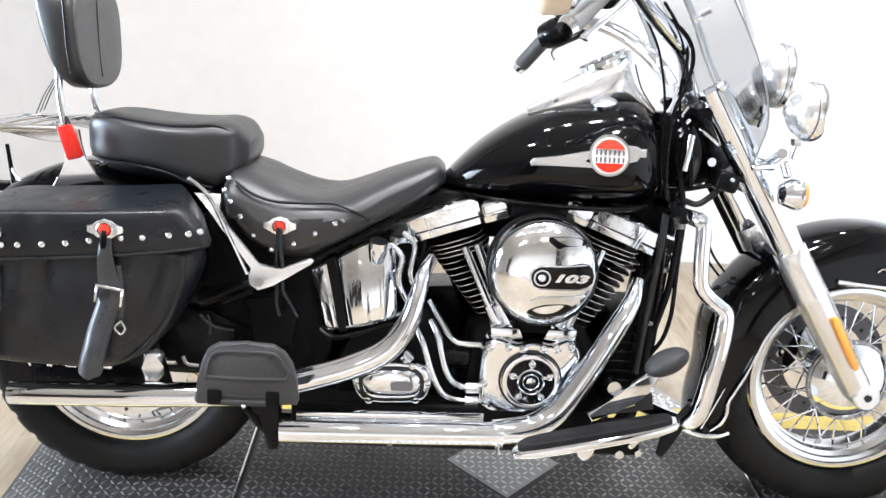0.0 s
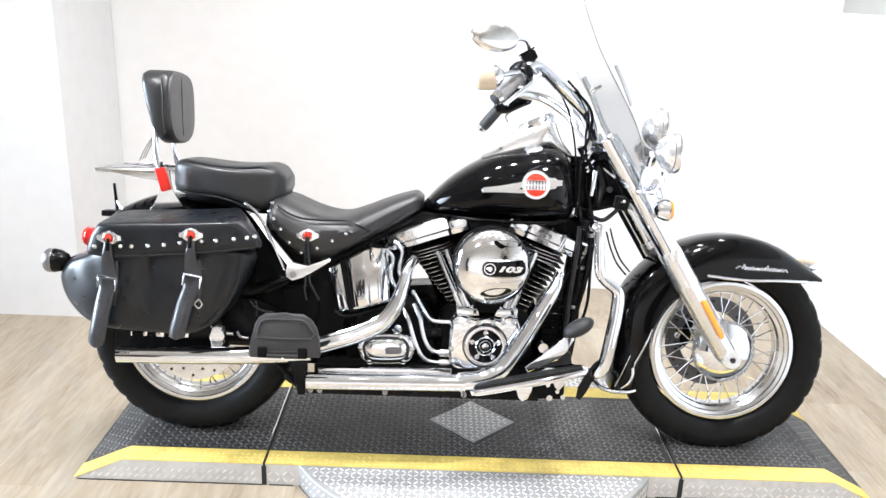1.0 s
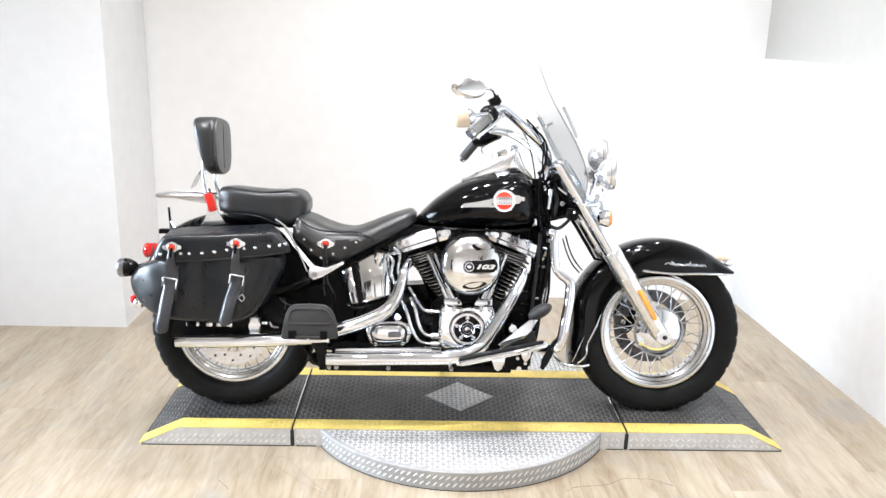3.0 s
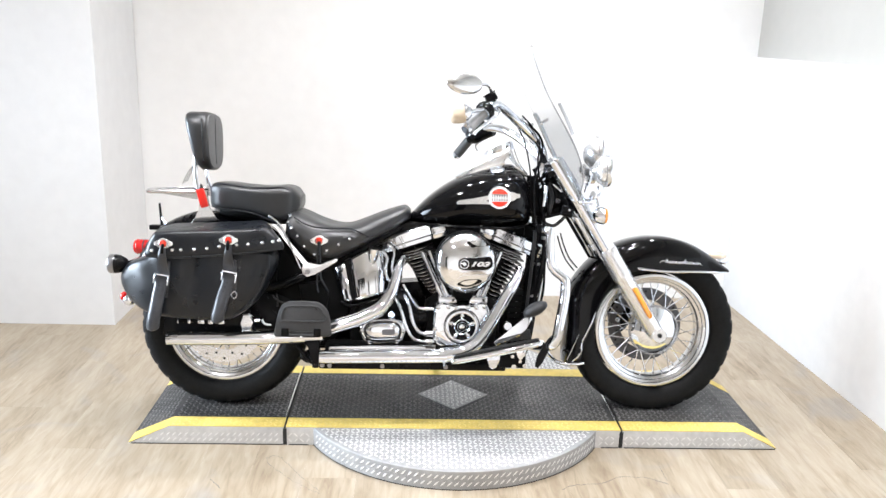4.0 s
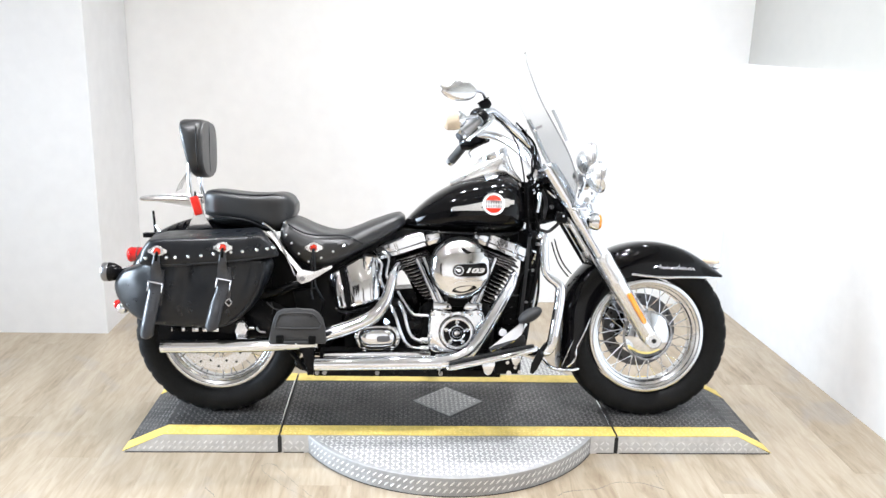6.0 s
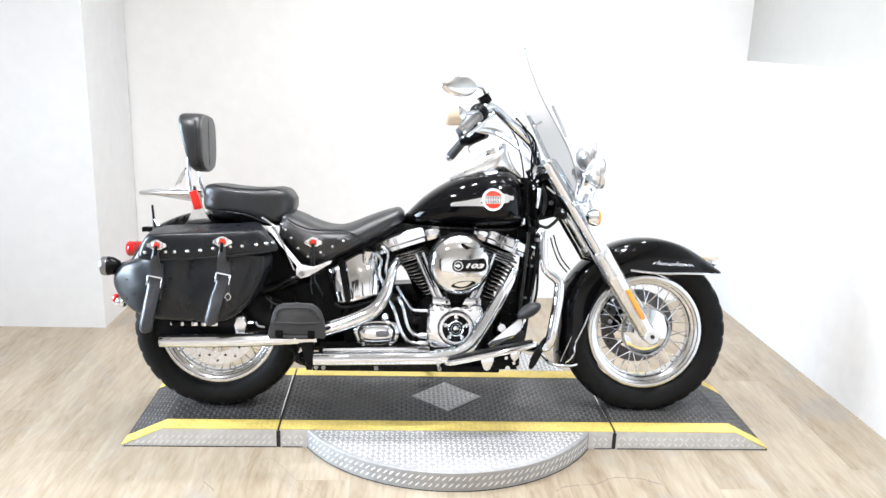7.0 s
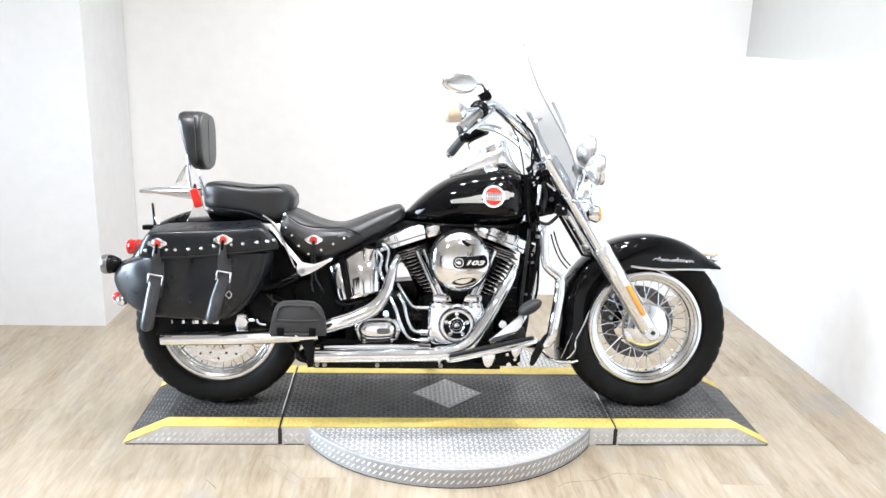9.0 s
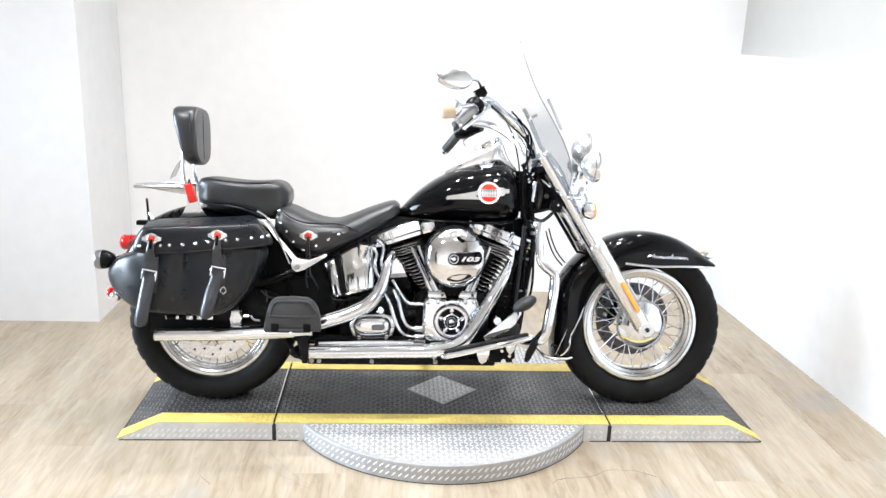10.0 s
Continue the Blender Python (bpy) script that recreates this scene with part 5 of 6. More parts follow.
hang("reflector_lamp", ball((-1.205, 0.02, 0.392), 0.016, 0.02, 0.018), REDLENS, None, "small red rear reflector")
hang("reflector_base", ball((-1.185, 0.02, 0.380), 0.026, 0.026, 0.024), CHROME)
hang("reflector_arm", tube([(-1.185, 0.02, 0.385), (-1.14, 0.02, 0.42), (-1.09, 0.01, 0.47)], 0.009, 10), BLACK)
ant = hang("antenna_mount", tube([(-1.036, -0.02, 0.660), (-1.050, -0.01, 0.668), (-1.056, 0.0, 0.69), (-1.062, 0.0, 0.752)], [0.0055, 0.006, 0.005, 0.004], 10), BLACK, None, "short black antenna mount")
hang("antenna_foot", box(-1.096, -1.055, -0.02, 0.02, 0.652, 0.670, 0.003), BLACK, ant)
hang("antenna_stay", tube([(-1.056, 0.0, 0.70), (-1.040, -0.01, 0.684), (-1.022, -0.02, 0.672)], 0.003, 6), CHROME, ant)

# saddlebags
LID = [(-1.026, 0.596), (-1.016, 0.632), (-0.998, 0.662), (-0.985, 0.670), (-0.95, 0.675), (-0.795, 0.682), (-0.66, 0.690), (-0.612, 0.692), (-0.592, 0.686), (-0.563, 0.657), (-0.546, 0.636), (-0.545, 0.624), (-0.560, 0.616), (-0.66, 0.604), (-0.795, 0.590), (-0.96, 0.579), (-1.005, 0.582), (-1.020, 0.587)]
BAG = [(-1.022, 0.590), (-1.112, 0.552), (-1.148, 0.500), (-1.122, 0.438), (-1.046, 0.388), (-0.965, 0.370), (-0.77, 0.362), (-0.700, 0.388), (-0.64, 0.445), (-0.60, 0.515), (-0.578, 0.600), (-0.66, 0.64), (-0.80, 0.65), (-0.94, 0.64)]


def saddlebag(side):
    o = side * -1
    shell = pillow(BAG, [(-0.155 * o, 0.80), (-0.165 * o, 0.86), (-0.19 * o, 0.92), (-0.238 * o, 1.0), (-0.266 * o, 0.988), (-0.284 * o, 0.965), (-0.297 * o, 0.930), (-0.3035 * o, 0.885), (-0.306 * o, 0.82), (-0.3078 * o, 0.76), (-0.309 * o, 0.70), (-0.3105 * o, 0.60), (-0.312 * o, 0.50), (-0.3125 * o, 0.40), (-0.313 * o, 0.30), (-0.313 * o, 0.20), (-0.313 * o, 0.10)])
    for v in shell.verts:
        # soft sagging leather: slow folds, deeper low down
        n = noise.noise(Vector((v.co.x * 7.0, v.co.z * 3.5, side * 4.0))) + 0.5 * noise.noise(Vector((v.co.x * 15.0, v.co.z * 8.0, 2.0)))
        # creases that hang from the lid, beside the straps
        fall = min(1.0, max(0.0, (v.co.z - 0.41) / 0.12)) * min(1.0, abs(v.co.y) / 0.29) ** 8
        for xc, amp, wide, slant in ((-0.895, 0.006, 0.020, 0.10), (-0.850, -0.006, 0.024, 0.22), (-0.800, 0.004, 0.026, 0.05), (-0.690, 0.006, 0.020, 0.16), (-0.655, -0.007, 0.020, 0.28), (-1.005, -0.005, 0.022, -0.20)):
            v.co.y -= o * amp * fall * math.exp(-((v.co.x - xc + slant * (0.58 - v.co.z)) / wide) ** 2)
        v.co.y += o * 1.25 * max(0.0, -0.965 - v.co.x) ** 1.6
        v.co.y += 0.0085 * n * min(1.0, max(0.0, (0.64 - v.co.z) / 0.12))
    bag = hang("saddlebag", shell, LEATHER, None, "black leather saddlebag with studs and buckled straps", 60)
    lid = pillow(LID, [(-0.135 * o, 0.94), (-0.15 * o, 0.97), (-0.18 * o, 1.0), (-0.278 * o, 1.0), (-0.298 * o, 0.988), (-0.311 * o, 0.962), (-0.318 * o, 0.915), (-0.3215 * o, 0.78), (-0.3225 * o, 0.4)], 3)
    for v in lid.verts:
        deep = max(0.0, 0.31 - abs(v.co.y))
        v.co.z += deep * 0.10 if v.co.z > 0.64 else 0.0
        v.co.x -= deep * 0.35 * max(0.0, (v.co.x + 0.72) / 0.17)
        v.co.y += 0.0014 * noise.noise(Vector((v.co.x * 8.0, v.co.z * 10.0, 7.0)))
    hang("lid", lid, LEATHER, bag, "stiff black leather lid with a bound edge", 60)
    return bag


bag = saddlebag(-1)
hang("lid_piping", tube([(-1.014, -0.312, 0.590), (-0.962, -0.319, 0.585), (-0.87, -0.3205, 0.589), (-0.77, -0.3205, 0.597), (-0.66, -0.3205, 0.609), (-0.58, -0.317, 0.620), (-0.556, -0.310, 0.626)], 0.0035, 8), LEATHER, bag)
hang("lid_crease", tube([(-0.985, -0.306, 0.667), (-0.93, -0.312, 0.672), (-0.795, -0.313, 0.678), (-0.66, -0.312, 0.686), (-0.605, -0.306, 0.686)], 0.003, 8), LEATHER, bag)
hang("bag_seam", tube([(-0.607, -0.295, 0.600), (-0.610, -0.297, 0.55), (-0.630, -0.298, 0.49), (-0.664, -0.298, 0.435), (-0.705, -0.297, 0.398), (-0.78, -0.297, 0.378), (-0.93, -0.297, 0.385)], [0.009, 0.009, 0.008, 0.007, 0.006, 0.004, 0.003], 10), LEATHER, bag, "piped seam")
bag_studs = [(-0.993, 0.609), (-0.925, 0.612), (-0.895, 0.613), (-0.851, 0.616), (-0.808, 0.620), (-0.765, 0.627), (-0.708, 0.634), (-0.669, 0.637), (-0.621, 0.643), (-0.586, 0.647), (-0.566, 0.651)]
for x, z in bag_studs:
    again(stud0, "stud", Matrix.Translation((x, -0.3195 if x < -0.60 else (-0.3185 if x < -0.58 else -0.315), z)) @ Matrix.Scale(1.15, 4), bag)


def strap(x0, z0, buckle, tip, kink):
    """A tapered strap: from the badge down through a buckle to a curled tip."""
    pts = [(x0, -0.322, z0), (x0 - 0.002, -0.330, z0 - 0.035), (x0 - 0.004, -0.319, z0 - 0.075), (buckle[0], -0.318, buckle[1]), (kink[0], -0.326, kink[1]), (kink[0] * 0.6 + tip[0] * 0.4, -0.333, kink[1] * 0.65 + tip[1] * 0.35), (kink[0] * 0.2 + tip[0] * 0.8, -0.337, kink[1] * 0.3 + tip[1] * 0.7), (tip[0], -0.336, tip[1])]
    line = spline(pts, 6)
    rings = []
    for i, p in enumerate(line):
        u = i / (len(line) - 1)
        w = (0.008 + 0.0145 * min(1, u / 0.42)) * math.sqrt(max(0.03, 1 - max(0.0, (u - 0.91) / 0.09) ** 2))
        bow = 0.002 + 0.005 * min(1, max(0, (u - 0.4) / 0.3))
        row = [(-w, 0.0), (-w * 0.6, -bow), (0, -bow * 1.5), (w * 0.6, -bow), (w, 0.0)]
        rings.append([p + Vector((a, b, 0)) for a, b in row] + [p + Vector((a, b + 0.004, 0)) for a, b in reversed(row)])
    hang("strap", loft(rings), STRAP, bag, "black leather strap with a curled end", 70)
    bx, bz = buckle
    for k, (a, b, c, d) in enumerate(((-0.024, 0.024, 0.012, 0.018), (-0.024, 0.024, -0.018, -0.013), (-0.026, -0.021, -0.018, 0.018), (0.021, 0.026, -0.018, 0.018))):
        if k == 1:
            continue
        hang("buckle_bar", turned(box(a, b, -0.003, 0.003, c, d, 0.0012, 1), Matrix.Translation((bx, -0.325, bz + 0.004)) @ Matrix.Rotation(radians(10), 4, "Y")), CHROME, bag, "chrome buckle bar")
    for k in range(3):
        hang("strap_hole", lathe([(0.002, -0.0008), (0.002, 0.0), (0.0005, 0.0)], (bx - 0.006 - 0.006 * k, -0.3275 - 0.0022 * k, bz - 0.018 - 0.014 * k), "y", 8), GAP, bag)
    hang("under_strap", slab([(x0 - 0.008, z0 - 0.06), (x0 + 0.022, z0 - 0.06), (bx + 0.026, bz - 0.01), (bx + 0.018, bz - 0.06), (bx - 0.005, bz - 0.06)], -0.316, -0.309, 0.002), STRAP, bag, "wide leather strap backing")


strap(-0.955, 0.630, (-0.962, 0.508), (-0.990, 0.335), (-0.972, 0.455))
strap(-0.733, 0.642, (-0.733, 0.522), (-0.772, 0.365), (-0.752, 0.462))
concho(-0.953, -0.323, 0.634, bag)
concho(-0.734, -0.3235, 0.650, bag)
for x, z in ((-0.953, 0.634), (-0.734, 0.650)):
    hang("tie_knot", tube([(x, -0.331, z - 0.001), (x - 0.001, -0.335, z - 0.014), (x - 0.003, -0.332, z - 0.032)], [0.0045, 0.006, 0.005], 8, 4), CRINKLE, bag, "knotted black leather tie")
hang("keeper_ring", tube([(-0.715, -0.32, 0.475), (-0.706, -0.325, 0.462), (-0.716, -0.322, 0.450), (-0.727, -0.32, 0.462), (-0.715, -0.32, 0.475)], 0.0025, 8), CHROME, bag)

hang("fender_panel", slab([(-0.74, 0.40), (-0.74, 0.60), (-0.56, 0.66), (-0.48, 0.56), (-0.52, 0.40)], -0.117, -0.107, 0.003), BLACK, None, "black panel between the saddlebag and the engine")

# fender strut
strut_plate = slab([(-0.617, 0.696), (-0.563, 0.696), (-0.562, 0.679), (-0.566, 0.663), (-0.548, 0.636), (-0.484, 0.561), (-0.472, 0.563), (-0.451, 0.555), (-0.437, 0.554), (-0.382, 0.580), (-0.374, 0.575), (-0.380, 0.566), (-0.430, 0.540), (-0.449, 0.524), (-0.482, 0.513), (-0.499, 0.524), (-0.503, 0.544), (-0.494, 0.556), (-0.559, 0.630), (-0.583, 0.661)], -0.196, -0.186, 0.0025)
for v in strut_plate.verts:
    v.co.y += 0.24 * (v.co.z - 0.60)
strut = hang("fender_strut", strut_plate, SATIN, None, "chrome fender strut")
hang("strut_bolt", lathe([(0.0095, -0.200), (0.0095, -0.194)], (-0.480, -0.018, 0.532), "y", 6), STEEL, strut)
hang("strut_rod", tube([(-0.625, -0.175, 0.726), (-0.583, -0.190, 0.695), (-0.546, -0.194, 0.624), (-0.508, -0.194, 0.540)], 0.004, 8, 4), CHROME, strut)
hang("spring_clip", tube([(-0.565, -0.16, 0.468), (-0.54, -0.165, 0.482), (-0.50, -0.165, 0.498)], 0.0075, 10), BLACK, strut)

hang("oil_pan", box(-0.42, 0.25, -0.19, 0.08, 0.188, 0.268, 0.008), CRINKLE, None, "black oil pan under the engine")
# black sheet added to close the view past the rear wheel
hang("wheel_gap_filler", slab([(-0.96, 0.325), (-0.95, 0.40), (-0.78, 0.44), (-0.60, 0.44), (-0.47, 0.38), (-0.47, 0.262), (-0.56, 0.262), (-0.62, 0.315)], -0.135, -0.118, 0.004), BLACK, None, "black filler sheet beside the rear wheel")
# swing arm, black body behind the engine
hang("rear_cover", slab([(-0.60, 0.70), (-0.40, 0.60), (-0.33, 0.50), (-0.34, 0.36), (-0.40, 0.24), (-0.50, 0.24), (-0.56, 0.32), (-0.61, 0.45)], -0.13, 0.13, 0.02), CRINKLE, None, "black frame cover behind the engine")
hang("side_cover", slab([(-0.52, 0.48), (-0.44, 0.49), (-0.41, 0.44), (-0.42, 0.38), (-0.50, 0.37)], -0.165, -0.12, 0.012), CRINKLE, None, "black plastic side cover")
for side in (-1, 1):
    hang("swing_arm", tube([(-0.45, side * 0.12, 0.30), (-0.62, side * 0.115, 0.31), (-0.80, side * 0.11, 0.31)], 0.02, 14, 3), BLACK)
# black sheet added to keep the gap under the bag dark
hang("bag_gap_filler", slab([(-0.995, 0.292), (-0.985, 0.372), (-0.74, 0.40), (-0.69, 0.40), (-0.66, 0.296)], -0.205, -0.190, 0.004), BLACK, None, "black filler sheet under the saddlebag")
hang("axle_nut", lathe([(0.022, -0.135), (0.022, -0.10)], (RA.x, 0, RA.z), "y", 6), CHROME)
cal = hang("rear_caliper", slab([(-0.714, 0.376), (-0.690, 0.380), (-0.676, 0.370), (-0.679, 0.345), (-0.674, 0.325), (-0.686, 0.309), (-0.712, 0.311), (-0.707, 0.342)], -0.222, -0.19, 0.008, 3), SATIN, None, "cast rear brake caliper")
hang("caliper_pin", tube([(-0.668, -0.205, 0.352), (-0.650, -0.205, 0.352)], 0.007, 10, 1), CHROME, cal)
hang("line_fitting", tube([(-0.650, -0.16, 0.345), (-0.640, -0.165, 0.331), (-0.618, -0.16, 0.326)], 0.0036, 10), STEEL)
hang("brake_hose", tube([(-0.615, -0.15, 0.435), (-0.597, -0.155, 0.418), (-0.575, -0.155, 0.409), (-0.545, -0.15, 0.404)], 0.0032, 8), PLASTIC)
hang("brake_hose", tube([(-0.600, -0.15, 0.435), (-0.594, -0.152, 0.415), (-0.596, -0.15, 0.392)], 0.0028, 8), PLASTIC)
hang("rear_bracket", slab([(-0.93, 0.355), (-0.80, 0.355), (-0.80, 0.342), (-0.93, 0.342)], -0.225, -0.205, 0.003), BLACK)
for i, w in enumerate((0.006, 0.012, 0.024, 0.018, 0.022)):
    x = -0.935 + 0.036 * i
    hang("bracket_block", box(x, x + w, -0.236, -0.222, 0.341, 0.357, 0.003), CHROME)

# exhaust
upper_pipe = hang("exhaust_pipe", tube([(-0.965, -0.25, 0.291), (-0.80, -0.25, 0.294), (-0.60, -0.25, 0.301), (-0.42, -0.25, 0.314)], [0.0235, 0.0245, 0.025, 0.025], 28, 5), CHROME, None, "long chrome upper silencer")
hang("pipe_mouth", lathe([(0.0195, -0.9665), (0.0005, -0.9668)], (0, -0.25, 0.291), "x", 24), GAP, upper_pipe)
hang("vent_patch", slab([(-0.952, 0.306), (-0.925, 0.308), (-0.925, 0.300), (-0.952, 0.298)], -0.2725, -0.262, 0.001), STEEL, upper_pipe)
rear_shield = [(-0.425, -0.245, 0.326), (-0.36, -0.245, 0.346), (-0.29, -0.242, 0.370), (-0.225, -0.236, 0.404), (-0.185, -0.228, 0.455), (-0.165, -0.218, 0.515), (-0.155, -0.200, 0.556), (-0.140, -0.16, 0.580)]
hang("heat_shield", tube(rear_shield, [0.023, 0.024, 0.0245, 0.0245, 0.022, 0.018, 0.0145, 0.012], 26, 6), CHROME, upper_pipe, "smooth chrome exhaust heat shield")
hang("shield_seam", tube([(x + 0.003, y - 0.0215, z - 0.009) for x, y, z in rear_shield[:5]], 0.0016, 6, 6), GAP, upper_pipe)
hang("shield_lip", tube([(x - 0.004, y - 0.006, z + 0.0245) for x, y, z in rear_shield[:5]], 0.0042, 8, 6), CHROME, upper_pipe)
hang("shield_clamp", turned(lathe([(0.0255, -0.006), (0.0265, 0.0), (0.0255, 0.006)], (0, 0, 0), "x", 24), Matrix.Translation((-0.405, -0.246, 0.332)) @ Matrix.Rotation(radians(-17), 4, "Y")), SATIN, upper_pipe)
lower_pipe = hang("exhaust_pipe", tube([(-0.43, -0.255, 0.234), (-0.30, -0.255, 0.236), (-0.10, -0.255, 0.240), (0.02, -0.255, 0.243)], 0.0245, 28, 4), CHROME, None, "chrome lower silencer")
hang("pipe_mouth", lathe([(0.021, -0.4315), (0.0005, -0.432)], (0, -0.255, 0.234), "x", 24), GAP, lower_pipe)
hang("heat_shield", tube([(0.0, -0.252, 0.245), (0.07, -0.25, 0.255), (0.125, -0.245, 0.288), (0.175, -0.238, 0.360), (0.230, -0.225, 0.455), (0.268, -0.205, 0.520), (0.282, -0.175, 0.555)], [0.0255, 0.0265, 0.0255, 0.0235, 0.022, 0.019, 0.015], 26, 6), CHROME, lower_pipe, "smooth chrome header heat shield")
hang("shield_seam", tube([(0.07, -0.274, 0.247), (0.128, -0.269, 0.282), (0.180, -0.262, 0.355), (0.235, -0.247, 0.450), (0.268, -0.226, 0.512)], 0.0015, 6, 6), GAP, lower_pipe)
hang("pipe_clamp", lathe([(0.0285, 0.005), (0.0285, 0.018)], (0, -0.254, 0.2435), "x", 24), CHROME, lower_pipe)
hang("clamp_screw", tube([(0.012, -0.285, 0.212), (0.012, -0.272, 0.232)], 0.005, 8, 1), CHROME, lower_pipe)
hang("lower_shield", slab([(-0.40, 0.272), (-0.02, 0.278), (-0.02, 0.262), (-0.40, 0.258)], -0.250, -0.232, 0.003), CHROME, lower_pipe)

# lower rail with its bolts
hang("lower_rail", box(-0.44, 0.24, -0.20, -0.16, 0.176, 0.205, 0.004), BLACK, None, "black lower frame rail")
for x in (-0.427, -0.40, -0.21, 0.02):
    hang("rail_bolt", lathe([(0.008, -0.209), (0.008, -0.20)], (x, 0, 0.19), "y", 12), STEEL)

# passenger footboard, folded up
pfb = hang("passenger_footboard", slab([(-0.580, 0.328), (-0.572, 0.372), (-0.562, 0.412), (-0.552, 0.432), (-0.532, 0.444), (-0.48, 0.446), (-0.43, 0.444), (-0.408, 0.430), (-0.394, 0.408), (-0.386, 0.375), (-0.382, 0.334), (-0.386, 0.324), (-0.574, 0.320)], -0.336, -0.318, 0.006), BOARD, None, "dark grey plastic passenger footboard folded upright")
ridge = [(-0.556, 0.378), (-0.548, 0.412), (-0.532, 0.428), (-0.48, 0.430), (-0.43, 0.428), (-0.412, 0.408), (-0.406, 0.378)]
hang("pad_frame", tube([(x, -0.336, z) for x, z in ridge + [ridge[0]]], 0.0035, 8, 2), BOARD, pfb)
for x, z in ((-0.542, 0.419), (-0.434, 0.421)):
    hang("pad_screw", lathe([(0.0042, -0.3385), (0.0042, -0.335), (0.002, -0.335)], (x, 0, z), "y", 12), GAP, pfb)
for a, b in ((-0.554, -0.527), (-0.444, -0.418)):
    hang("hinge_lug", box(a, b, -0.342, -0.312, 0.322, 0.352, 0.004), CRINKLE, pfb)
hang("hinge_slot", box(-0.527, -0.444, -0.338, -0.326, 0.334, 0.342, 0.001, 1), GAP, pfb)
hang("hinge_pin", tube([(-0.530, -0.334, 0.3275), (-0.440, -0.334, 0.3275)], 0.007, 12, 1), PLASTIC, pfb)
hang("hinge_screw", ball((-0.484, -0.342, 0.323), 0.0045, 0.003, 0.0045, 10, 6), CHROME, pfb)
hang("footboard_arm", slab([(-0.50, 0.315), (-0.43, 0.315), (-0.432, 0.25), (-0.435, 0.195), (-0.455, 0.195), (-0.460, 0.26)], -0.27, -0.225, 0.006), BLACK, pfb)
hang("footboard_stay", tube([(-0.57, -0.2, 0.30), (-0.52, -0.2, 0.262), (-0.47, -0.2, 0.205), (-0.43, -0.2, 0.19)], 0.009, 10), BLACK, pfb)

# rider's footboard and brake pedal
fb_m = Matrix.Translation((0.19, -0.325, 0.279)) @ Matrix.Rotation(radians(-7), 4, "X") @ Matrix.Rotation(radians(-12.5), 4, "Y") @ Matrix.Diagonal((1, 0.52, 1, 1))
fb = hang("footboard", turned(loft([[Vector((p.x * s, p.y * s, z)) for p in closed_spline([(-0.155, -0.02, 0), (-0.14, -0.055, 0), (-0.05, -0.068, 0), (0.08, -0.066, 0), (0.145, -0.045, 0), (0.16, 0.0, 0), (0.145, 0.05, 0), (0.0, 0.06, 0), (-0.13, 0.05, 0)], 4)] for z, s in ((-0.013, 0.86), (-0.012, 0.95), (-0.008, 1.03), (-0.002, 1.05), (0.003, 1.045), (0.006, 1.01))]), fb_m), CHROME, None, "chrome rider footboard with a black rubber pad")
hang("rubber_pad", turned(loft([[Vector((p.x * s, p.y * s, z)) for p in closed_spline([(-0.15, -0.02, 0), (-0.135, -0.052, 0), (-0.05, -0.064, 0), (0.08, -0.062, 0), (0.14, -0.042, 0), (0.155, 0.0, 0), (0.14, 0.046, 0), (0.0, 0.056, 0), (-0.125, 0.046, 0)], 4)] for z, s in ((0.0055, 1.0), (0.013, 1.0), (0.015, 0.97))]), fb_m), RUBBER, fb, "black rubber pad")
hang("footboard_bracket", slab([(0.160, 0.258), (0.214, 0.268), (0.207, 0.238), (0.198, 0.212), (0.184, 0.203), (0.172, 0.212), (0.164, 0.235)], -0.285, -0.272, 0.004), CHROME, fb)
hang("footboard_bracket", slab([(0.262, 0.284), (0.305, 0.292), (0.298, 0.255), (0.282, 0.235), (0.27, 0.25)], -0.285, -0.272, 0.004), CHROME, fb)
hang("footboard_mount", box(0.212, 0.306, -0.25, -0.18, 0.200, 0.256, 0.008, 3), CRINKLE, fb, "black cast footboard mount")
for x, z, r in ((0.256, 0.246, 0.006), (0.262, 0.208, 0.009), (0.284, 0.228, 0.006), (0.300, 0.212, 0.007)):
    hang("bracket_bolt", lathe([(r, -0.260), (r, -0.25), (r * 0.4, -0.25)], (x, 0, z), "y", 12), CHROME, fb)
pedal = hang("brake_pedal", slab([(0.195, 0.285), (0.231, 0.312), (0.279, 0.325), (0.300, 0.352), (0.322, 0.388), (0.312, 0.402), (0.292, 0.392), (0.262, 0.366), (0.232, 0.340), (0.185, 0.302)], -0.279, -0.263, 0.005, 3), CHROME, None, "chrome brake pedal arm with a rubber pad")

pm = Matrix.Translation((0.328, -0.285, 0.424)) @ Matrix.Rotation(radians(-30), 4, "Y")
hang("pedal_pad", turned(ball((0, 0, 0), 0.046, 0.034, 0.0225, 28, 16), pm), PLASTIC, pedal, "dark grey rubber pedal pad")
hang("toe_guard", slab([(0.205, 0.292), (0.32, 0.312), (0.315, 0.345), (0.275, 0.352), (0.235, 0.325)], -0.262, -0.25, 0.003), PLASTIC, pedal)
hang("pedal_pivot", lathe([(0.014, -0.268), (0.014, -0.24), (0.006, -0.24)], (0.235, 0, 0.357), "y", 20), CHROME, pedal)
hang("front_tab", slab([(0.395, 0.323), (0.405, 0.312), (0.384, 0.262), (0.365, 0.221), (0.350, 0.202), (0.339, 0.209), (0.344, 0.241), (0.363, 0.278), (0.382, 0.309)], -0.256, -0.244, 0.004), RUBBER, fb, "long black rubber flap at the footboard")

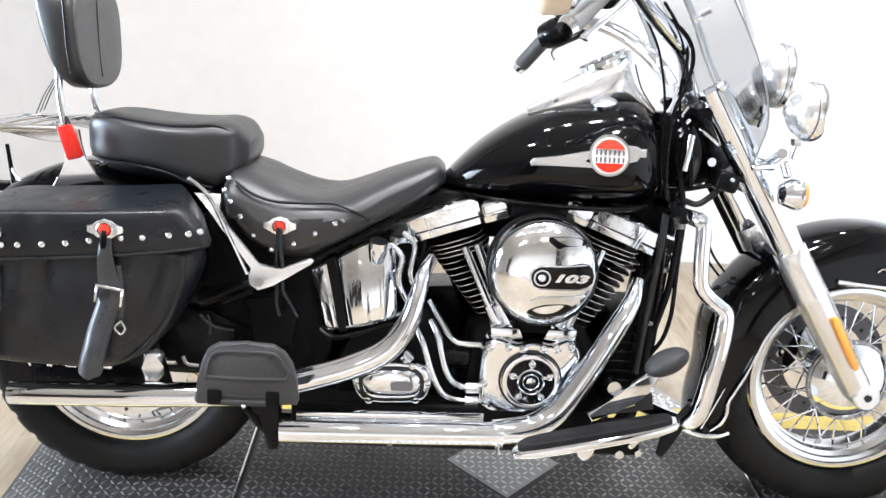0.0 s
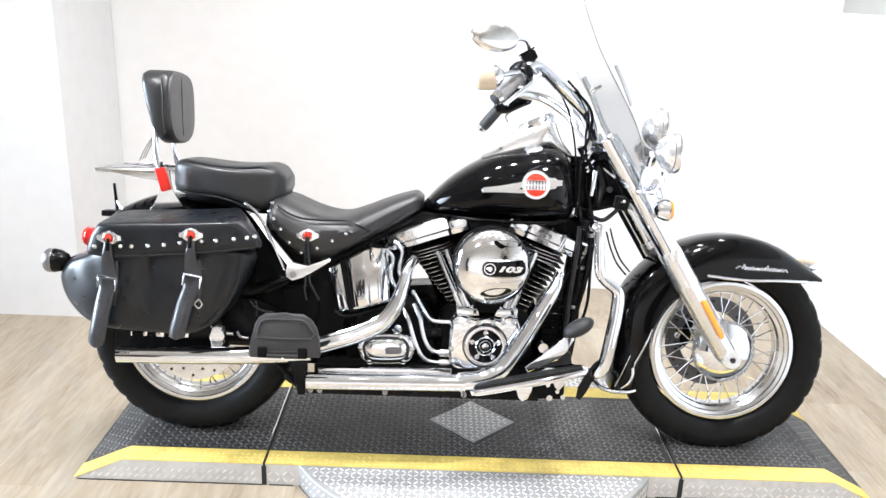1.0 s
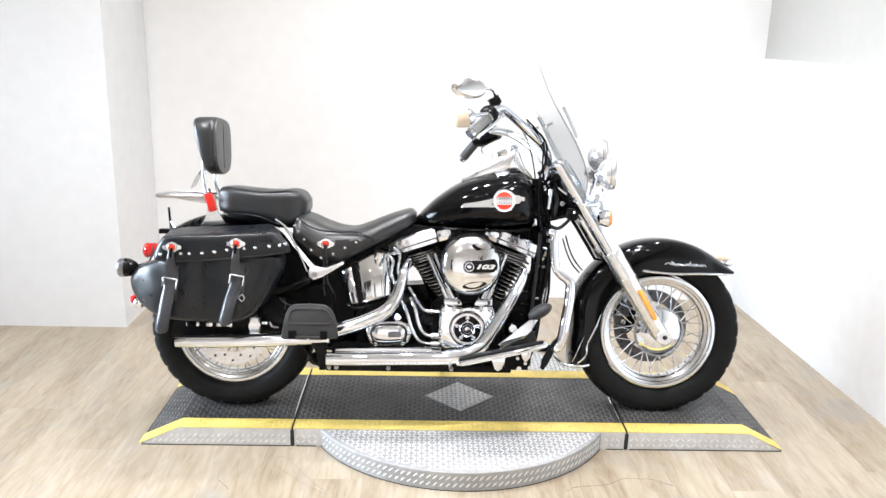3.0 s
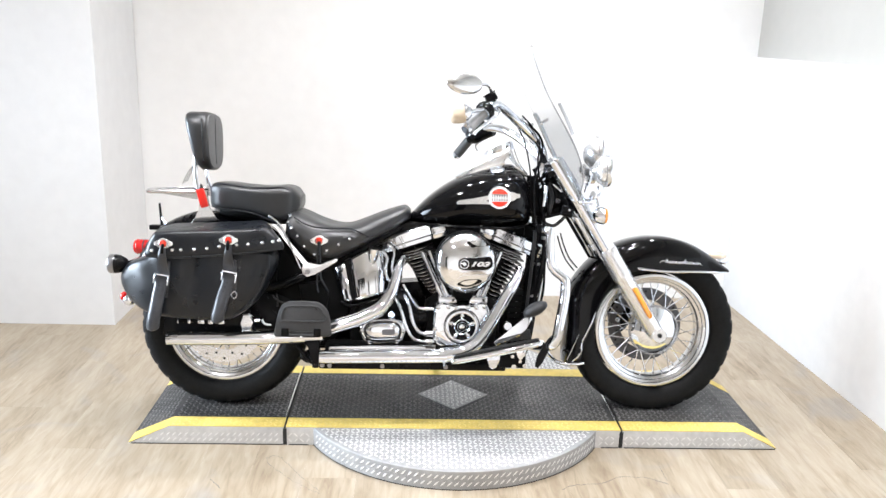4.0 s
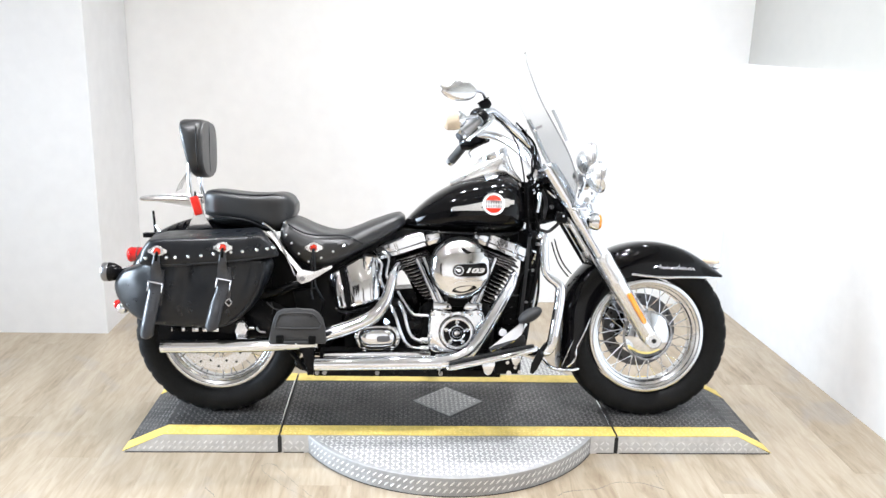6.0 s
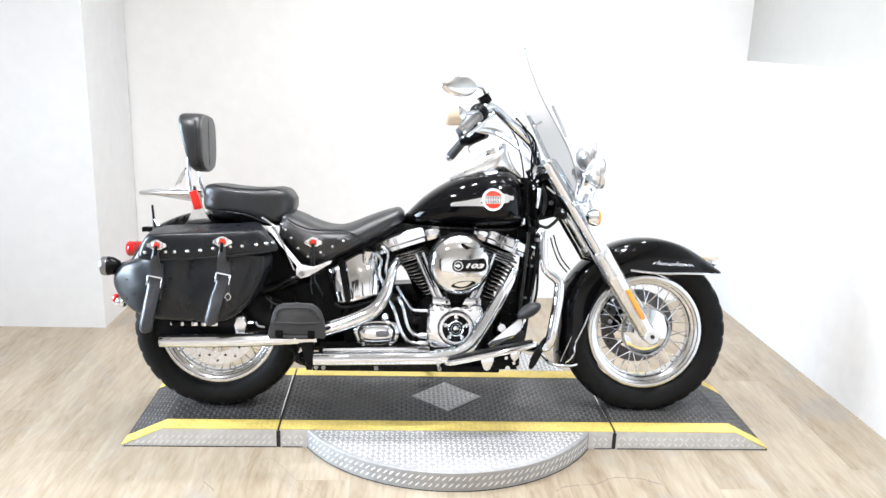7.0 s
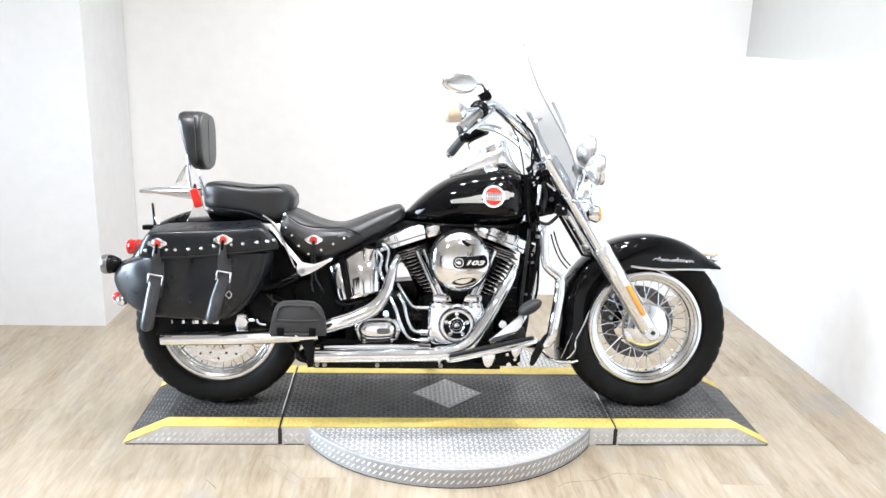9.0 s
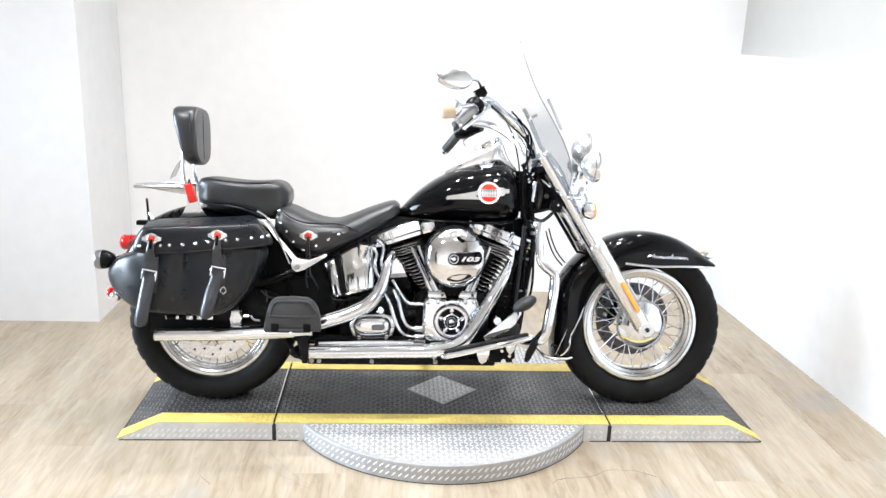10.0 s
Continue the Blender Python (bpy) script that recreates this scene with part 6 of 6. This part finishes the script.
# engine
case = hang("crankcase", pillow([(-0.05, 0.25), (-0.06, 0.36), (-0.03, 0.43), (0.08, 0.45), (0.19, 0.43), (0.22, 0.36), (0.20, 0.24), (0.08, 0.20)], [(-0.14, 0.9), (-0.12, 1.0), (0.12, 1.0), (0.14, 0.9)]), CRINKLE, None, "black engine crankcase")
hang("cam_cover", pillow([(-0.018, 0.27), (-0.030, 0.33), (-0.026, 0.405), (0.0, 0.427), (0.045, 0.418), (0.08, 0.424), (0.115, 0.418), (0.150, 0.43), (0.178, 0.40), (0.170, 0.34), (0.150, 0.29), (0.10, 0.262), (0.04, 0.262)], [(-0.13, 1.0), (-0.19, 1.0), (-0.200, 0.97), (-0.206, 0.90)], 4), WAVY, case, "chrome cam cover")
# black ring puts in the dark of the recess round the timer cover
hang("recess_shade_ring", lathe([(0.0615, -0.2), (0.0615, -0.2085), (0.066, -0.2085), (0.066, -0.2)], (0.075, 0, 0.342), "y", 44, close=True), GAP, case)
hang("timer_cover", lathe([(0.060, -0.19), (0.060, -0.212), (0.055, -0.214), (0.002, -0.214)], (0.075, 0, 0.342), "y", 48), BLACK, case, "round black timer cover with chrome rings")
for r0, r1 in ((0.0600, 0.0480), (0.0290, 0.0240), (0.0185, 0.0140)):
    hang("timer_ring", lathe([(r0, -0.212), (r0 - 0.0008, -0.2185), ((r0 + r1) / 2, -0.220), (r1 + 0.0008, -0.2185), (r1, -0.212)], (0.075, 0, 0.342), "y", 48, close=True), CHROME, case, "raised chrome ring")
for j in range(5):
    a = math.pi / 2 + 2 * math.pi * j / 5
    hang("cover_screw", lathe([(0.0072, -0.213), (0.0072, -0.219), (0.003, -0.221)], (0.075 + 0.0395 * math.cos(a), 0, 0.342 + 0.0395 * math.sin(a)), "y", 14), CHROME, case)
for j in range(5):
    a = math.pi / 2 + 2 * math.pi * j / 5
    hang("cover_spoke", turned(box(0.023, 0.050, -0.0035, 0.0035, -0.217, -0.212, 0.001, 1), Matrix.Translation((0.075, 0, 0.342)) @ Matrix.Rotation(-a, 4, "Y") @ Matrix(((1, 0, 0, 0), (0, 0, 1, 0), (0, 1, 0, 0), (0, 0, 0, 1)))), CHROME, case)
hang("centre_dot", lathe([(0.0095, -0.213), (0.0095, -0.219), (0.002, -0.2205)], (0.075, 0, 0.342), "y", 20), CHROME, case)
for x, z in ((-0.012, 0.41), (0.025, 0.412), (0.125, 0.412), (0.155, 0.415), (0.165, 0.36), (-0.022, 0.33), (-0.015, 0.29), (0.135, 0.285), (0.055, 0.408), (0.096, 0.41)):
    hang("case_bolt", lathe([(0.0085, -0.198), (0.0085, -0.209), (0.004, -0.212)], (x, 0, z), "y", 14), CHROME, case)


# foot of each rocker box and the way that it climbs, low outer end first
ROCKER = {1: (Vector((0.319, 0, 0.596)), Vector((-0.930, 0, 0.368))), -1: (Vector((-0.172, 0, 0.602)), Vector((0.947, 0, 0.320)))}
# centre lines of the barrel fins and of the head fins
BARREL = {1: ((0.186, 0.427), (0.282, 0.575)), -1: ((0.004, 0.427), (-0.092, 0.557))}
HEAD = {1: ((0.232, 0.582), (0.248, 0.609)), -1: ((-0.076, 0.580), (-0.092, 0.606))}


def cylinder_bank(base, top, lean):
    """A finned cylinder with its head and chrome rocker cover, leaning back or forward."""
    b, t = Vector(base), Vector(top)
    d = Vector((lean * math.sin(radians(18.5)), 0, math.cos(radians(18.5))))
    side = Vector((d.z, 0, -d.x))
    root = hang("cylinder", tube([b - d * 0.02, t], 0.056, 28, 1), BLACK, None, "finned black engine cylinder with bright fin edges")
    n = 16
    for i in range(n):
        head = i > 11
        (ax, az), (bx, bz) = HEAD[lean] if head else BARREL[lean]
        u = (i - 12) / 3 if head else i / 11
        c = Vector((ax + (bx - ax) * u, 0, az + (bz - az) * u))
        w = 0.066 if head else 0.028 + 0.0007 * i
        dep = 0.112 if head else 0.098
        rings = []
        for h, s in ((-0.0013, 0.985), (-0.0006, 1.0), (0.0006, 1.0), (0.0013, 0.985)):
            ring = []
            for j in range(28):
                a = 2 * math.pi * j / 28
                cu, cv = math.cos(a), math.sin(a)
                u = math.copysign(abs(cu) ** 0.55, cu) * w * s
                v = math.copysign(abs(cv) ** 0.55, cv) * dep * s
                ring.append(c + d * h + side * u + Vector((0, v, 0)))
            rings.append(ring)
        bm = loft(rings)
        bm.faces.ensure_lookup_table()
        for f in bm.faces:
            if len(f.verts) == 4:
                f.material_index = 1
        hang("fin", bm, CRINKLE, root, "", 30, SATIN)
    foot, along = ROCKER[lean]
    up = Vector((-along.z, 0, along.x)) if lean < 0 else Vector((along.z, 0, -along.x))

    def block(u0, u1, chamfer, layers):
        """A cast box along the head, in layers of (height, inset), with its outer corners cut."""
        plan = [(u0 - 0.060 * chamfer, -0.066), (u0, -0.116), (u0 + 0.006, -0.119), (u1 - 0.006, -0.119), (u1, -0.115), (u1, 0.115), (u0, 0.116), (u0 - 0.060 * chamfer, 0.066)]
        rings = []
        for v, inset in layers:
            ring = []
            for u, y in plan:
                s = inset if u < (u0 + u1) / 2 else -inset
                ring.append(foot + along * (u + s) + up * v + Vector((0, y - math.copysign(inset, y), 0)))
            rings.append(ring)
        return loft(rings)

    lower = hang("rocker_box", block(-0.008, 0.146, 1, [(0.0, 0.003), (0.002, 0.0), (0.014, 0.0), (0.016, 0.002)]), WAVY, root, "chrome rocker box", 30)
    hang("rocker_gasket", block(-0.004, 0.142, 1, [(0.0155, 0.003), (0.0185, 0.003)]), GAP, lower)
    hang("rocker_cover", block(-0.007, 0.145, 1, [(0.018, 0.002), (0.020, 0.0), (0.047, 0.0), (0.052, 0.003), (0.058, 0.014), (0.062, 0.040)]), WAVY, root, "chrome rocker cover", 30)
    hang("rocker_gap", block(0.1435, 0.1495, 0, [(0.002, 0.004), (0.046, 0.004)]), GAP, root)
    hang("rocker_tower", block(0.1485, 0.206, 0, [(-0.004, 0.006), (0.0, 0.001), (0.012, 0.0), (0.014, 0.0025), (0.017, 0.0025), (0.019, 0.0), (0.034, 0.001), (0.040, 0.006), (0.044, 0.018)]), WAVY, root, "chrome end of the rocker box", 30)
    for u, v in ((0.018, 0.044), (0.078, 0.046)):
        p = foot + along * u + up * v
        hang("rocker_bolt", turned(lathe([(0.0085, -0.004), (0.0085, 0.008), (0.005, 0.011), (0.001, 0.011)], (0, 0, 0), "z", 12), Matrix.Translation(p + Vector((0, -0.106, 0)))), STEEL, root)
    for u in (0.034, 0.041):
        a, b = foot + along * u + up * 0.001, foot + along * (u - 0.004) + up * 0.045
        hang("rocker_rib", tube([a + Vector((0, -0.119, 0)), b + Vector((0, -0.118, 0))], 0.0022, 8, 1), CHROME, root)
    return root


cylinder_bank((0.004, 0.0, 0.420), (-0.082, 0, 0.600), -1)
cylinder_bank((0.156, 0.0, 0.420), (0.246, 0, 0.600), 1)
for x0, z0, x1, z1 in ((0.014, 0.42, -0.072, 0.600), (0.034, 0.42, -0.046, 0.607), (0.122, 0.42, 0.192, 0.607), (0.142, 0.42, 0.216, 0.606)):
    tub = hang("pushrod_tube", tube([(x0, -0.155, z0), (x0 + (x1 - x0) * 0.35, -0.15, z0 + (z1 - z0) * 0.35), (x0 + (x1 - x0) * 0.36, -0.15, z0 + (z1 - z0) * 0.36), (x1, -0.13, z1)], [0.0115, 0.0115, 0.0085, 0.0085], 14, 1), CHROME, None, "chrome pushrod tube")
for x in (0.024, 0.132):
    lean = -1 if x < 0.08 else 1
    hang("lifter_block", slab([(x - 0.034, 0.418 + 0.006 * lean), (x + 0.034, 0.418 - 0.006 * lean), (x + 0.030 + lean * 0.006, 0.446), (x - 0.030 + lean * 0.006, 0.446)], -0.186, -0.12, 0.005), CHROME)
hang("black_block", slab([(0.045, 0.43), (0.115, 0.43), (0.12, 0.48), (0.04, 0.48)], -0.17, -0.08, 0.006), CRINKLE)

AC = (0.083, 0, 0.575)
air = hang("air_cleaner", lathe([(0.100, -0.13), (0.112, -0.16), (0.1125, -0.185), (0.109, -0.190)], AC, "y", 64), CRINKLE, None, "round chrome air cleaner cover with a black number plate")
hang("cover", lathe([(0.109, -0.188), (0.1085, -0.215), (0.104, -0.228), (0.092, -0.239), (0.065, -0.247), (0.03, -0.251), (0.004, -0.252)], AC, "y", 72), WAVY, air, "domed polished chrome cover")
hang("cover_groove", lathe([(0.1052, -0.2245), (0.1052, -0.2275), (0.1072, -0.2265), (0.1085, -0.2215)], AC, "y", 72, close=True), GAP, air, "black groove round the dome")
plate = [(0.075 + 0.0225 * math.cos(radians(a)), AC[2] + 0.0225 * math.sin(radians(a))) for a in range(90, 271, 12)]
plate += [(0.110, 0.5525), (0.150, 0.554), (0.166, 0.559), (0.175, 0.568), (0.177, 0.582), (0.173, 0.596), (0.164, 0.6045), (0.135, 0.6005), (0.105, 0.598)]
hang("number_plate", slab(plate, -0.2535, -0.244, 0.0012), PAINT, air, "gloss black number plate with bright figures")
hang("plate_rim", tube([(x, -0.2525, z) for x, z in plate] + [(plate[0][0], -0.2525, plate[0][1])], 0.0016, 8, 1), CHROME, air)
hang("cover_screw", lathe([(0.0075, -0.2535), (0.0075, -0.2575), (0.006, -0.259), (0.005, -0.2565), (0.002, -0.2565)], (AC[0] - 0.008, 0, AC[2]), "y", 24), CHROME, air, "chrome centre screw")
hang("screw_ring", lathe([(0.0165, -0.2525), (0.0165, -0.2562), (0.0138, -0.2562), (0.0138, -0.2525)], (AC[0] - 0.008, 0, AC[2]), "y", 28, close=True), CHROME, air)
txt = bpy.data.curves.new("figures", "FONT")
txt.body, txt.size, txt.extrude, txt.align_x, txt.align_y, txt.shear, txt.offset = "103", 0.030, 0.0012, "CENTER", "CENTER", 0.3, 0.0014
txt.materials.append(NICKEL)
ink = txt.copy()
ink.offset, ink.extrude = -0.0006, 0.0016
ink.materials.clear()
ink.materials.append(TEXTGREY)
tob = new("figures", txt)
tob.parent = air
tob.matrix_local = Matrix.Translation((AC[0] + 0.045, -0.2548, AC[2])) @ Matrix.Rotation(radians(90), 4, "X") @ Matrix.Diagonal((1.5, 0.72, 1, 1))
tagged(tob, "raised chrome figures")
iob = new("figure_faces", ink)
iob.parent = air
iob.matrix_local = tob.matrix_local.copy()
tagged(iob, "dark inlay of the figures")


def on_cover(outline, out):
    """A plate that follows the dome of the air cleaner cover."""
    ring = [(p.x, p.y) for p in closed_spline([(x, z, 0) for x, z in outline], 4)]
    dome = lambda x, z: -float(np.interp(math.hypot(x - AC[0], z - AC[2]), (0, 0.03, 0.065, 0.092, 0.104, 0.1085), (0.252, 0.251, 0.247, 0.239, 0.228, 0.215)))
    return loft([[Vector((x, dome(x, z) + 0.006, z)) for x, z in ring], [Vector((x, dome(x, z) - out, z)) for x, z in ring]])


# black patches and a raised chrome strip on the dome
for outline in ([(0.051, 0.500), (0.080, 0.517), (0.126, 0.520), (0.140, 0.512), (0.118, 0.500), (0.083, 0.492)], [(0.082, 0.652), (0.115, 0.656), (0.150, 0.651), (0.160, 0.640), (0.118, 0.637), (0.102, 0.633)]):
    hang("cover_patch", on_cover(outline, 0.0012), PAINT, air, "black flame-shaped patch on the cover")
hang("cover_strip", on_cover([(0.056, 0.521), (0.072, 0.534), (0.124, 0.537), (0.166, 0.538), (0.128, 0.525), (0.080, 0.520)], 0.0035), CHROME, air)
hang("intake_bracket", slab([(0.02, 0.69), (0.14, 0.69), (0.135, 0.66), (0.03, 0.66)], -0.13, -0.10, 0.006), BLACK)

# oil tank, transmission and lines
strips = []
lowline, topline = spline([(-0.364, 0.417, 0), (-0.312, 0.428, 0), (-0.25, 0.443, 0), (-0.200, 0.456, 0)], 12), spline([(-0.407, 0.531, 0), (-0.345, 0.567, 0), (-0.27, 0.606, 0), (-0.204, 0.604, 0)], 12)
for i, (a, b) in enumerate(zip(lowline, topline)):
    u = i / (len(lowline) - 1)
    y = float(np.interp(u, (0, 0.05, 0.15, 0.24, 0.27, 0.37, 0.40, 0.58, 0.62, 0.74, 0.78, 0.92, 1), (-0.122, -0.146, -0.163, -0.168, -0.163, -0.165, -0.172, -0.177, -0.174, -0.173, -0.176, -0.160, -0.130)))
    c0, c1 = Vector((a.x, y - 0.002, a.y)), Vector((b.x, y + 0.034, b.y))
    lift = (c1 - c0).normalized() * 0.008
    strips.append([Vector((a.x, 0.10, a.y)), c0, c0 + lift * 0.3 + Vector((0, -0.007, 0)), c0 + lift + Vector((0, -0.010, 0)), c1 - lift + Vector((0, -0.010, 0)), c1 - lift * 0.3 + Vector((0, -0.007, 0)), c1, Vector((b.x, 0.10, b.y))])
oil = hang("oil_tank", loft(strips), TANKCHROME, None, "polished chrome oil tank", 50)
hang("tank_lip", tube([(p.x, -0.132 - 0.050 * math.sin(math.pi * (0.06 + 0.88 * k / (len(lowline) - 1))) ** 0.6, p.y + 0.002) for k, p in enumerate(lowline)], 0.0035, 8, 1), CHROME, oil)
# black strip draws a dark reflected streak on the oil tank
streak_rows = []
for i in range(10, 14):
    a, b = lowline[i], topline[i]
    streak_rows.append([Vector((a.x, -0.184, a.y - 0.003)), Vector((b.x, -0.148, b.y + 0.003)), Vector((b.x, -0.10, b.y + 0.004)), Vector((a.x, -0.10, a.y - 0.004))])
hang("tank_streak", loft(streak_rows), CRINKLE, oil, "black strip that stands for a dark reflection on the oil tank")
hang("oil_cap", tube([(-0.252, -0.17, 0.575), (-0.249, -0.178, 0.60), (-0.247, -0.182, 0.617)], [0.016, 0.020, 0.019], 20, 3), CHROME, oil, "chrome oil filler cap")
hang("tank_hose", tube([(-0.22, -0.15, 0.60), (-0.20, -0.16, 0.58), (-0.205, -0.16, 0.53), (-0.185, -0.15, 0.48)], 0.006, 10), CHROME, oil)
hang("tank_hose", tube([(-0.20, -0.13, 0.625), (-0.175, -0.14, 0.60), (-0.182, -0.14, 0.54), (-0.165, -0.13, 0.49)], 0.006, 10), CHROME, oil)
hang("tank_hose", tube([(-0.175, -0.10, 0.63), (-0.155, -0.11, 0.60), (-0.165, -0.11, 0.55), (-0.15, -0.10, 0.50)], 0.007, 10), BLACK, oil)
hang("tank_bracket", tube([(-0.365, -0.165, 0.418), (-0.34, -0.17, 0.405), (-0.29, -0.16, 0.412), (-0.22, -0.14, 0.43)], 0.007, 10), BLACK, oil)
gear = hang("gearbox", pillow([(-0.32, 0.24), (-0.33, 0.34), (-0.28, 0.42), (-0.16, 0.43), (-0.08, 0.38), (-0.08, 0.26), (-0.18, 0.225)], [(-0.13, 0.95), (-0.11, 1.0), (0.12, 1.0), (0.14, 0.95)]), CRINKLE, None, "black gearbox with a chrome end cover")
OCT = [(-0.292, 0.302), (-0.292, 0.334), (-0.262, 0.358), (-0.165, 0.361), (-0.132, 0.338), (-0.130, 0.300), (-0.152, 0.274), (-0.265, 0.270)]
hang("end_cover", pillow(OCT, [(-0.12, 1.0), (-0.176, 1.0), (-0.184, 0.97), (-0.1885, 0.92), (-0.1895, 0.86)], 3), WAVY, gear, "chrome gearbox end cover")
hang("cover_groove", pillow([(x * 0.82 - 0.0380, z * 0.82 + 0.0569) for x, z in OCT], [(-0.186, 1.0), (-0.1908, 1.0), (-0.1912, 0.96)], 3), GAP, gear, "dark groove in the cover")
hang("cover_band", pillow([(x * 0.74 - 0.0549, z * 0.70 + 0.0948) for x, z in OCT], [(-0.188, 1.0), (-0.196, 0.97), (-0.200, 0.88), (-0.2025, 0.6)], 3), CHROME, gear, "domed chrome centre of the cover")
hang("cover_recess", pillow([(-0.212, 0.311), (-0.210, 0.324), (-0.172, 0.326), (-0.166, 0.316), (-0.172, 0.306), (-0.208, 0.305)], [(-0.196, 1.0), (-0.2032, 1.0), (-0.2036, 0.9)], 3), TEXTGREY, gear, "dark recess in the cover")
for x, z in ((-0.285, 0.318), (-0.255, 0.352), (-0.17, 0.354), (-0.138, 0.318), (-0.16, 0.280), (-0.258, 0.276)):
    hang("cover_bolt", lathe([(0.008, -0.18), (0.008, -0.19), (0.004, -0.192)], (x, 0, z), "y", 12), CHROME, gear)
hang("filler_plug", tube([(-0.183, -0.185, 0.372), (-0.178, -0.192, 0.378)], [0.014, 0.012], 16, 1), CHROME, gear, "chrome filler plug")
hang("oil_line", tube([(-0.170, -0.14, 0.43), (-0.150, -0.165, 0.40), (-0.128, -0.17, 0.335), (-0.105, -0.172, 0.292), (-0.075, -0.17, 0.276), (-0.02, -0.17, 0.274)], 0.0075, 12), CHROME, None, "braided chrome oil line")
hang("oil_line", tube([(-0.135, -0.14, 0.44), (-0.118, -0.16, 0.41), (-0.102, -0.165, 0.35), (-0.085, -0.167, 0.318), (-0.06, -0.167, 0.305), (-0.02, -0.167, 0.304)], 0.0075, 12), CHROME, None, "braided chrome oil line")
hang("oil_line", tube([(-0.14, -0.11, 0.475), (-0.11, -0.13, 0.43), (-0.085, -0.14, 0.398), (-0.06, -0.145, 0.393), (-0.02, -0.15, 0.394)], 0.007, 12), CHROME, None, "chrome oil line")
for z in (0.274, 0.304):
    hang("line_fitting", tube([(-0.055, -0.17, z), (-0.028, -0.17, z)], 0.012, 6, 1), SATIN)
hang("primary_case", pillow([(-0.43, 0.20), (-0.46, 0.29), (-0.40, 0.40), (-0.25, 0.45), (0.08, 0.47), (0.24, 0.42), (0.29, 0.31), (0.24, 0.205), (0.0, 0.175)], [(0.04, 1.0), (0.15, 1.0), (0.165, 0.97), (0.17, 0.88)]), BLACK, None, "black primary drive case on the far side")
starter = hang("starter_motor", tube([(-0.105, -0.10, 0.352), (-0.028, -0.10, 0.352)], 0.036, 24, 1), BLACK, None, "black starter motor")
hang("starter_end", tube([(-0.108, -0.10, 0.352), (-0.098, -0.10, 0.352)], 0.014, 14, 1), CHROME, starter)

# stand on the far side
hang("side_stand", tube([(0.06, 0.13, 0.19), (0.03, 0.22, 0.13), (0.0, 0.30, 0.062), (-0.01, 0.33, 0.058)], [0.013, 0.012, 0.011, 0.012], 12), BLACK, None, "black side stand on the far side")

# ---- floor boards ----
BW, BL = 0.18, 1.22
plank_mesh = None
for i in range(38):
    shift_y = (i * 0.37) % 1.0 * BL
    for j in range(9):
        x0 = -4.4 + i * BW
        y0, y1 = -6.8 + shift_y + j * BL, -6.8 + shift_y + (j + 1) * BL
        y0, y1 = max(y0, -5.6), min(y1, 1.5)
        if y1 - y0 < 0.03 or x0 > 2.05:
            continue
        if plank_mesh is None:
            first = part("plank", box(-BW / 2 + 0.00015, BW / 2 - 0.00015, -BL / 2 + 0.00015, BL / 2 - 0.00015, -0.004, 0.0, 0.0002, 1), PLANK, floor)
            plank_mesh = first
            ob = first
        else:
            ob = new("plank", plank_mesh.data)
            ob.parent = floor
        ob.location, ob.scale = (x0 + BW / 2, (y0 + y1) / 2, GZ), (1, (y1 - y0) / BL, 1)

# cracks and scratches in the boards
for marks, r in (([(0.435, -0.589), (0.476, -0.564), (0.569, -0.549), (0.661, -0.504), (0.705, -0.511), (0.743, -0.511), (0.804, -0.551)], 0.0011),
                 ([(0.814, -0.394), (0.811, -0.465), (0.807, -0.529)], 0.0007), ([(-0.582, -0.397), (-0.540, -0.388), (-0.469, -0.491), (-0.414, -0.560), (-0.373, -0.611)], 0.0006),
                 ([(-0.582, -0.397), (-0.560, -0.447), (-0.491, -0.528), (-0.427, -0.584), (-0.371, -0.625)], 0.0006), ([(-0.742, -0.544), (-0.723, -0.565), (-0.703, -0.596)], 0.0016)):
    rng = random.Random(7)
    line = [(p.x + rng.uniform(-0.003, 0.003), p.y + rng.uniform(-0.003, 0.003), GZ) for p in spline([(x, y, 0) for x, y in marks], 5)]
    part("crack", tube(line, [r * rng.uniform(0.4, 1.4) for _ in line], 6, 1), CRACKED, floor, "thin dark crack in the boards")
